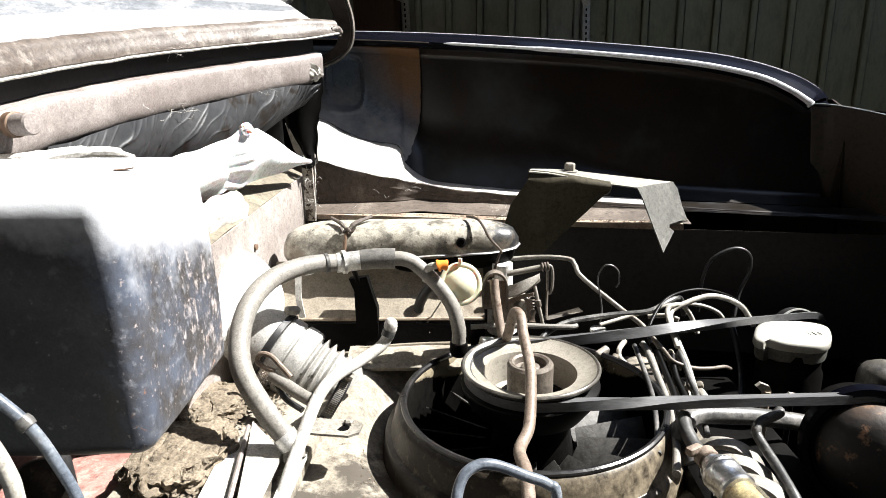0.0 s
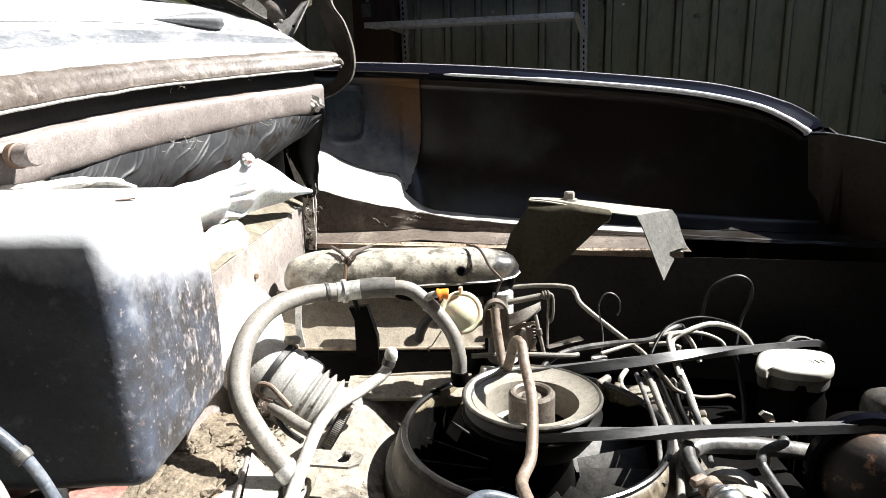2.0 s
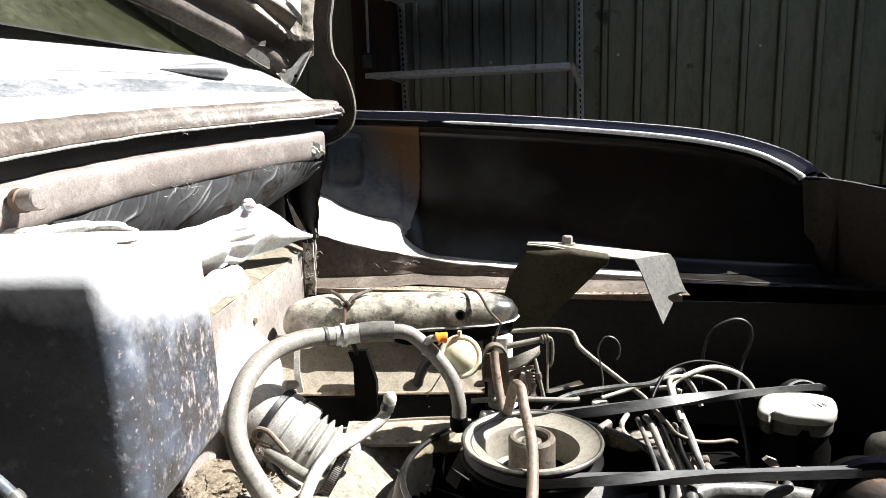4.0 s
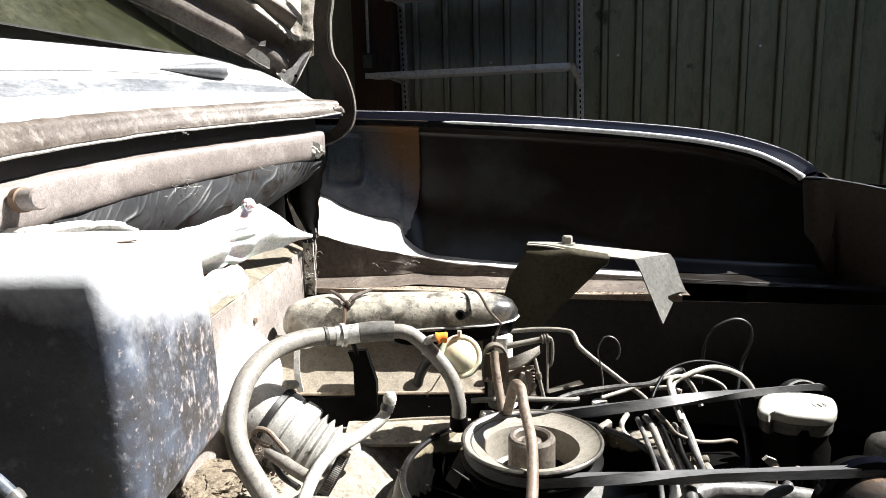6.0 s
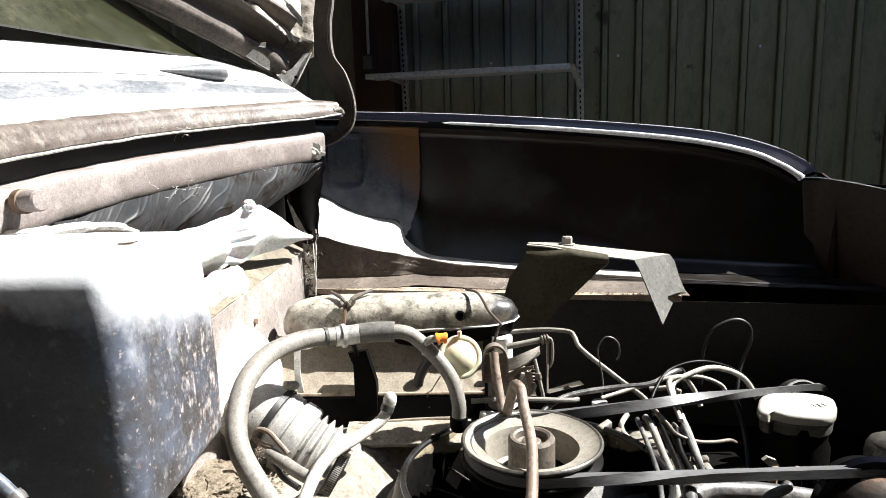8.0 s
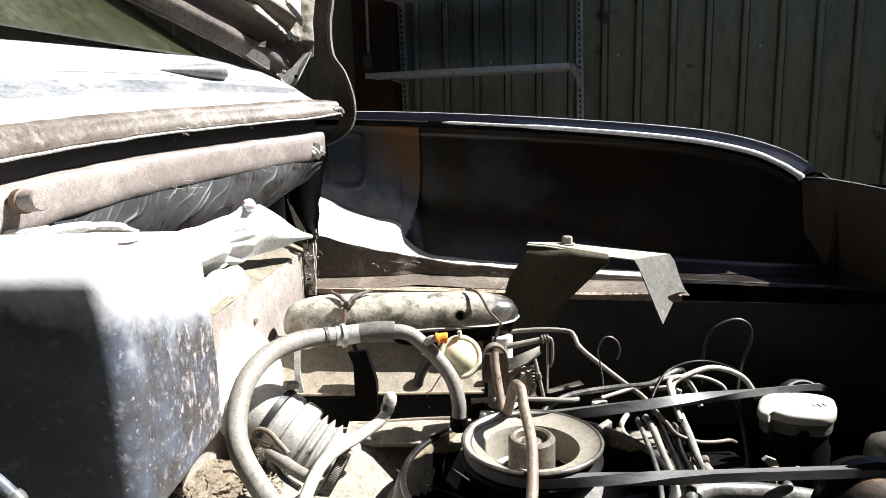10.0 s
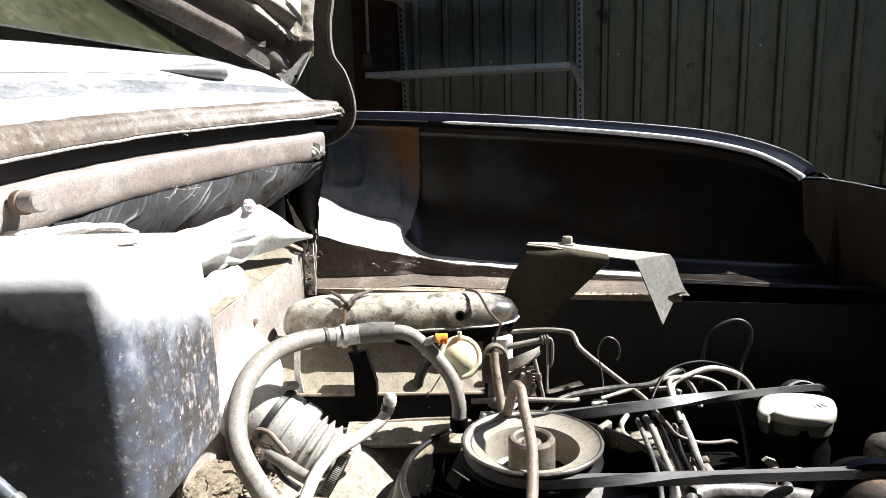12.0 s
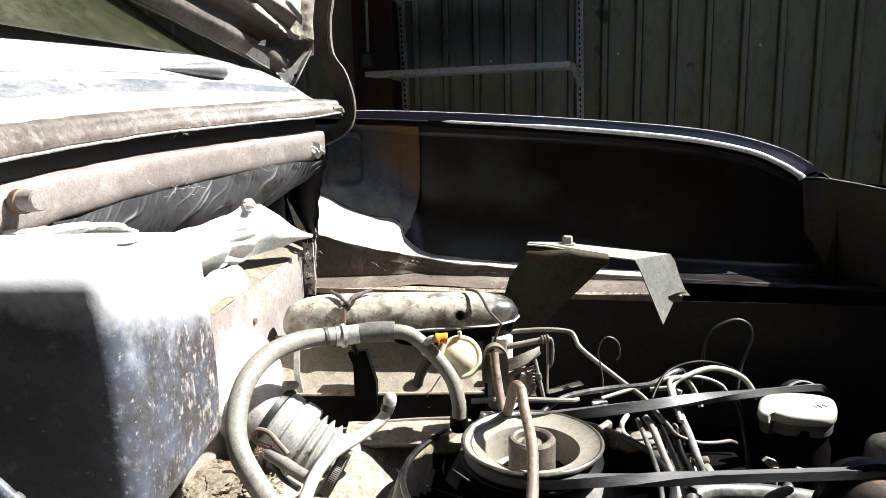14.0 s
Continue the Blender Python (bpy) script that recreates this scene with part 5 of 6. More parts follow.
CAPO = [(0.446, 0.935), (0.465, 0.968), (0.486, 0.984), (0.525, 0.986), (0.555, 0.978), (0.569, 0.962), (0.563, 0.937), (0.545, 0.907), (0.524, 0.894), (0.497, 0.897), (0.473, 0.906), (0.461, 0.918), (0.450, 0.911), (0.443, 0.919)]
ring_ = spline([(x, y, 0) for x, y in CAPO + CAPO[:1]], 5)[:-1]
mid_ = Vector((0.508, 0.940, 0))


def cap_ring(grow, z):
    return [mid_ + (p - mid_) * grow + Vector((0, 0, z)) for p in ring_]


bm = rings(bmesh.new(), [cap_ring(g, z) for g, z in ((0.97, 0.566), (1.0, 0.568), (1.0, 0.575), (0.975, 0.5785), (0.90, 0.5800), (0.5, 0.5812), (0.05, 0.5815))])
sk = rings(bmesh.new(), [cap_ring(g, z) for g, z in ((0.86, 0.546), (0.93, 0.549), (0.95, 0.566), (0.5, 0.567))])
cap = part("cap", bm, M_CAP, jar, "flat white plastic cap", sharp=50)
for k in range(4):
    part("mark", block((0.0012, 0.010, 0.0006), pose(0.518 + 0.0075 * k, 0.930, 0.5808 + 0.0004 * k, 0, -3, 12), 0), M_DARK, cap, smooth=False)
# grey colour gives the white cap its shaded side
part("skirt", sk, M_BRKTAB, cap, "grey cap skirt, shade painted in")
part("neck", lathe([(0.046, 0.0), (0.046, 0.116), (0.042, 0.126), (0.042, 0.154)], (0.508, 0.940, 0.404), seg=40), M_DARK, jar)

# generator
gen = thing("generator", "black generator with a dished brown pulley face", "generator", at=(0.50, 0.66, 0.5))
GA = Vector((-0.36, -0.88, 0.27)).normalized()
GC = Vector((0.481, 0.690, 0.541))
part("pulley_rim", lathe([(0.03, -0.012), (0.074, -0.014), (0.0765, -0.010), (0.070, -0.002), (0.070, 0.002), (0.0765, 0.010), (0.074, 0.013), (0.067, 0.013), (0.064, 0.006), (0.03, 0.004)], GC, GA, 80), M_BLACK, gen, sharp=28)
part("cup", lathe([(0.060, 0.004), (0.057, 0.016), (0.049, 0.028), (0.034, 0.036), (0.012, 0.039), (0.001, 0.0395)], GC, GA, 64), M_CUP, gen, "rusty brown domed end cup")
part("housing", lathe([(0.045, -0.13), (0.058, -0.12), (0.060, -0.03), (0.05, -0.016), (0.03, -0.014)], GC, GA, 48), M_DARK, gen)
rc = thing("regulator_can", "small dark grey round can behind the generator", "can", at=(0.585, 0.85, 0.46))
part("can", lathe([(0.034, 0), (0.034, 0.088), (0.0325, 0.098), (0.028, 0.106), (0.018, 0.112), (0.005, 0.114)], (0.595, 0.855, 0.455), (0, 0, 1), 36), M_RIM, rc)
part("stud", lathe([(0.009, 0), (0.009, 0.022)], (0.548, 0.846, 0.516), (-0.3, -0.5, 0.6), 14), M_ALU, rc)
part("bracket", block((0.06, 0.03, 0.006), pose(0.56, 0.85, 0.515, 0, 18, 0), 0.001), M_DARK, rc)

# rust-brown pipe over the pulley, and its eyelet
pp = thing("vent_pipe", "rust-brown bent vent pipe crossing the pulley", "pipe", at=(0.08, 0.9, 0.6))
part("tube", tube([(0.064, 0.940, 0.672), (0.066, 0.928, 0.645), (0.072, 0.905, 0.605), (0.076, 0.890, 0.598), (0.079, 0.870, 0.620), (0.084, 0.848, 0.657), (0.090, 0.825, 0.662), (0.091, 0.800, 0.648), (0.094, 0.755, 0.628), (0.092, 0.725, 0.612), (0.084, 0.675, 0.592), (0.070, 0.640, 0.585), (0.072, 0.600, 0.587), (0.070, 0.550, 0.583), (0.07, 0.50, 0.55)], 0.0068, 14, 6), M_RUSTPIPE, pp)
part("eyelet", tube([(0.049, 0.955, 0.625), (0.049, 0.955, 0.655), (0.055, 0.955, 0.672), (0.066, 0.955, 0.678), (0.078, 0.955, 0.672), (0.084, 0.955, 0.655), (0.084, 0.955, 0.622)], 0.004, section=[(-0.0016, -0.008), (-0.0016, 0.008), (0.0016, 0.008), (0.0016, -0.008)], up=(0, 1, 0)), M_HUB, pp)
part("tab", block((0.034, 0.004, 0.045), pose(0.067, 0.962, 0.640), 0.0015), M_RUSTPIPE, pp)

# big breather hose
bh = thing("breather_hose", "thick dusty grey hose bending over the duct", "hose", at=(-0.2, 0.8, 0.6))
part("hose", tube([(-0.183, 0.690, 0.545), (-0.189, 0.700, 0.560), (-0.217, 0.710, 0.596), (-0.245, 0.730, 0.637), (-0.254, 0.760, 0.667), (-0.251, 0.800, 0.694), (-0.234, 0.850, 0.710), (-0.199, 0.900, 0.712), (-0.157, 0.930, 0.706), (-0.150, 0.933, 0.706)], 0.0128, 18), M_HOSE, bh)
part("coupling", tube([(-0.160, 0.928, 0.706), (-0.148, 0.931, 0.706), (-0.126, 0.936, 0.707)], 0.0142, 18, 3), M_ALU, bh, "pale alloy coupling")
part("collar", tube([(-0.1525, 0.930, 0.706), (-0.1475, 0.932, 0.706)], 0.0172, 18, 2), M_ALU, bh)
part("clip", tube([(-0.175, 0.918, 0.709), (-0.171, 0.92, 0.709)], 0.0140, 18, 2), M_HOSE2, bh)
part("sleeve", tube([(-0.127, 0.936, 0.707), (-0.10, 0.939, 0.708), (-0.078, 0.940, 0.707)], 0.0148, 18, 4), M_SLEEVE2, bh, "ribbed dusty rubber sleeve")
part("end_hose", tube([(-0.082, 0.940, 0.707), (-0.066, 0.940, 0.706), (-0.049, 0.940, 0.698), (-0.021, 0.930, 0.673), (0.002, 0.920, 0.642), (0.011, 0.912, 0.610), (0.011, 0.910, 0.588)], 0.0105, 16), M_HOSE, bh)
part("end_clamp", tube([(-0.186, 0.7, 0.556), (-0.190, 0.700, 0.562), (-0.197, 0.702, 0.571)], 0.0145, 18, 2), M_ALU, bh, "hose clamp band")
part("socket", lathe([(0.011, 0), (0.0135, 0.006), (0.0125, 0.020)], (0.011, 0.91, 0.568), (0, 0, 1), 20), M_DARK, bh)

# white elbow pipe with its lug
ep = thing("heater_pipe", "sun-bleached pale pipe with a bolted lug", "pipe", at=(-0.15, 0.75, 0.55))
part("pipe", tube([(-0.081, 0.862, 0.640), (-0.085, 0.860, 0.624), (-0.095, 0.855, 0.610), (-0.119, 0.832, 0.601), (-0.149, 0.782, 0.601), (-0.164, 0.742, 0.592), (-0.177, 0.690, 0.563), (-0.185, 0.630, 0.539), (-0.19, 0.57, 0.51)], 0.0078, 16, 6), M_WHITE, ep)
part("end_cap", lathe([(0.0085, -0.010), (0.0092, -0.004), (0.0085, 0.002), (0.0055, 0.006), (0.001, 0.0072)], (-0.081, 0.862, 0.640), (0.12, 0.06, 1), 18), M_WHITE, ep)
part("lug", plate([(-0.172, 0.705, 0.568), (-0.166, 0.735, 0.569), (-0.118, 0.735, 0.566), (-0.107, 0.725, 0.566), (-0.110, 0.707, 0.566), (-0.122, 0.700, 0.566)], (0, 0, 0.003)), M_LUG, ep)
part("lug_hole", lathe([(0.008, 0), (0.008, 0.0006)], (-0.130, 0.717, 0.5694), (0, 0, 1), 16), M_DARK, ep)
part("lug_nut", lathe([(0.006, 0), (0.006, 0.004), (0.004, 0.006)], (-0.124, 0.725, 0.5694), (0, 0, 1), 6), M_LUG, ep, smooth=False)
part("dark_ring", tube([(-0.0835, 0.861, 0.6295), (-0.0865, 0.8593, 0.622)], 0.0092, 16, 2), M_HOSE2, ep)

# small heater hose and wires beside it
sm = thing("small_hose", "small pale rubber hose looped by the duct", "hose", at=(-0.2, 0.78, 0.6))
part("hose", tube([(-0.172, 0.758, 0.582), (-0.190, 0.772, 0.584), (-0.214, 0.790, 0.590), (-0.232, 0.802, 0.596)], 0.0082, 14), M_HOSE, sm)
part("strap", tube([(-0.228, 0.800, 0.603), (-0.243, 0.806, 0.606), (-0.252, 0.812, 0.612), (-0.246, 0.812, 0.622), (-0.232, 0.808, 0.620), (-0.218, 0.800, 0.609), (-0.205, 0.792, 0.598)], 0.0034, 10), M_RUSTPIPE, sm, "looped copper-brown strap")
part("tail", tube([(-0.230, 0.806, 0.588), (-0.215, 0.79, 0.570), (-0.190, 0.775, 0.560)], 0.004, 10), M_RUBBER, sm, "black wire below the hose")

# ---- bellows duct ----
du = thing("heater_duct", "dusty ribbed rubber heater duct", "duct", at=(-0.25, 0.92, 0.6))
D0, D1 = Vector((-0.259, 0.912, 0.587)), Vector((-0.157, 0.892, 0.522))
DA = D1 - D0
part("flange", lathe([(0.02, -0.03), (0.082, -0.028), (0.086, -0.020), (0.082, -0.005), (0.070, 0.018), (0.045, 0.030)], (-0.305, 0.930, 0.640), (0.8, -0.5, 0.1), 48), M_DOME, du, "sun-bleached domed duct flange")
DP = spline([D0 - DA * 0.75, D0 - DA * 0.3, D0, D0.lerp(D1, 0.5), D1, D1 + Vector((0.010, -0.012, -0.020)), D1 + Vector((0.004, -0.030, -0.045)), D1 + Vector((0.0, -0.035, -0.09))], 24)


def duct(stations):
    """A round skin of (radius, length along the duct's bent line) pairs."""
    cum = [0.0]
    for p, q in zip(DP, DP[1:]):
        cum.append(cum[-1] + (q - p).length)
    loops = []
    for r, h in stations:
        i = max(0, min(len(DP) - 2, next((k for k, v in enumerate(cum) if v > h), len(cum) - 1) - 1))
        p = DP[i].lerp(DP[i + 1], min(1.0, max(0.0, (h - cum[i]) / (cum[i + 1] - cum[i]))))
        d = (DP[min(i + 3, len(DP) - 1)] - DP[max(i - 2, 0)]).normalized()
        side = d.cross(Vector((0, 0, 1))).normalized()
        u = side.cross(d)
        loops.append([p + (side * math.cos(2 * math.pi * k / 48) + u * math.sin(2 * math.pi * k / 48)) * r for k in range(48)])
    return rings(bmesh.new(), loops, cap=False)


DL = (DA * 0.75).length      # where the first clamp sits
part("sleeve", duct([(0.040, 0.0), (0.046, 0.015), (0.050, 0.035), (0.047, 0.05), (0.052, 0.06), (0.053, DL), (0.050, DL + 0.004)]), M_DUCT, du)
prof = [(0.046, DL + 0.006), (0.052, DL + 0.009), (0.0535, DL + 0.013), (0.0525, DL + 0.026), (0.0495, DL + 0.028), (0.0490, DL + 0.030), (0.0535, DL + 0.033), (0.0540, DL + 0.045), (0.0530, DL + 0.054), (0.0505, DL + 0.057), (0.043, DL + 0.059)]
for k in range(5):
    h = DL + 0.066 + k * 0.0128
    prof += [(0.0410, h - 0.005), (0.0505 - 0.0012 * k, h - 0.0012), (0.0525 - 0.0012 * k, h), (0.0515 - 0.0012 * k, h + 0.0014), (0.0410, h + 0.0055)]
DE = DL + 0.066 + 5 * 0.0128
prof += [(0.036, DE - 0.004), (0.032, DE)]
part("bellows", duct(prof), M_DUCT, du, sharp=24)
part("tail", duct([(0.030, DE - 0.002), (0.030, DE + 0.06)]), M_RUBBER, du, "black duct end")
part("clamp_band", duct([(0.0535, DL - 0.002), (0.0552, DL - 0.001), (0.0552, DL + 0.007), (0.0535, DL + 0.008)]), M_RUBBER, du, "dark clamp band")
part("clamp_screw", block((0.024, 0.011, 0.011), Matrix.Translation((-0.226, 0.915, 0.640)) @ Matrix.Rotation(radians(25), 4, "Y") @ Matrix.Rotation(radians(50), 4, "Z"), 0.003), M_LUG, du)
band_s = spline([(-0.137, 0.818, 0.585), (-0.145, 0.806, 0.571), (-0.155, 0.800, 0.555), (-0.168, 0.800, 0.533)], 8)
part("end_band", tube(band_s, 0.01, 4, 1, section=[(-0.0075, -0.001), (-0.0075, 0.001), (0.0075, 0.001), (0.0075, -0.001)], up=(0.3, -0.85, 0.45)), M_RUBBER, du, "slotted dark clamp band")
for k in range(2, len(band_s) - 3):
    c = band_s[k] + Vector((0.0003, -0.0012, 0.0006))
    d = (band_s[k + 1] - band_s[k]).cross(Vector((0.3, -0.85, 0.45))).normalized() * 0.0048
    part("slot", tube([c - d, c + d], 0.0011, 4, 2), M_HOSE, du, smooth=False)
part("band_screw", tube([(-0.138, 0.812, 0.590), (-0.131, 0.812, 0.584)], 0.006, 10, 2), M_HUB, du)
pd = thing("duct_stay", "short pale upright stay behind the duct", "bracket", at=(-0.235, 0.99, 0.6))
part("stay", tube([(-0.228, 0.985, 0.600), (-0.233, 0.99, 0.63), (-0.233, 1.0, 0.665)], 0.008, section=[(-0.0045, -0.0015), (-0.0045, 0.0015), (0.0045, 0.0015), (0.0045, -0.0015)], up=(0, 1, 0)), M_WHITE, pd)
part("ring", tube([(-0.222 + 0.022 * math.cos(a * 0.5236), 0.985 + 0.004 * math.sin(a), 0.682 + 0.012 * math.sin(a * 0.5236)) for a in range(13)], 0.0016, 6, 2), M_ALU, pd)

ub = thing("strut", "flat black steel strut below the coupling", "strut", at=(-0.14, 1.0, 0.6))
part("blade", plate([(-0.156, 1.0, 0.657), (-0.128, 1.0, 0.659), (-0.120, 0.985, 0.640), (-0.112, 0.98, 0.615), (-0.112, 0.975, 0.53), (-0.145, 0.975, 0.53), (-0.147, 0.99, 0.64)], (0.002, 0.01, 0)), M_DARK, ub)
part("stem", tube([(-0.142, 0.945, 0.70), (-0.142, 0.97, 0.68), (-0.142, 0.998, 0.655)], 0.004, 8), M_DARK, ub)

# ---- air cleaner ----
ac = thing("air_cleaner", "long rounded air cleaner coated in pale dust", "air cleaner", at=(-0.08, 1.08, 0.66))


def acl(a0, a1, zt, zb, wide, seed, bm=None):
    bm = bm or bmesh.new()
    loops = []
    n_ = 44
    for i in range(n_ + 1):
        u = i / n_
        x = a0 + (a1 - a0) * u
        e = (1 - abs(2 * u - 1) ** 5) ** 0.42 if 0 < u < 1 else 0.05
        y = 1.088 - 0.018 * u
        w = wide * max(e, 0.08)
        ring = []
        for k in range(28):
            a = 2 * math.pi * k / 28
            c, s = math.cos(a), math.sin(a)
            cc = math.copysign(abs(c) ** 0.75, c)
            ss = math.copysign(abs(s) ** 0.75, s)
            h = zt * (1.42 - 0.44 * u) if s > 0 else zb
            mid = 0.670 + 0.018 * u
            p = Vector((x, y + w * cc, mid + h * ss * (0.25 + 0.75 * e)))
            ring.append(p + wob(p, 20 + seed, 0.0016))
        loops.append(ring)
    return rings(bm, loops)


part("upper_shell", acl(-0.272, 0.112, 0.040, 0.010, 0.047, 0), M_ACL, ac, sharp=60)
part("seam", acl(-0.262, 0.116, 0.0022, 0.0022, 0.0515, 3), M_ALU, ac, "thin pale seam flange")
part("lower_shell", acl(-0.10, 0.108, 0.002, 0.034, 0.043, 5), M_DARK, ac, "black lower bowl")
part("inlet", lathe([(0.008, 0), (0.0075, 0.004), (0.005, 0.0045), (0.005, 0.0015), (0.0005, 0.001)], (0.019, 1.031, 0.702), (0, -1, 0.45), 24), M_DARK, ac)
part("bail", tube([(0.030, 1.075, 0.733), (0.045, 1.045, 0.736), (0.054, 1.032, 0.727), (0.063, 1.026, 0.710), (0.081, 1.024, 0.689), (0.079, 1.024, 0.684), (0.072, 1.024, 0.664), (0.068, 1.026, 0.645)], 0.0021, 8, 6), M_STRAP, ac, "bent wire bail")
part("clip_arm", tube([(-0.163, 1.050, 0.7235), (-0.172, 1.060, 0.7300), (-0.190, 1.078, 0.7345)], 0.0030, 8, 6, radii=[0.8, 1.1, 0.9]), M_LIP, ac, "bent spring clip arm")
part("clip_arm", tube([(-0.157, 1.050, 0.7235), (-0.148, 1.060, 0.7300), (-0.124, 1.080, 0.7350)], 0.0034, 8, 6, radii=[0.8, 1.1, 0.9]), M_LIP, ac, "bent spring clip arm")
part("clip_knot", tube([(-0.172, 1.048, 0.7265), (-0.166, 1.044, 0.7195), (-0.160, 1.045, 0.7245), (-0.154, 1.044, 0.7195), (-0.148, 1.048, 0.7265)], 0.0028, 8), M_STRAP, ac)
# dark bead added to draw the shell's shaded crease
part("band", tube([(-0.166, 1.0345, 0.676), (-0.165, 1.0345, 0.690), (-0.163, 1.041, 0.710), (-0.161, 1.047, 0.719)], 0.0030, 8), M_CUP, ac, "dark line for the crease in the shell")

# carburettor group
cb = thing("carburettor", "dusty alloy carburettor with levers and rods", "carburettor", at=(0.09, 1.02, 0.58))
part("throat", lathe([(0.024, 0.55), (0.024, 0.60), (0.0165, 0.61), (0.0165, 0.665)], (0.084, 1.036, 0), (0, 0, 1), 32), M_DOME, cb, "bright alloy throat")
part("body", block((0.05, 0.04, 0.05), pose(0.095, 1.0, 0.60, 0, 8, 4), 0.006), M_TAN, cb)
part("shaft", tube([(0.088, 1.0, 0.6595), (0.115, 1.0, 0.6645), (0.143, 1.0, 0.6695)], 0.0046, 12), M_LUG, cb, "pale throttle shaft")
for k in range(3):
    part("disc", lathe([(0.006, 0), (0.0072, 0.0008), (0.0072, 0.0024), (0.006, 0.0032)], (0.141 + 0.0042 * k, 1.0, 0.669 + 0.0006 * k), (1, 0, 0.16), 18), M_HUB, cb)
part("link_loop", tube([(0.1500, 0.996, 0.674), (0.1560, 0.996, 0.670), (0.1580, 0.996, 0.655), (0.1570, 0.996, 0.636), (0.1530, 0.996, 0.627), (0.1500, 0.996, 0.634), (0.1500, 0.996, 0.655), (0.1490, 0.996, 0.670)], 0.0021, 8), M_LUG, cb, "pale wire link")


def arm_fn(u, v):
    """The cast throttle arm, bowed down from the shaft."""
    x = 0.088 + 0.049 * u
    top = 0.643 + 0.016 * u - 0.002 * math.cos(5 * u)
    low = 0.628 + 0.026 * u ** 1.3
    return Vector((x, 0.992 - 0.008 * math.sin(math.pi * u) - 0.012 * v, top + (low - top) * v))


part("arm", sheet(arm_fn, 14, 6, 0.005), M_LUG, cb, "pale cast throttle arm")
part("lever", tube([(0.126, 0.983, 0.655), (0.130, 0.976, 0.638), (0.134, 0.966, 0.616), (0.139, 0.960, 0.592)], 0.0027, 10), M_LUG, cb)
part("collar", lathe([(0.0040, 0), (0.0046, 0.002), (0.0046, 0.009), (0.0038, 0.010)], (0.1335, 0.967, 0.618), (-0.18, 0.2, 0.9), 14), M_HUB, cb)
part("lever", tube([(0.149, 0.99, 0.634), (0.1475, 0.983, 0.615), (0.146, 0.970, 0.595)], 0.0019, 8), M_HUB, cb)
part("plate", sheet(lambda u, v: Vector((0.084 + 0.042 * u - 0.010 * v * (1 - u), 0.976 + 0.006 * math.sin(4 * u), 0.624 + 0.015 * u - (0.004 + 0.012 * (1 - u)) * v)), 10, 4, 0.002), M_RUSTPIPE, cb, "twisted rusty plate")
part("plate", sheet(lambda u, v: Vector((0.112 + 0.010 * u + 0.008 * v, 0.978 - 0.008 * v, 0.626 - 0.034 * v + 0.004 * math.sin(6 * v))), 4, 10, 0.002), M_RUSTPIPE, cb, "twisted rusty plate")
part("spring", tube([(0.1245 + 0.004 * math.cos(k * 1.2), 0.982 + 0.004 * math.sin(k * 1.2), 0.628 - 0.001 * k) for k in range(40)], 0.0010, 5, 2), M_HUB, cb)
part("nut", lathe([(0.0055, 0), (0.0055, 0.007)], (0.125, 0.976, 0.606), (0, -1, 0.2), 6), M_HUB, cb, smooth=False)
part("crossbar", tube([(0.03, 0.955, 0.592), (0.09, 0.953, 0.594), (0.17, 0.95, 0.591), (0.19, 0.955, 0.590)], 0.0040, 10), M_HOSE, cb)
part("tab", plate([(0.145, 0.985, 0.594), (0.20, 1.0, 0.602), (0.207, 1.0, 0.595), (0.15, 0.98, 0.590)], (0, 0.003, -0.002)), M_TAN, cb)
part("stud", lathe([(0.005, 0), (0.005, 0.02)], (0.06, 0.90, 0.583), (-0.6, -0.6, 0.2), 12), M_ALU, cb)
part("lug", block((0.022, 0.014, 0.014), pose(0.052, 0.91, 0.587, 0, 12, 20), 0.003), M_ALU, cb)

# vapour filter
vf = thing("fuel_filter", "round cream plastic filter with an orange clip", "filter", at=(0.015, 0.97, 0.655))
VA = Vector((0.10, -0.92, 0.37)).normalized()
VO = Vector((-0.0005, -0.029, 0.0103))
part("disc", lathe([(0.002, -0.016), (0.012, -0.016), (0.013, -0.008), (0.028, -0.006), (0.0318, -0.003), (0.0318, 0.001), (0.0300, 0.0030), (0.0265, 0.0034), (0.0242, 0.0022), (0.0215, 0.0040), (0.0180, 0.0085), (0.0120, 0.0125), (0.0060, 0.0146), (0.001, 0.0152)], Vector((0.016, 0.972, 0.655)) + VO, VA, 48), M_BULB, vf, sharp=60)
part("clip", tube([Vector(p) + VO for p in ((-0.0165, 0.955, 0.6885), (-0.010, 0.955, 0.690), (-0.003, 0.956, 0.689))], 0.0080, 14, 3, radii=[1.12, 0.9, 1.0]), M_ORANGE, vf, "orange plastic clip")
part("spout", tube([Vector(p) + VO for p in ((-0.034, 0.962, 0.664), (-0.033, 0.96, 0.678), (-0.026, 0.958, 0.687), (-0.012, 0.956, 0.6895))], 0.0055, 10), M_WHITE, vf)
part("nub", lathe([(0.003, 0), (0.003, 0.008)], Vector((0.016, 0.978, 0.684)) + VO, (0, 0, 1), 10), M_BULB, vf)
ch = thing("curved_hose", "black curved rubber hose beside the carburettor", "hose", at=(-0.05, 1.0, 0.6))
part("hose", tube([(-0.012, 1.0, 0.651), (-0.034, 1.0, 0.636), (-0.048, 1.0, 0.612), (-0.048, 0.998, 0.592), (-0.040, 0.99, 0.580)], 0.008, 12), M_RUBBER, ch)
part("nozzle", tube([(-0.040, 0.99, 0.580), (-0.031, 0.98, 0.572)], 0.0055, 10, 2), M_WHITE, ch)
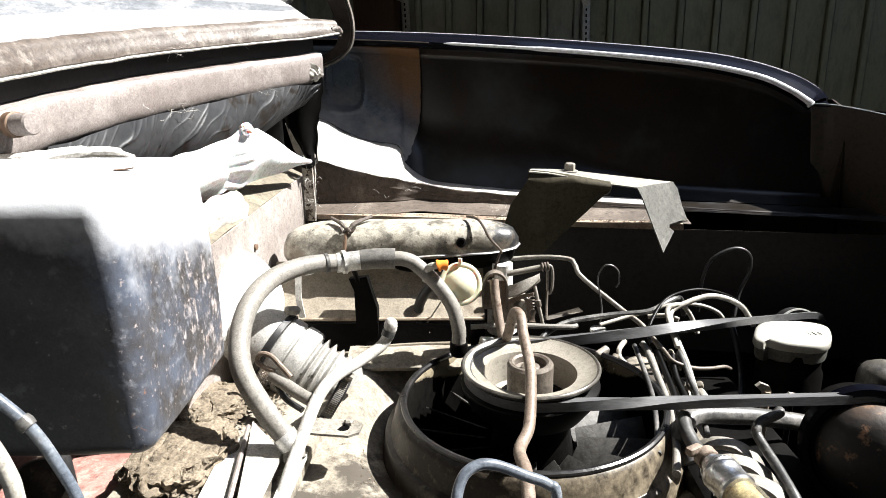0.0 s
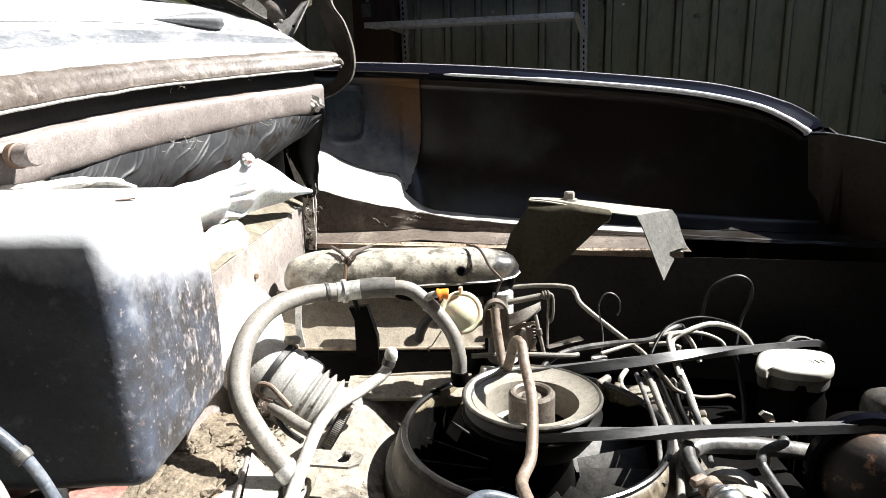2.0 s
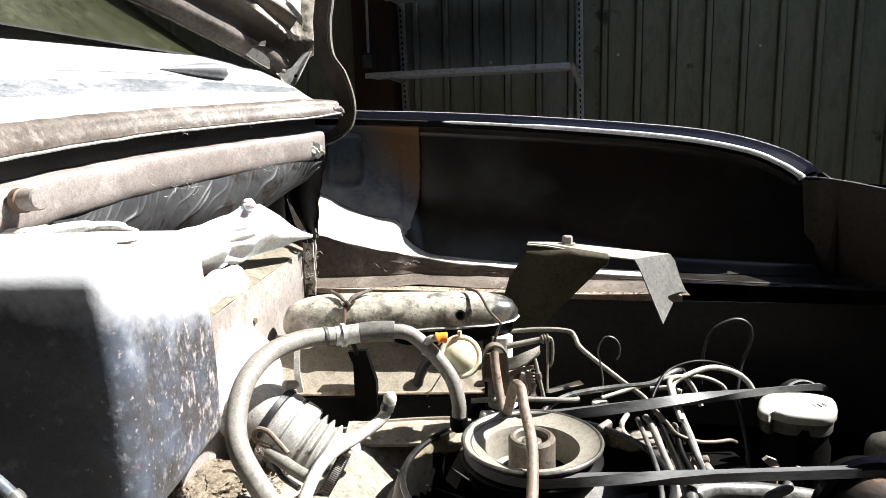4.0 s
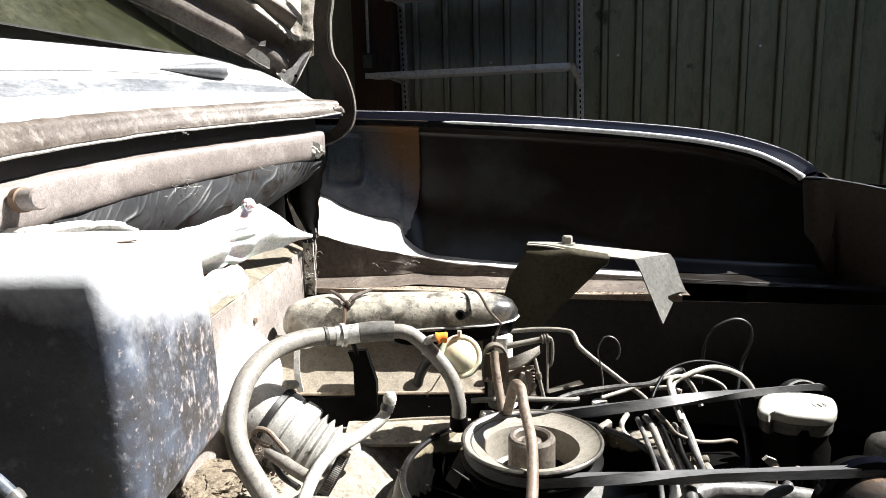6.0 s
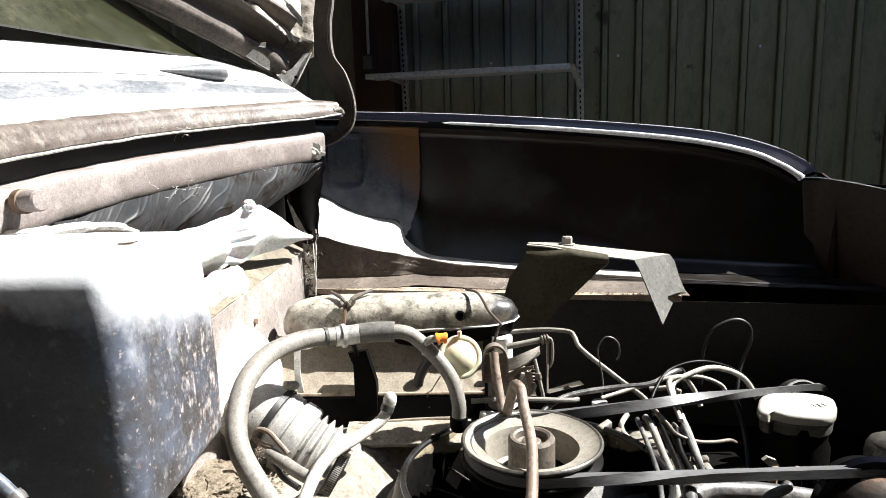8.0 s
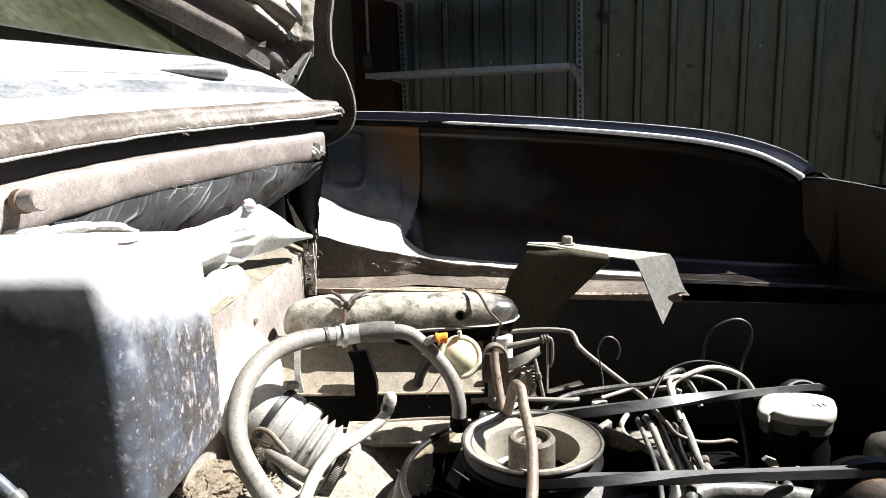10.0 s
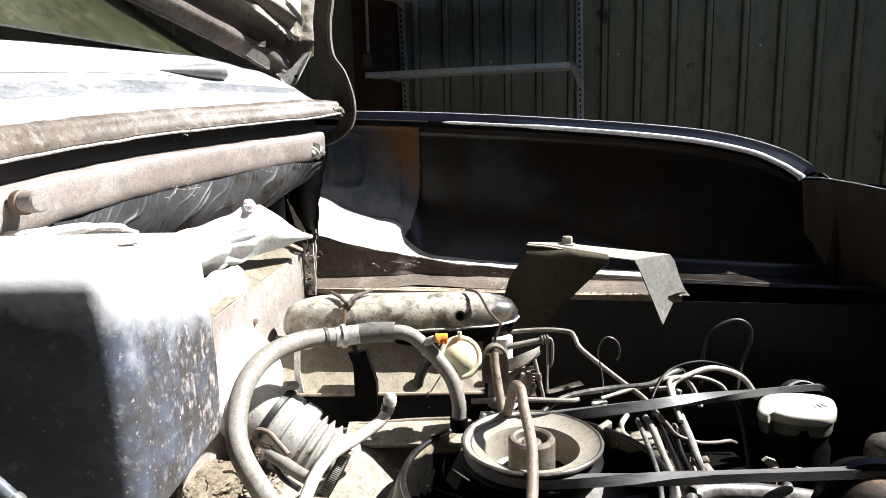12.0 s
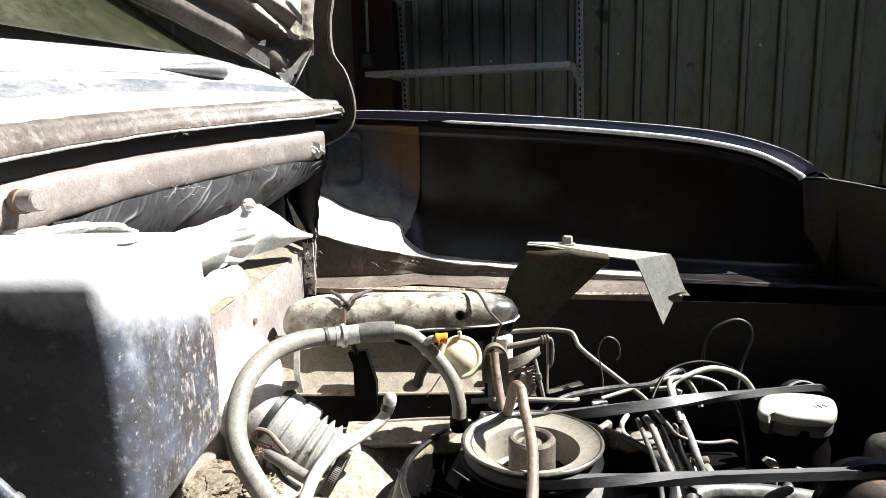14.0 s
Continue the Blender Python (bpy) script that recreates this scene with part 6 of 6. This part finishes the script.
part("wire", tube([(-0.040, 0.985, 0.582), (-0.028, 0.985, 0.60), (-0.014, 0.985, 0.622)], 0.0012, 6), M_WIRE, ch)

# ---- sheet-metal bracket on the rail ----
br = thing("support_bracket", "bent olive steel bracket with a bolted top", "bracket", at=(0.25, 1.2, 0.69))
FE = [Vector(p) for p in ((0.141, 1.172, 0.786), (0.170, 1.162, 0.7845), (0.205, 1.152, 0.7795), (0.274, 1.135, 0.7685), (0.314, 1.120, 0.7650))]      # the front fold
BE = [Vector(p) for p in ((0.147, 1.200, 0.7857), (0.178, 1.202, 0.7845), (0.214, 1.204, 0.7815), (0.300, 1.198, 0.7705), (0.397, 1.192, 0.7585))]
bm = bmesh.new()
rings(bm, [[a, a.lerp(b, 0.5) + Vector((0, 0, 0.0012)), b, b - Vector((0, 0, 0.0022)), a - Vector((0, 0, 0.0022))] for a, b in zip(FE, BE)])
part("top", bm, M_BRKT, br, "dusty bracket top, painted paler as sunlit", sharp=40)
WB = [Vector(p) for p in ((0.100, 1.182, 0.690), (0.119, 1.160, 0.642), (0.161, 1.135, 0.649), (0.262, 1.135, 0.7485), (0.271, 1.135, 0.755))]


def wing_fn(u, v):
    """The wing hangs from the front fold with a rounded bend."""
    def on(line, k):
        f = k * (len(line) - 1)
        a = min(len(line) - 2, int(f))
        return line[a].lerp(line[a + 1], f - a)
    t, b = on(FE[:4], u), on(WB[1:], u)
    p = t.lerp(b, v)
    p.y -= 0.006 * math.sin(math.pi * min(1, v * 1.3)) - 0.010 * max(0.0, 0.10 - v) / 0.10
    return p


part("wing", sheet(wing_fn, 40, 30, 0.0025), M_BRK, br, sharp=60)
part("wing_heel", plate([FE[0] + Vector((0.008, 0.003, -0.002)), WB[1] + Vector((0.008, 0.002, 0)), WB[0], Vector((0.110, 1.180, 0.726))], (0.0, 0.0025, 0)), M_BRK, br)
part("fold_edge", tube([FE[3] + Vector((0.001, -0.001, 0)), Vector((0.2735, 1.1335, 0.760)), Vector((0.270, 1.133, 0.7535)), Vector((0.2635, 1.133, 0.7505))], 0.0012, 6, 4), M_LUG, br, "bright sheared edge")
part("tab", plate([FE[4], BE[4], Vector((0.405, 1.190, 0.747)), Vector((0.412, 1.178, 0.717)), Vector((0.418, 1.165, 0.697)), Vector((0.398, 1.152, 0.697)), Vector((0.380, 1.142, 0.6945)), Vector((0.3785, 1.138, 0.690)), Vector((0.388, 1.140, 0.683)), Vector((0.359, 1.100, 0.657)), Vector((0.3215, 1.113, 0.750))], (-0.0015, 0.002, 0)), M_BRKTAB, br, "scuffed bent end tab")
part("foot", plate([(0.384, 1.150, 0.693), (0.418, 1.163, 0.6965), (0.412, 1.19, 0.700), (0.38, 1.18, 0.698)], (0, 0, -0.003)), M_LUG, br)
bolt("bolt", (0.214, 1.19, 0.7830), (0, 0, 1), 0.0095, 0.013, br, M_LUG)

# ---- lines, cables and looms ----
fl = thing("fuel_line", "dusty metal fuel line along the bay", "pipe", at=(0.2, 1.05, 0.6))
part("line", tube([(0.08, 1.10, 0.650), (0.15, 1.09, 0.657), (0.196, 1.08, 0.656), (0.206, 1.07, 0.648), (0.214, 1.05, 0.634), (0.265, 1.0, 0.599), (0.290, 0.95, 0.587), (0.31, 0.90, 0.56)], 0.0038, 10), M_LUG, fl)
ds = thing("dipstick", "thin wire dipstick with a looped handle", "dipstick", at=(0.23, 0.98, 0.57))
part("wire", tube([(0.225, 0.970, 0.566), (0.233, 0.985, 0.599), (0.230, 0.995, 0.632), (0.228, 1.0, 0.650), (0.236, 1.0, 0.668), (0.248, 1.0, 0.670), (0.259, 1.0, 0.660), (0.261, 1.0, 0.643), (0.257, 1.0, 0.634)], 0.0013, 8), M_HOSE2, ds)
part("collar", lathe([(0.003, 0.004), (0.012, 0.003), (0.013, 0), (0.011, -0.003), (0.003, -0.004)], (0.225, 0.970, 0.576), (0, 0, 1), 24), M_ALU, ds)
cable = thing("throttle_cable", "grey sheathed cable over the shroud", "cable", at=(0.25, 0.97, 0.59))
part("sheath", tube([(0.13, 0.935, 0.572), (0.144, 0.950, 0.582), (0.181, 0.970, 0.591), (0.243, 0.980, 0.596), (0.303, 0.980, 0.601), (0.340, 0.995, 0.612), (0.365, 1.02, 0.605), (0.38, 1.04, 0.57)], 0.0045, 10), M_HOSE2, cable)
LO = [
    ([(0.319, 0.800, 0.551), (0.325, 0.860, 0.568), (0.323, 0.900, 0.587), (0.322, 0.930, 0.604), (0.328, 0.950, 0.613), (0.351, 0.960, 0.621), (0.388, 0.970, 0.628), (0.422, 0.980, 0.619), (0.449, 0.985, 0.602), (0.467, 0.980, 0.574)], 0.0042, M_WIRE, "thick pale sleeved wiring loom"),
    ([(0.316, 0.880, 0.587), (0.317, 0.920, 0.604), (0.318, 0.940, 0.617), (0.328, 0.950, 0.622), (0.348, 0.960, 0.617), (0.362, 0.960, 0.599), (0.370, 0.950, 0.576)], 0.0036, M_WIRE, "pale sleeved wire"),
    ([(0.274, 0.905, 0.583), (0.277, 0.888, 0.578), (0.277, 0.830, 0.564), (0.274, 0.777, 0.555), (0.258, 0.70, 0.553), (0.239, 0.640, 0.552)], 0.0046, M_HOSE, "dusty sleeved cable"),
    ([(0.290, 0.915, 0.590), (0.300, 0.885, 0.580), (0.306, 0.862, 0.575), (0.333, 0.861, 0.565), (0.360, 0.868, 0.560), (0.385, 0.882, 0.555), (0.400, 0.895, 0.545)], 0.0027, M_HUB, "dusty brown cable"),
    ([(0.309, 0.880, 0.575), (0.303, 0.840, 0.562), (0.301, 0.790, 0.553), (0.285, 0.720, 0.554)], 0.0046, M_OIL, "black sleeved cable"),
    ([(0.292, 0.890, 0.575), (0.291, 0.850, 0.566), (0.286, 0.790, 0.558), (0.269, 0.720, 0.554)], 0.0042, M_OIL, "black sleeved cable"),
    ([(0.225, 0.960, 0.589), (0.267, 0.975, 0.594), (0.303, 0.980, 0.601), (0.338, 0.985, 0.609), (0.383, 0.990, 0.606), (0.414, 0.990, 0.593), (0.424, 0.985, 0.578)], 0.003, M_WIRE, "thin pale wire"),
    ([(0.286, 0.900, 0.583), (0.290, 0.930, 0.587), (0.305, 0.960, 0.600), (0.339, 1.000, 0.615), (0.394, 1.020, 0.620), (0.456, 1.040, 0.597), (0.495, 1.050, 0.559), (0.502, 1.040, 0.514)], 0.0026, M_OIL, "black cable loop"),
    ([(0.426, 1.100, 0.550), (0.429, 1.100, 0.611), (0.443, 1.100, 0.645), (0.478, 1.100, 0.662), (0.503, 1.100, 0.651), (0.507, 1.100, 0.623), (0.494, 1.100, 0.584), (0.480, 1.080, 0.547)], 0.0030, M_RUBBER, "slim black looped cable"),
    ([(0.436, 0.990, 0.575), (0.444, 0.980, 0.543), (0.446, 0.960, 0.506), (0.434, 0.920, 0.473)], 0.0044, M_SLEEVE, "blue-grey sleeved cable"),
    ([(0.261, 0.950, 0.566), (0.248, 0.930, 0.562), (0.247, 0.920, 0.554), (0.252, 0.900, 0.552)], 0.004, M_WIRE, "short pale cable end"),
    ([(0.263, 0.905, 0.580), (0.263, 0.855, 0.568), (0.259, 0.795, 0.557), (0.246, 0.735, 0.553), (0.232, 0.68, 0.550)], 0.0034, M_HOSE2, "dusty black cable"),
    ([(0.321, 0.885, 0.578), (0.320, 0.840, 0.564), (0.317, 0.790, 0.553), (0.300, 0.715, 0.551)], 0.0038, M_HOSE2, "dusty black cable"),
    ([(0.283, 0.900, 0.578), (0.283, 0.850, 0.562), (0.279, 0.800, 0.553), (0.264, 0.735, 0.549)], 0.0026, M_HUB, "thin brown cable"),
    ([(0.300, 0.970, 0.597), (0.326, 0.960, 0.602), (0.340, 0.950, 0.599)], 0.0036, M_WIRE, "short pale wire"),
]
for pts, r, m, lab in LO:
    t = thing("wiring_cable", lab + " looping over the engine", "cable", "loose engine cables", at=pts[0])
    part("sheath", tube(pts, r, 12, 10), m, t)
blk = thing("wire_junction", "dusty pale terminal blocks under the loom", "connector", at=(0.3, 0.86, 0.54))
for k, (x, y, z, s) in enumerate([(0.274, 0.900, 0.571, 0.011), (0.296, 0.895, 0.573, 0.010), (0.311, 0.890, 0.575, 0.009), (0.271, 0.830, 0.544, 0.009), (0.311, 0.850, 0.548, 0.010), (0.330, 0.840, 0.548, 0.012), (0.222, 0.925, 0.560, 0.013), (0.238, 0.915, 0.552, 0.012), (0.334, 0.820, 0.542, 0.014)]):
    part("terminal", block((s * 1.8, s, s * 0.8), pose(x, y, z, 12 * k, 15, 35 * k), 0.0035, 3), M_TAN if k % 2 else M_LUG, blk)
    part("lead", tube([(x, y, z), (x + 0.008, y - 0.012, z - 0.004), (x + 0.012 - 0.004 * (k % 3), y - 0.03, z - 0.012)], 0.0022, 8, 5), M_HUB if k % 2 else M_WIRE, blk)

# ---- lower corner: hoses, fuel filter ----
rh = thing("fuel_hose", "black rubber hose with a dusty sheen", "hose", at=(0.35, 0.74, 0.54))
part("hose", tube([(0.272, 0.685, 0.535), (0.266, 0.705, 0.552), (0.276, 0.725, 0.562), (0.300, 0.740, 0.563), (0.345, 0.750, 0.556), (0.375, 0.756, 0.550), (0.45, 0.77, 0.53), (0.50, 0.78, 0.51)], 0.0112, 16), M_HOSE2, rh)
r2 = thing("fuel_hose", "short grey hose clamped to the fuel filter", "hose", at=(0.27, 0.67, 0.56))
part("hose", tube([(0.272, 0.720, 0.575), (0.268, 0.700, 0.570), (0.270, 0.675, 0.563), (0.272, 0.655, 0.563), (0.274, 0.645, 0.562)], 0.0082, 14), M_HOSE2, r2)
ff = thing("glass_fuel_filter", "chrome and amber glass inline fuel filter", "filter", at=(0.28, 0.6, 0.56))
F0, F1 = Vector((0.272, 0.655, 0.566)), Vector((0.297, 0.545, 0.558))
FA = F1 - F0
part("clamp", lathe([(0.011, 0.0), (0.0125, 0.001), (0.0125, 0.012), (0.011, 0.013)], F0, FA, 24), M_RUSTPIPE, ff, "worm-drive hose clamp")
part("clamp_screw", block((0.020, 0.010, 0.010), Matrix.Translation(F0 + Vector((-0.012, -0.004, 0.008))) @ Matrix.Rotation(radians(30), 4, "Z"), 0.003), M_RUSTPIPE, ff)
part("end_cap", lathe([(0.007, 0.012), (0.011, 0.014), (0.0115, 0.020), (0.0165, 0.022), (0.0172, 0.0255), (0.0150, 0.0265), (0.0198, 0.0285), (0.0207, 0.031), (0.0195, 0.033), (0.0207, 0.035), (0.0205, 0.040), (0.0196, 0.042), (0.0196, 0.056), (0.0205, 0.058), (0.0205, 0.061), (0.0188, 0.063)], F0, FA, 32), M_CHROME, ff, "chromed end cap")
part("element", lathe([(0.0085, 0.042), (0.009, 0.043), (0.009, 0.104), (0.0085, 0.105)], F0, FA, 24), M_ELEM, ff, "amber-stained paper element")
part("glass", lathe([(0.0182, 0.060), (0.0187, 0.062), (0.0187, 0.105), (0.0182, 0.107)], F0, FA, 32), M_AMBER, ff, "amber glass bowl")
part("far_cap", lathe([(0.0205, 0.104), (0.0205, 0.118), (0.01, 0.124), (0.007, 0.135)], F0, FA, 32), M_CHROME, ff)
sp = thing("steel_pipe", "bent grey steel pipe in front of the generator", "pipe", at=(0.37, 0.7, 0.55))
part("pipe", tube([(0.388, 0.735, 0.565), (0.388, 0.728, 0.574), (0.383, 0.720, 0.575), (0.360, 0.712, 0.570), (0.352, 0.705, 0.564), (0.352, 0.695, 0.557), (0.356, 0.655, 0.546), (0.357, 0.61, 0.535), (0.355, 0.57, 0.52)], 0.0058, 12, 6), M_HOSE2, sp)
cy = thing("cylinder_cover", "finned dusty cylinder cover", "engine cover", at=(0.31, 0.66, 0.52))
for k in range(3):
    part("fin", tube([(0.285, 0.72 - 0.036 * k, 0.522), (0.305, 0.715 - 0.036 * k, 0.540), (0.33, 0.705 - 0.036 * k, 0.542), (0.348, 0.69 - 0.036 * k, 0.530), (0.355, 0.68 - 0.036 * k, 0.50)], 0.01, section=[(-0.010, -0.003), (-0.010, 0.003), (0.010, 0.003), (0.010, -0.003)]), M_LUG, cy)
part("barrel", block((0.10, 0.16, 0.06), pose(0.32, 0.66, 0.493), 0.012), M_DARK, cy)
nut = thing("wing_nut", "pale brass wing nut on a stud", "nut", at=(0.43, 0.85, 0.52))
part("wings", plate([(0.418, 0.85, 0.540), (0.424, 0.85, 0.545), (0.436, 0.85, 0.540), (0.441, 0.85, 0.530), (0.430, 0.85, 0.528)], (0, 0.006, 0)), M_WIRE, nut)
part("stud", lathe([(0.006, 0), (0.006, 0.12)], (0.434, 0.853, 0.412), (0, 0, 1), 10), M_RAIL, nut)
n2 = thing("wing_nut", "small pale clip beside the wing nut", "nut", at=(0.47, 0.85, 0.51))
part("clip", block((0.012, 0.008, 0.007), pose(0.468, 0.85, 0.526, 0, 20, 10), 0.002), M_WIRE, n2)
part("stud", lathe([(0.004, 0), (0.004, 0.112)], (0.468, 0.85, 0.412), (0, 0, 1), 10), M_DARK, n2)

# ---- near corner: mud, channels, red panel ----
def crumble(b, cut_at=None):
    """Cracks, crumbs and a worn flat top on a lump of mud."""
    for v in b.verts:
        p = v.co.copy()
        v.co.z += 0.0030 * noise.noise(p * 70) - 0.007 * max(0.0, 0.05 - abs(noise.noise(p * 19 + Vector((3, 1, 0))))) / 0.05 + 0.0026 * noise.noise(p * 190) + 0.0012 * noise.noise(p * 420)
        v.co.x += 0.003 * noise.noise(p * 80 + Vector((9, 0, 0)))
        if cut_at and v.co.z > cut_at:
            v.co.z = cut_at + (v.co.z - cut_at) * 0.35
    return b


mudm = crumble(rag_lump((-0.318, 0.700, 0.549), (0.052, 0.075, 0.022), 4.0, 0.30, -10, 6, False), 0.560)
mud = part("dry_mud", mudm, M_MUD)
tagged(mud, "cracked heap of dry tan mud on the chassis", "mud")
mud2 = part("dry_mud", crumble(rag_lump((-0.312, 0.80, 0.558), (0.050, 0.050, 0.018), 9.0, 0.25, 10, 6, False), 0.568), M_MUD)
tagged(mud2, "pale dusty mud patch against the firewall", "mud")
part("chassis_shelf", block((0.20, 0.55, 0.02), pose(-0.272, 0.74, 0.527, 0, 0, -4), 0.004), M_TAN, car, "dusty chassis shelf")
part("channel", plate([(-0.272, 0.704, 0.548), (-0.256, 0.740, 0.548), (-0.237, 0.611, 0.548), (-0.271, 0.612, 0.548)], (0, 0, -0.004)), M_WHITE, car, "pale chassis strip")
part("channel", plate([(-0.252, 0.767, 0.551), (-0.199, 0.697, 0.551), (-0.204, 0.606, 0.551), (-0.226, 0.607, 0.551)], (0, 0, -0.006)), M_WHITE, car, "pale chassis strip")
part("channel", plate([(-0.188, 0.705, 0.546), (-0.171, 0.704, 0.546), (-0.177, 0.612, 0.546), (-0.192, 0.612, 0.546)], (0, 0, -0.006)), M_WHITE, car, "pale chassis strip")
part("channel_edge", tube([(-0.253, 0.751, 0.553), (-0.233, 0.604, 0.553)], 0.003, 8, 2), M_FLANGE, car)
part("red_panel", sheet(lambda u, v: Vector((-0.60 + 0.225 * u, 0.50 + 0.40 * v, 0.508 + 0.012 * u)), 6, 6, 0.003), M_RED, car, "faded red oxide floor panel")
gr = thing("drain_tube", "short black drain tube on the floor panel", "tube", at=(-0.41, 0.65, 0.55))
part("tube", tube([(-0.445, 0.66, 0.60), (-0.43, 0.655, 0.580), (-0.424, 0.65, 0.545)], 0.009, 14), M_RUBBER, gr)
wc = thing("round_plug", "dusty round rubber plug", "plug", at=(-0.43, 0.60, 0.57))
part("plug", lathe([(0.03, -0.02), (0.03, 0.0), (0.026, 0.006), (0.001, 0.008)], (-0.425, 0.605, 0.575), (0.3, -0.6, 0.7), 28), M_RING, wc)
c1 = thing("battery_cable", "thick grey-blue cable beside the box", "cable", "near cables", at=(-0.27, 0.4, 0.75))
part("sheath", tube([(-0.36, 0.42, 0.825), (-0.318, 0.405, 0.808), (-0.299, 0.40, 0.793), (-0.278, 0.40, 0.768), (-0.265, 0.40, 0.740), (-0.255, 0.40, 0.706), (-0.25, 0.395, 0.66), (-0.25, 0.39, 0.60)], 0.0040, 12), M_BLUE, c1)
c2 = thing("battery_cable", "thick pale cable beside the box", "cable", "near cables", at=(-0.285, 0.38, 0.75))
part("sheath", tube([(-0.33, 0.39, 0.80), (-0.296, 0.38, 0.777), (-0.284, 0.38, 0.745), (-0.282, 0.38, 0.715), (-0.28, 0.385, 0.60)], 0.0055, 12), M_WIRE, c2)
part("clip", lathe([(0.0055, -0.004), (0.0062, 0), (0.0055, 0.004)], (-0.280, 0.40, 0.770), (0.6, -0.1, -0.7), 18), M_HOSE2, c1)
hp = thing("lift_handle", "bent grey-blue steel wire handle", "handle", at=(0.04, 0.43, 0.64))
part("wire", tube([(0.004, 0.41, 0.60), (0.000, 0.418, 0.675), (0.004, 0.43, 0.698), (0.015, 0.437, 0.706), (0.030, 0.44, 0.7045), (0.052, 0.44, 0.695), (0.069, 0.44, 0.687), (0.075, 0.437, 0.676), (0.076, 0.43, 0.60)], 0.0042, 12, 6), M_BLUE, hp)
part("foot", block((0.10, 0.10, 0.015), pose(0.04, 0.40, 0.598), 0.003), M_DARK, hp)

# ---- straw, web threads and grit ----
rnd = random.Random(5)


def straw(name, label, spots, material, r=0.00022):
    bm = bmesh.new()
    for (x, y, z), spread, count, long in spots:
        for _ in range(count):
            p = Vector((x, y, z)) + Vector((rnd.uniform(-1, 1), rnd.uniform(-1, 1), rnd.uniform(-0.3, 0.6))) * spread
            d = Vector((rnd.uniform(-1, 1), rnd.uniform(-1, 1), rnd.uniform(-0.4, 0.7))).normalized() * long * rnd.uniform(0.4, 1)
            k = Vector((rnd.uniform(-1, 1), rnd.uniform(-1, 1), rnd.uniform(-1, 1))) * long * 0.25
            tube([p, p + d * 0.5 + k, p + d], r * rnd.uniform(0.7, 1.4), 4, 3, bm)
    return tagged(part(name, bm, material), label, "debris", kind="stuff")


straw("dry_straw", "dry straw and web threads caught on the metal", [
    ((0.10, 1.22, 0.700), 0.018, 20, 0.018), ((-0.258, 1.250, 0.76), 0.012, 18, 0.03), ((-0.256, 1.250, 0.72), 0.012, 18, 0.03), ((-0.255, 1.248, 0.79), 0.012, 12, 0.025), ((-0.372, 0.955, 1.000), 0.030, 9, 0.02), ((-0.30, 1.12, 1.006), 0.03, 8, 0.014), ((-0.205, 1.275, 1.020), 0.012, 8, 0.010),
    ((-0.352, 0.965, 0.918), 0.016, 8, 0.024), ((-0.372, 0.90, 0.915), 0.03, 4, 0.02), ((-0.285, 1.13, 0.93), 0.016, 8, 0.025), ((-0.07, 1.30, 0.735), 0.010, 5, 0.014), ((0.36, 1.18, 0.70), 0.02, 12, 0.016), ((-0.245, 0.81, 0.59), 0.008, 8, 0.012),
    ((0.03, 0.985, 0.575), 0.03, 14, 0.02), ((-0.16, 1.33, 0.72), 0.05, 8, 0.025)], M_WHITE, 0.00018)


straw("copper_strand", "rust-brown frayed strands by the duct hose", [((-0.243, 0.800, 0.588), 0.009, 40, 0.014), ((-0.246, 0.812, 0.590), 0.008, 20, 0.014)], M_RUSTPIPE)


def grit(name, label, fn, count, size, material):
    """Crumbs of dirt scattered over a surface fn(a, b)."""
    vs, fs = [], []
    for _ in range(count):
        p = Vector(fn(rnd.random(), rnd.random()))
        s = size * rnd.uniform(0.3, 1.0)
        b0 = len(vs)
        for d in ((1, 0, 0), (-0.5, 0.87, 0), (-0.5, -0.87, 0), (0.1, 0.1, 0.8)):
            vs.append(p + Vector((d[0] * rnd.uniform(0.6, 1.4), d[1] * rnd.uniform(0.6, 1.4), d[2] * rnd.uniform(0.4, 1))) * s)
        fs += [(b0, b0 + 1, b0 + 3), (b0 + 1, b0 + 2, b0 + 3), (b0 + 2, b0, b0 + 3)]
    me = bpy.data.meshes.new(name)
    me.from_pydata(vs, [], fs)
    me.materials.append(material)
    return tagged(new(name, me), label, "debris", kind="stuff")


def shroud_spot(p, q):
    a0 = math.pi * (0.45 + 0.95 * p)
    r0 = 0.222 + 0.12 * q * q
    return FC + Vector((r0 * math.cos(a0), min(0.195, r0 * math.sin(a0)), 0.508 + 0.005 * q))


grit("shroud_grit", "crumbs of dry dirt on the shroud", shroud_spot, 900, 0.0022, M_MUD)
grit("ledge_grit", "crumbs of dirt along the rusty ledge", lambda p, q: rail_at(-0.28 + 0.66 * p) + Vector((0, -0.012 + 0.02 * q, 0.003)), 500, 0.0024, M_MUD)
grit("mud_crumb", "crumbs of dry mud on the chassis shelf", lambda p, q: Vector((-0.36 + 0.14 * p, 0.60 + 0.28 * q, 0.538 + 0.006 * q)), 700, 0.004, M_MUD)
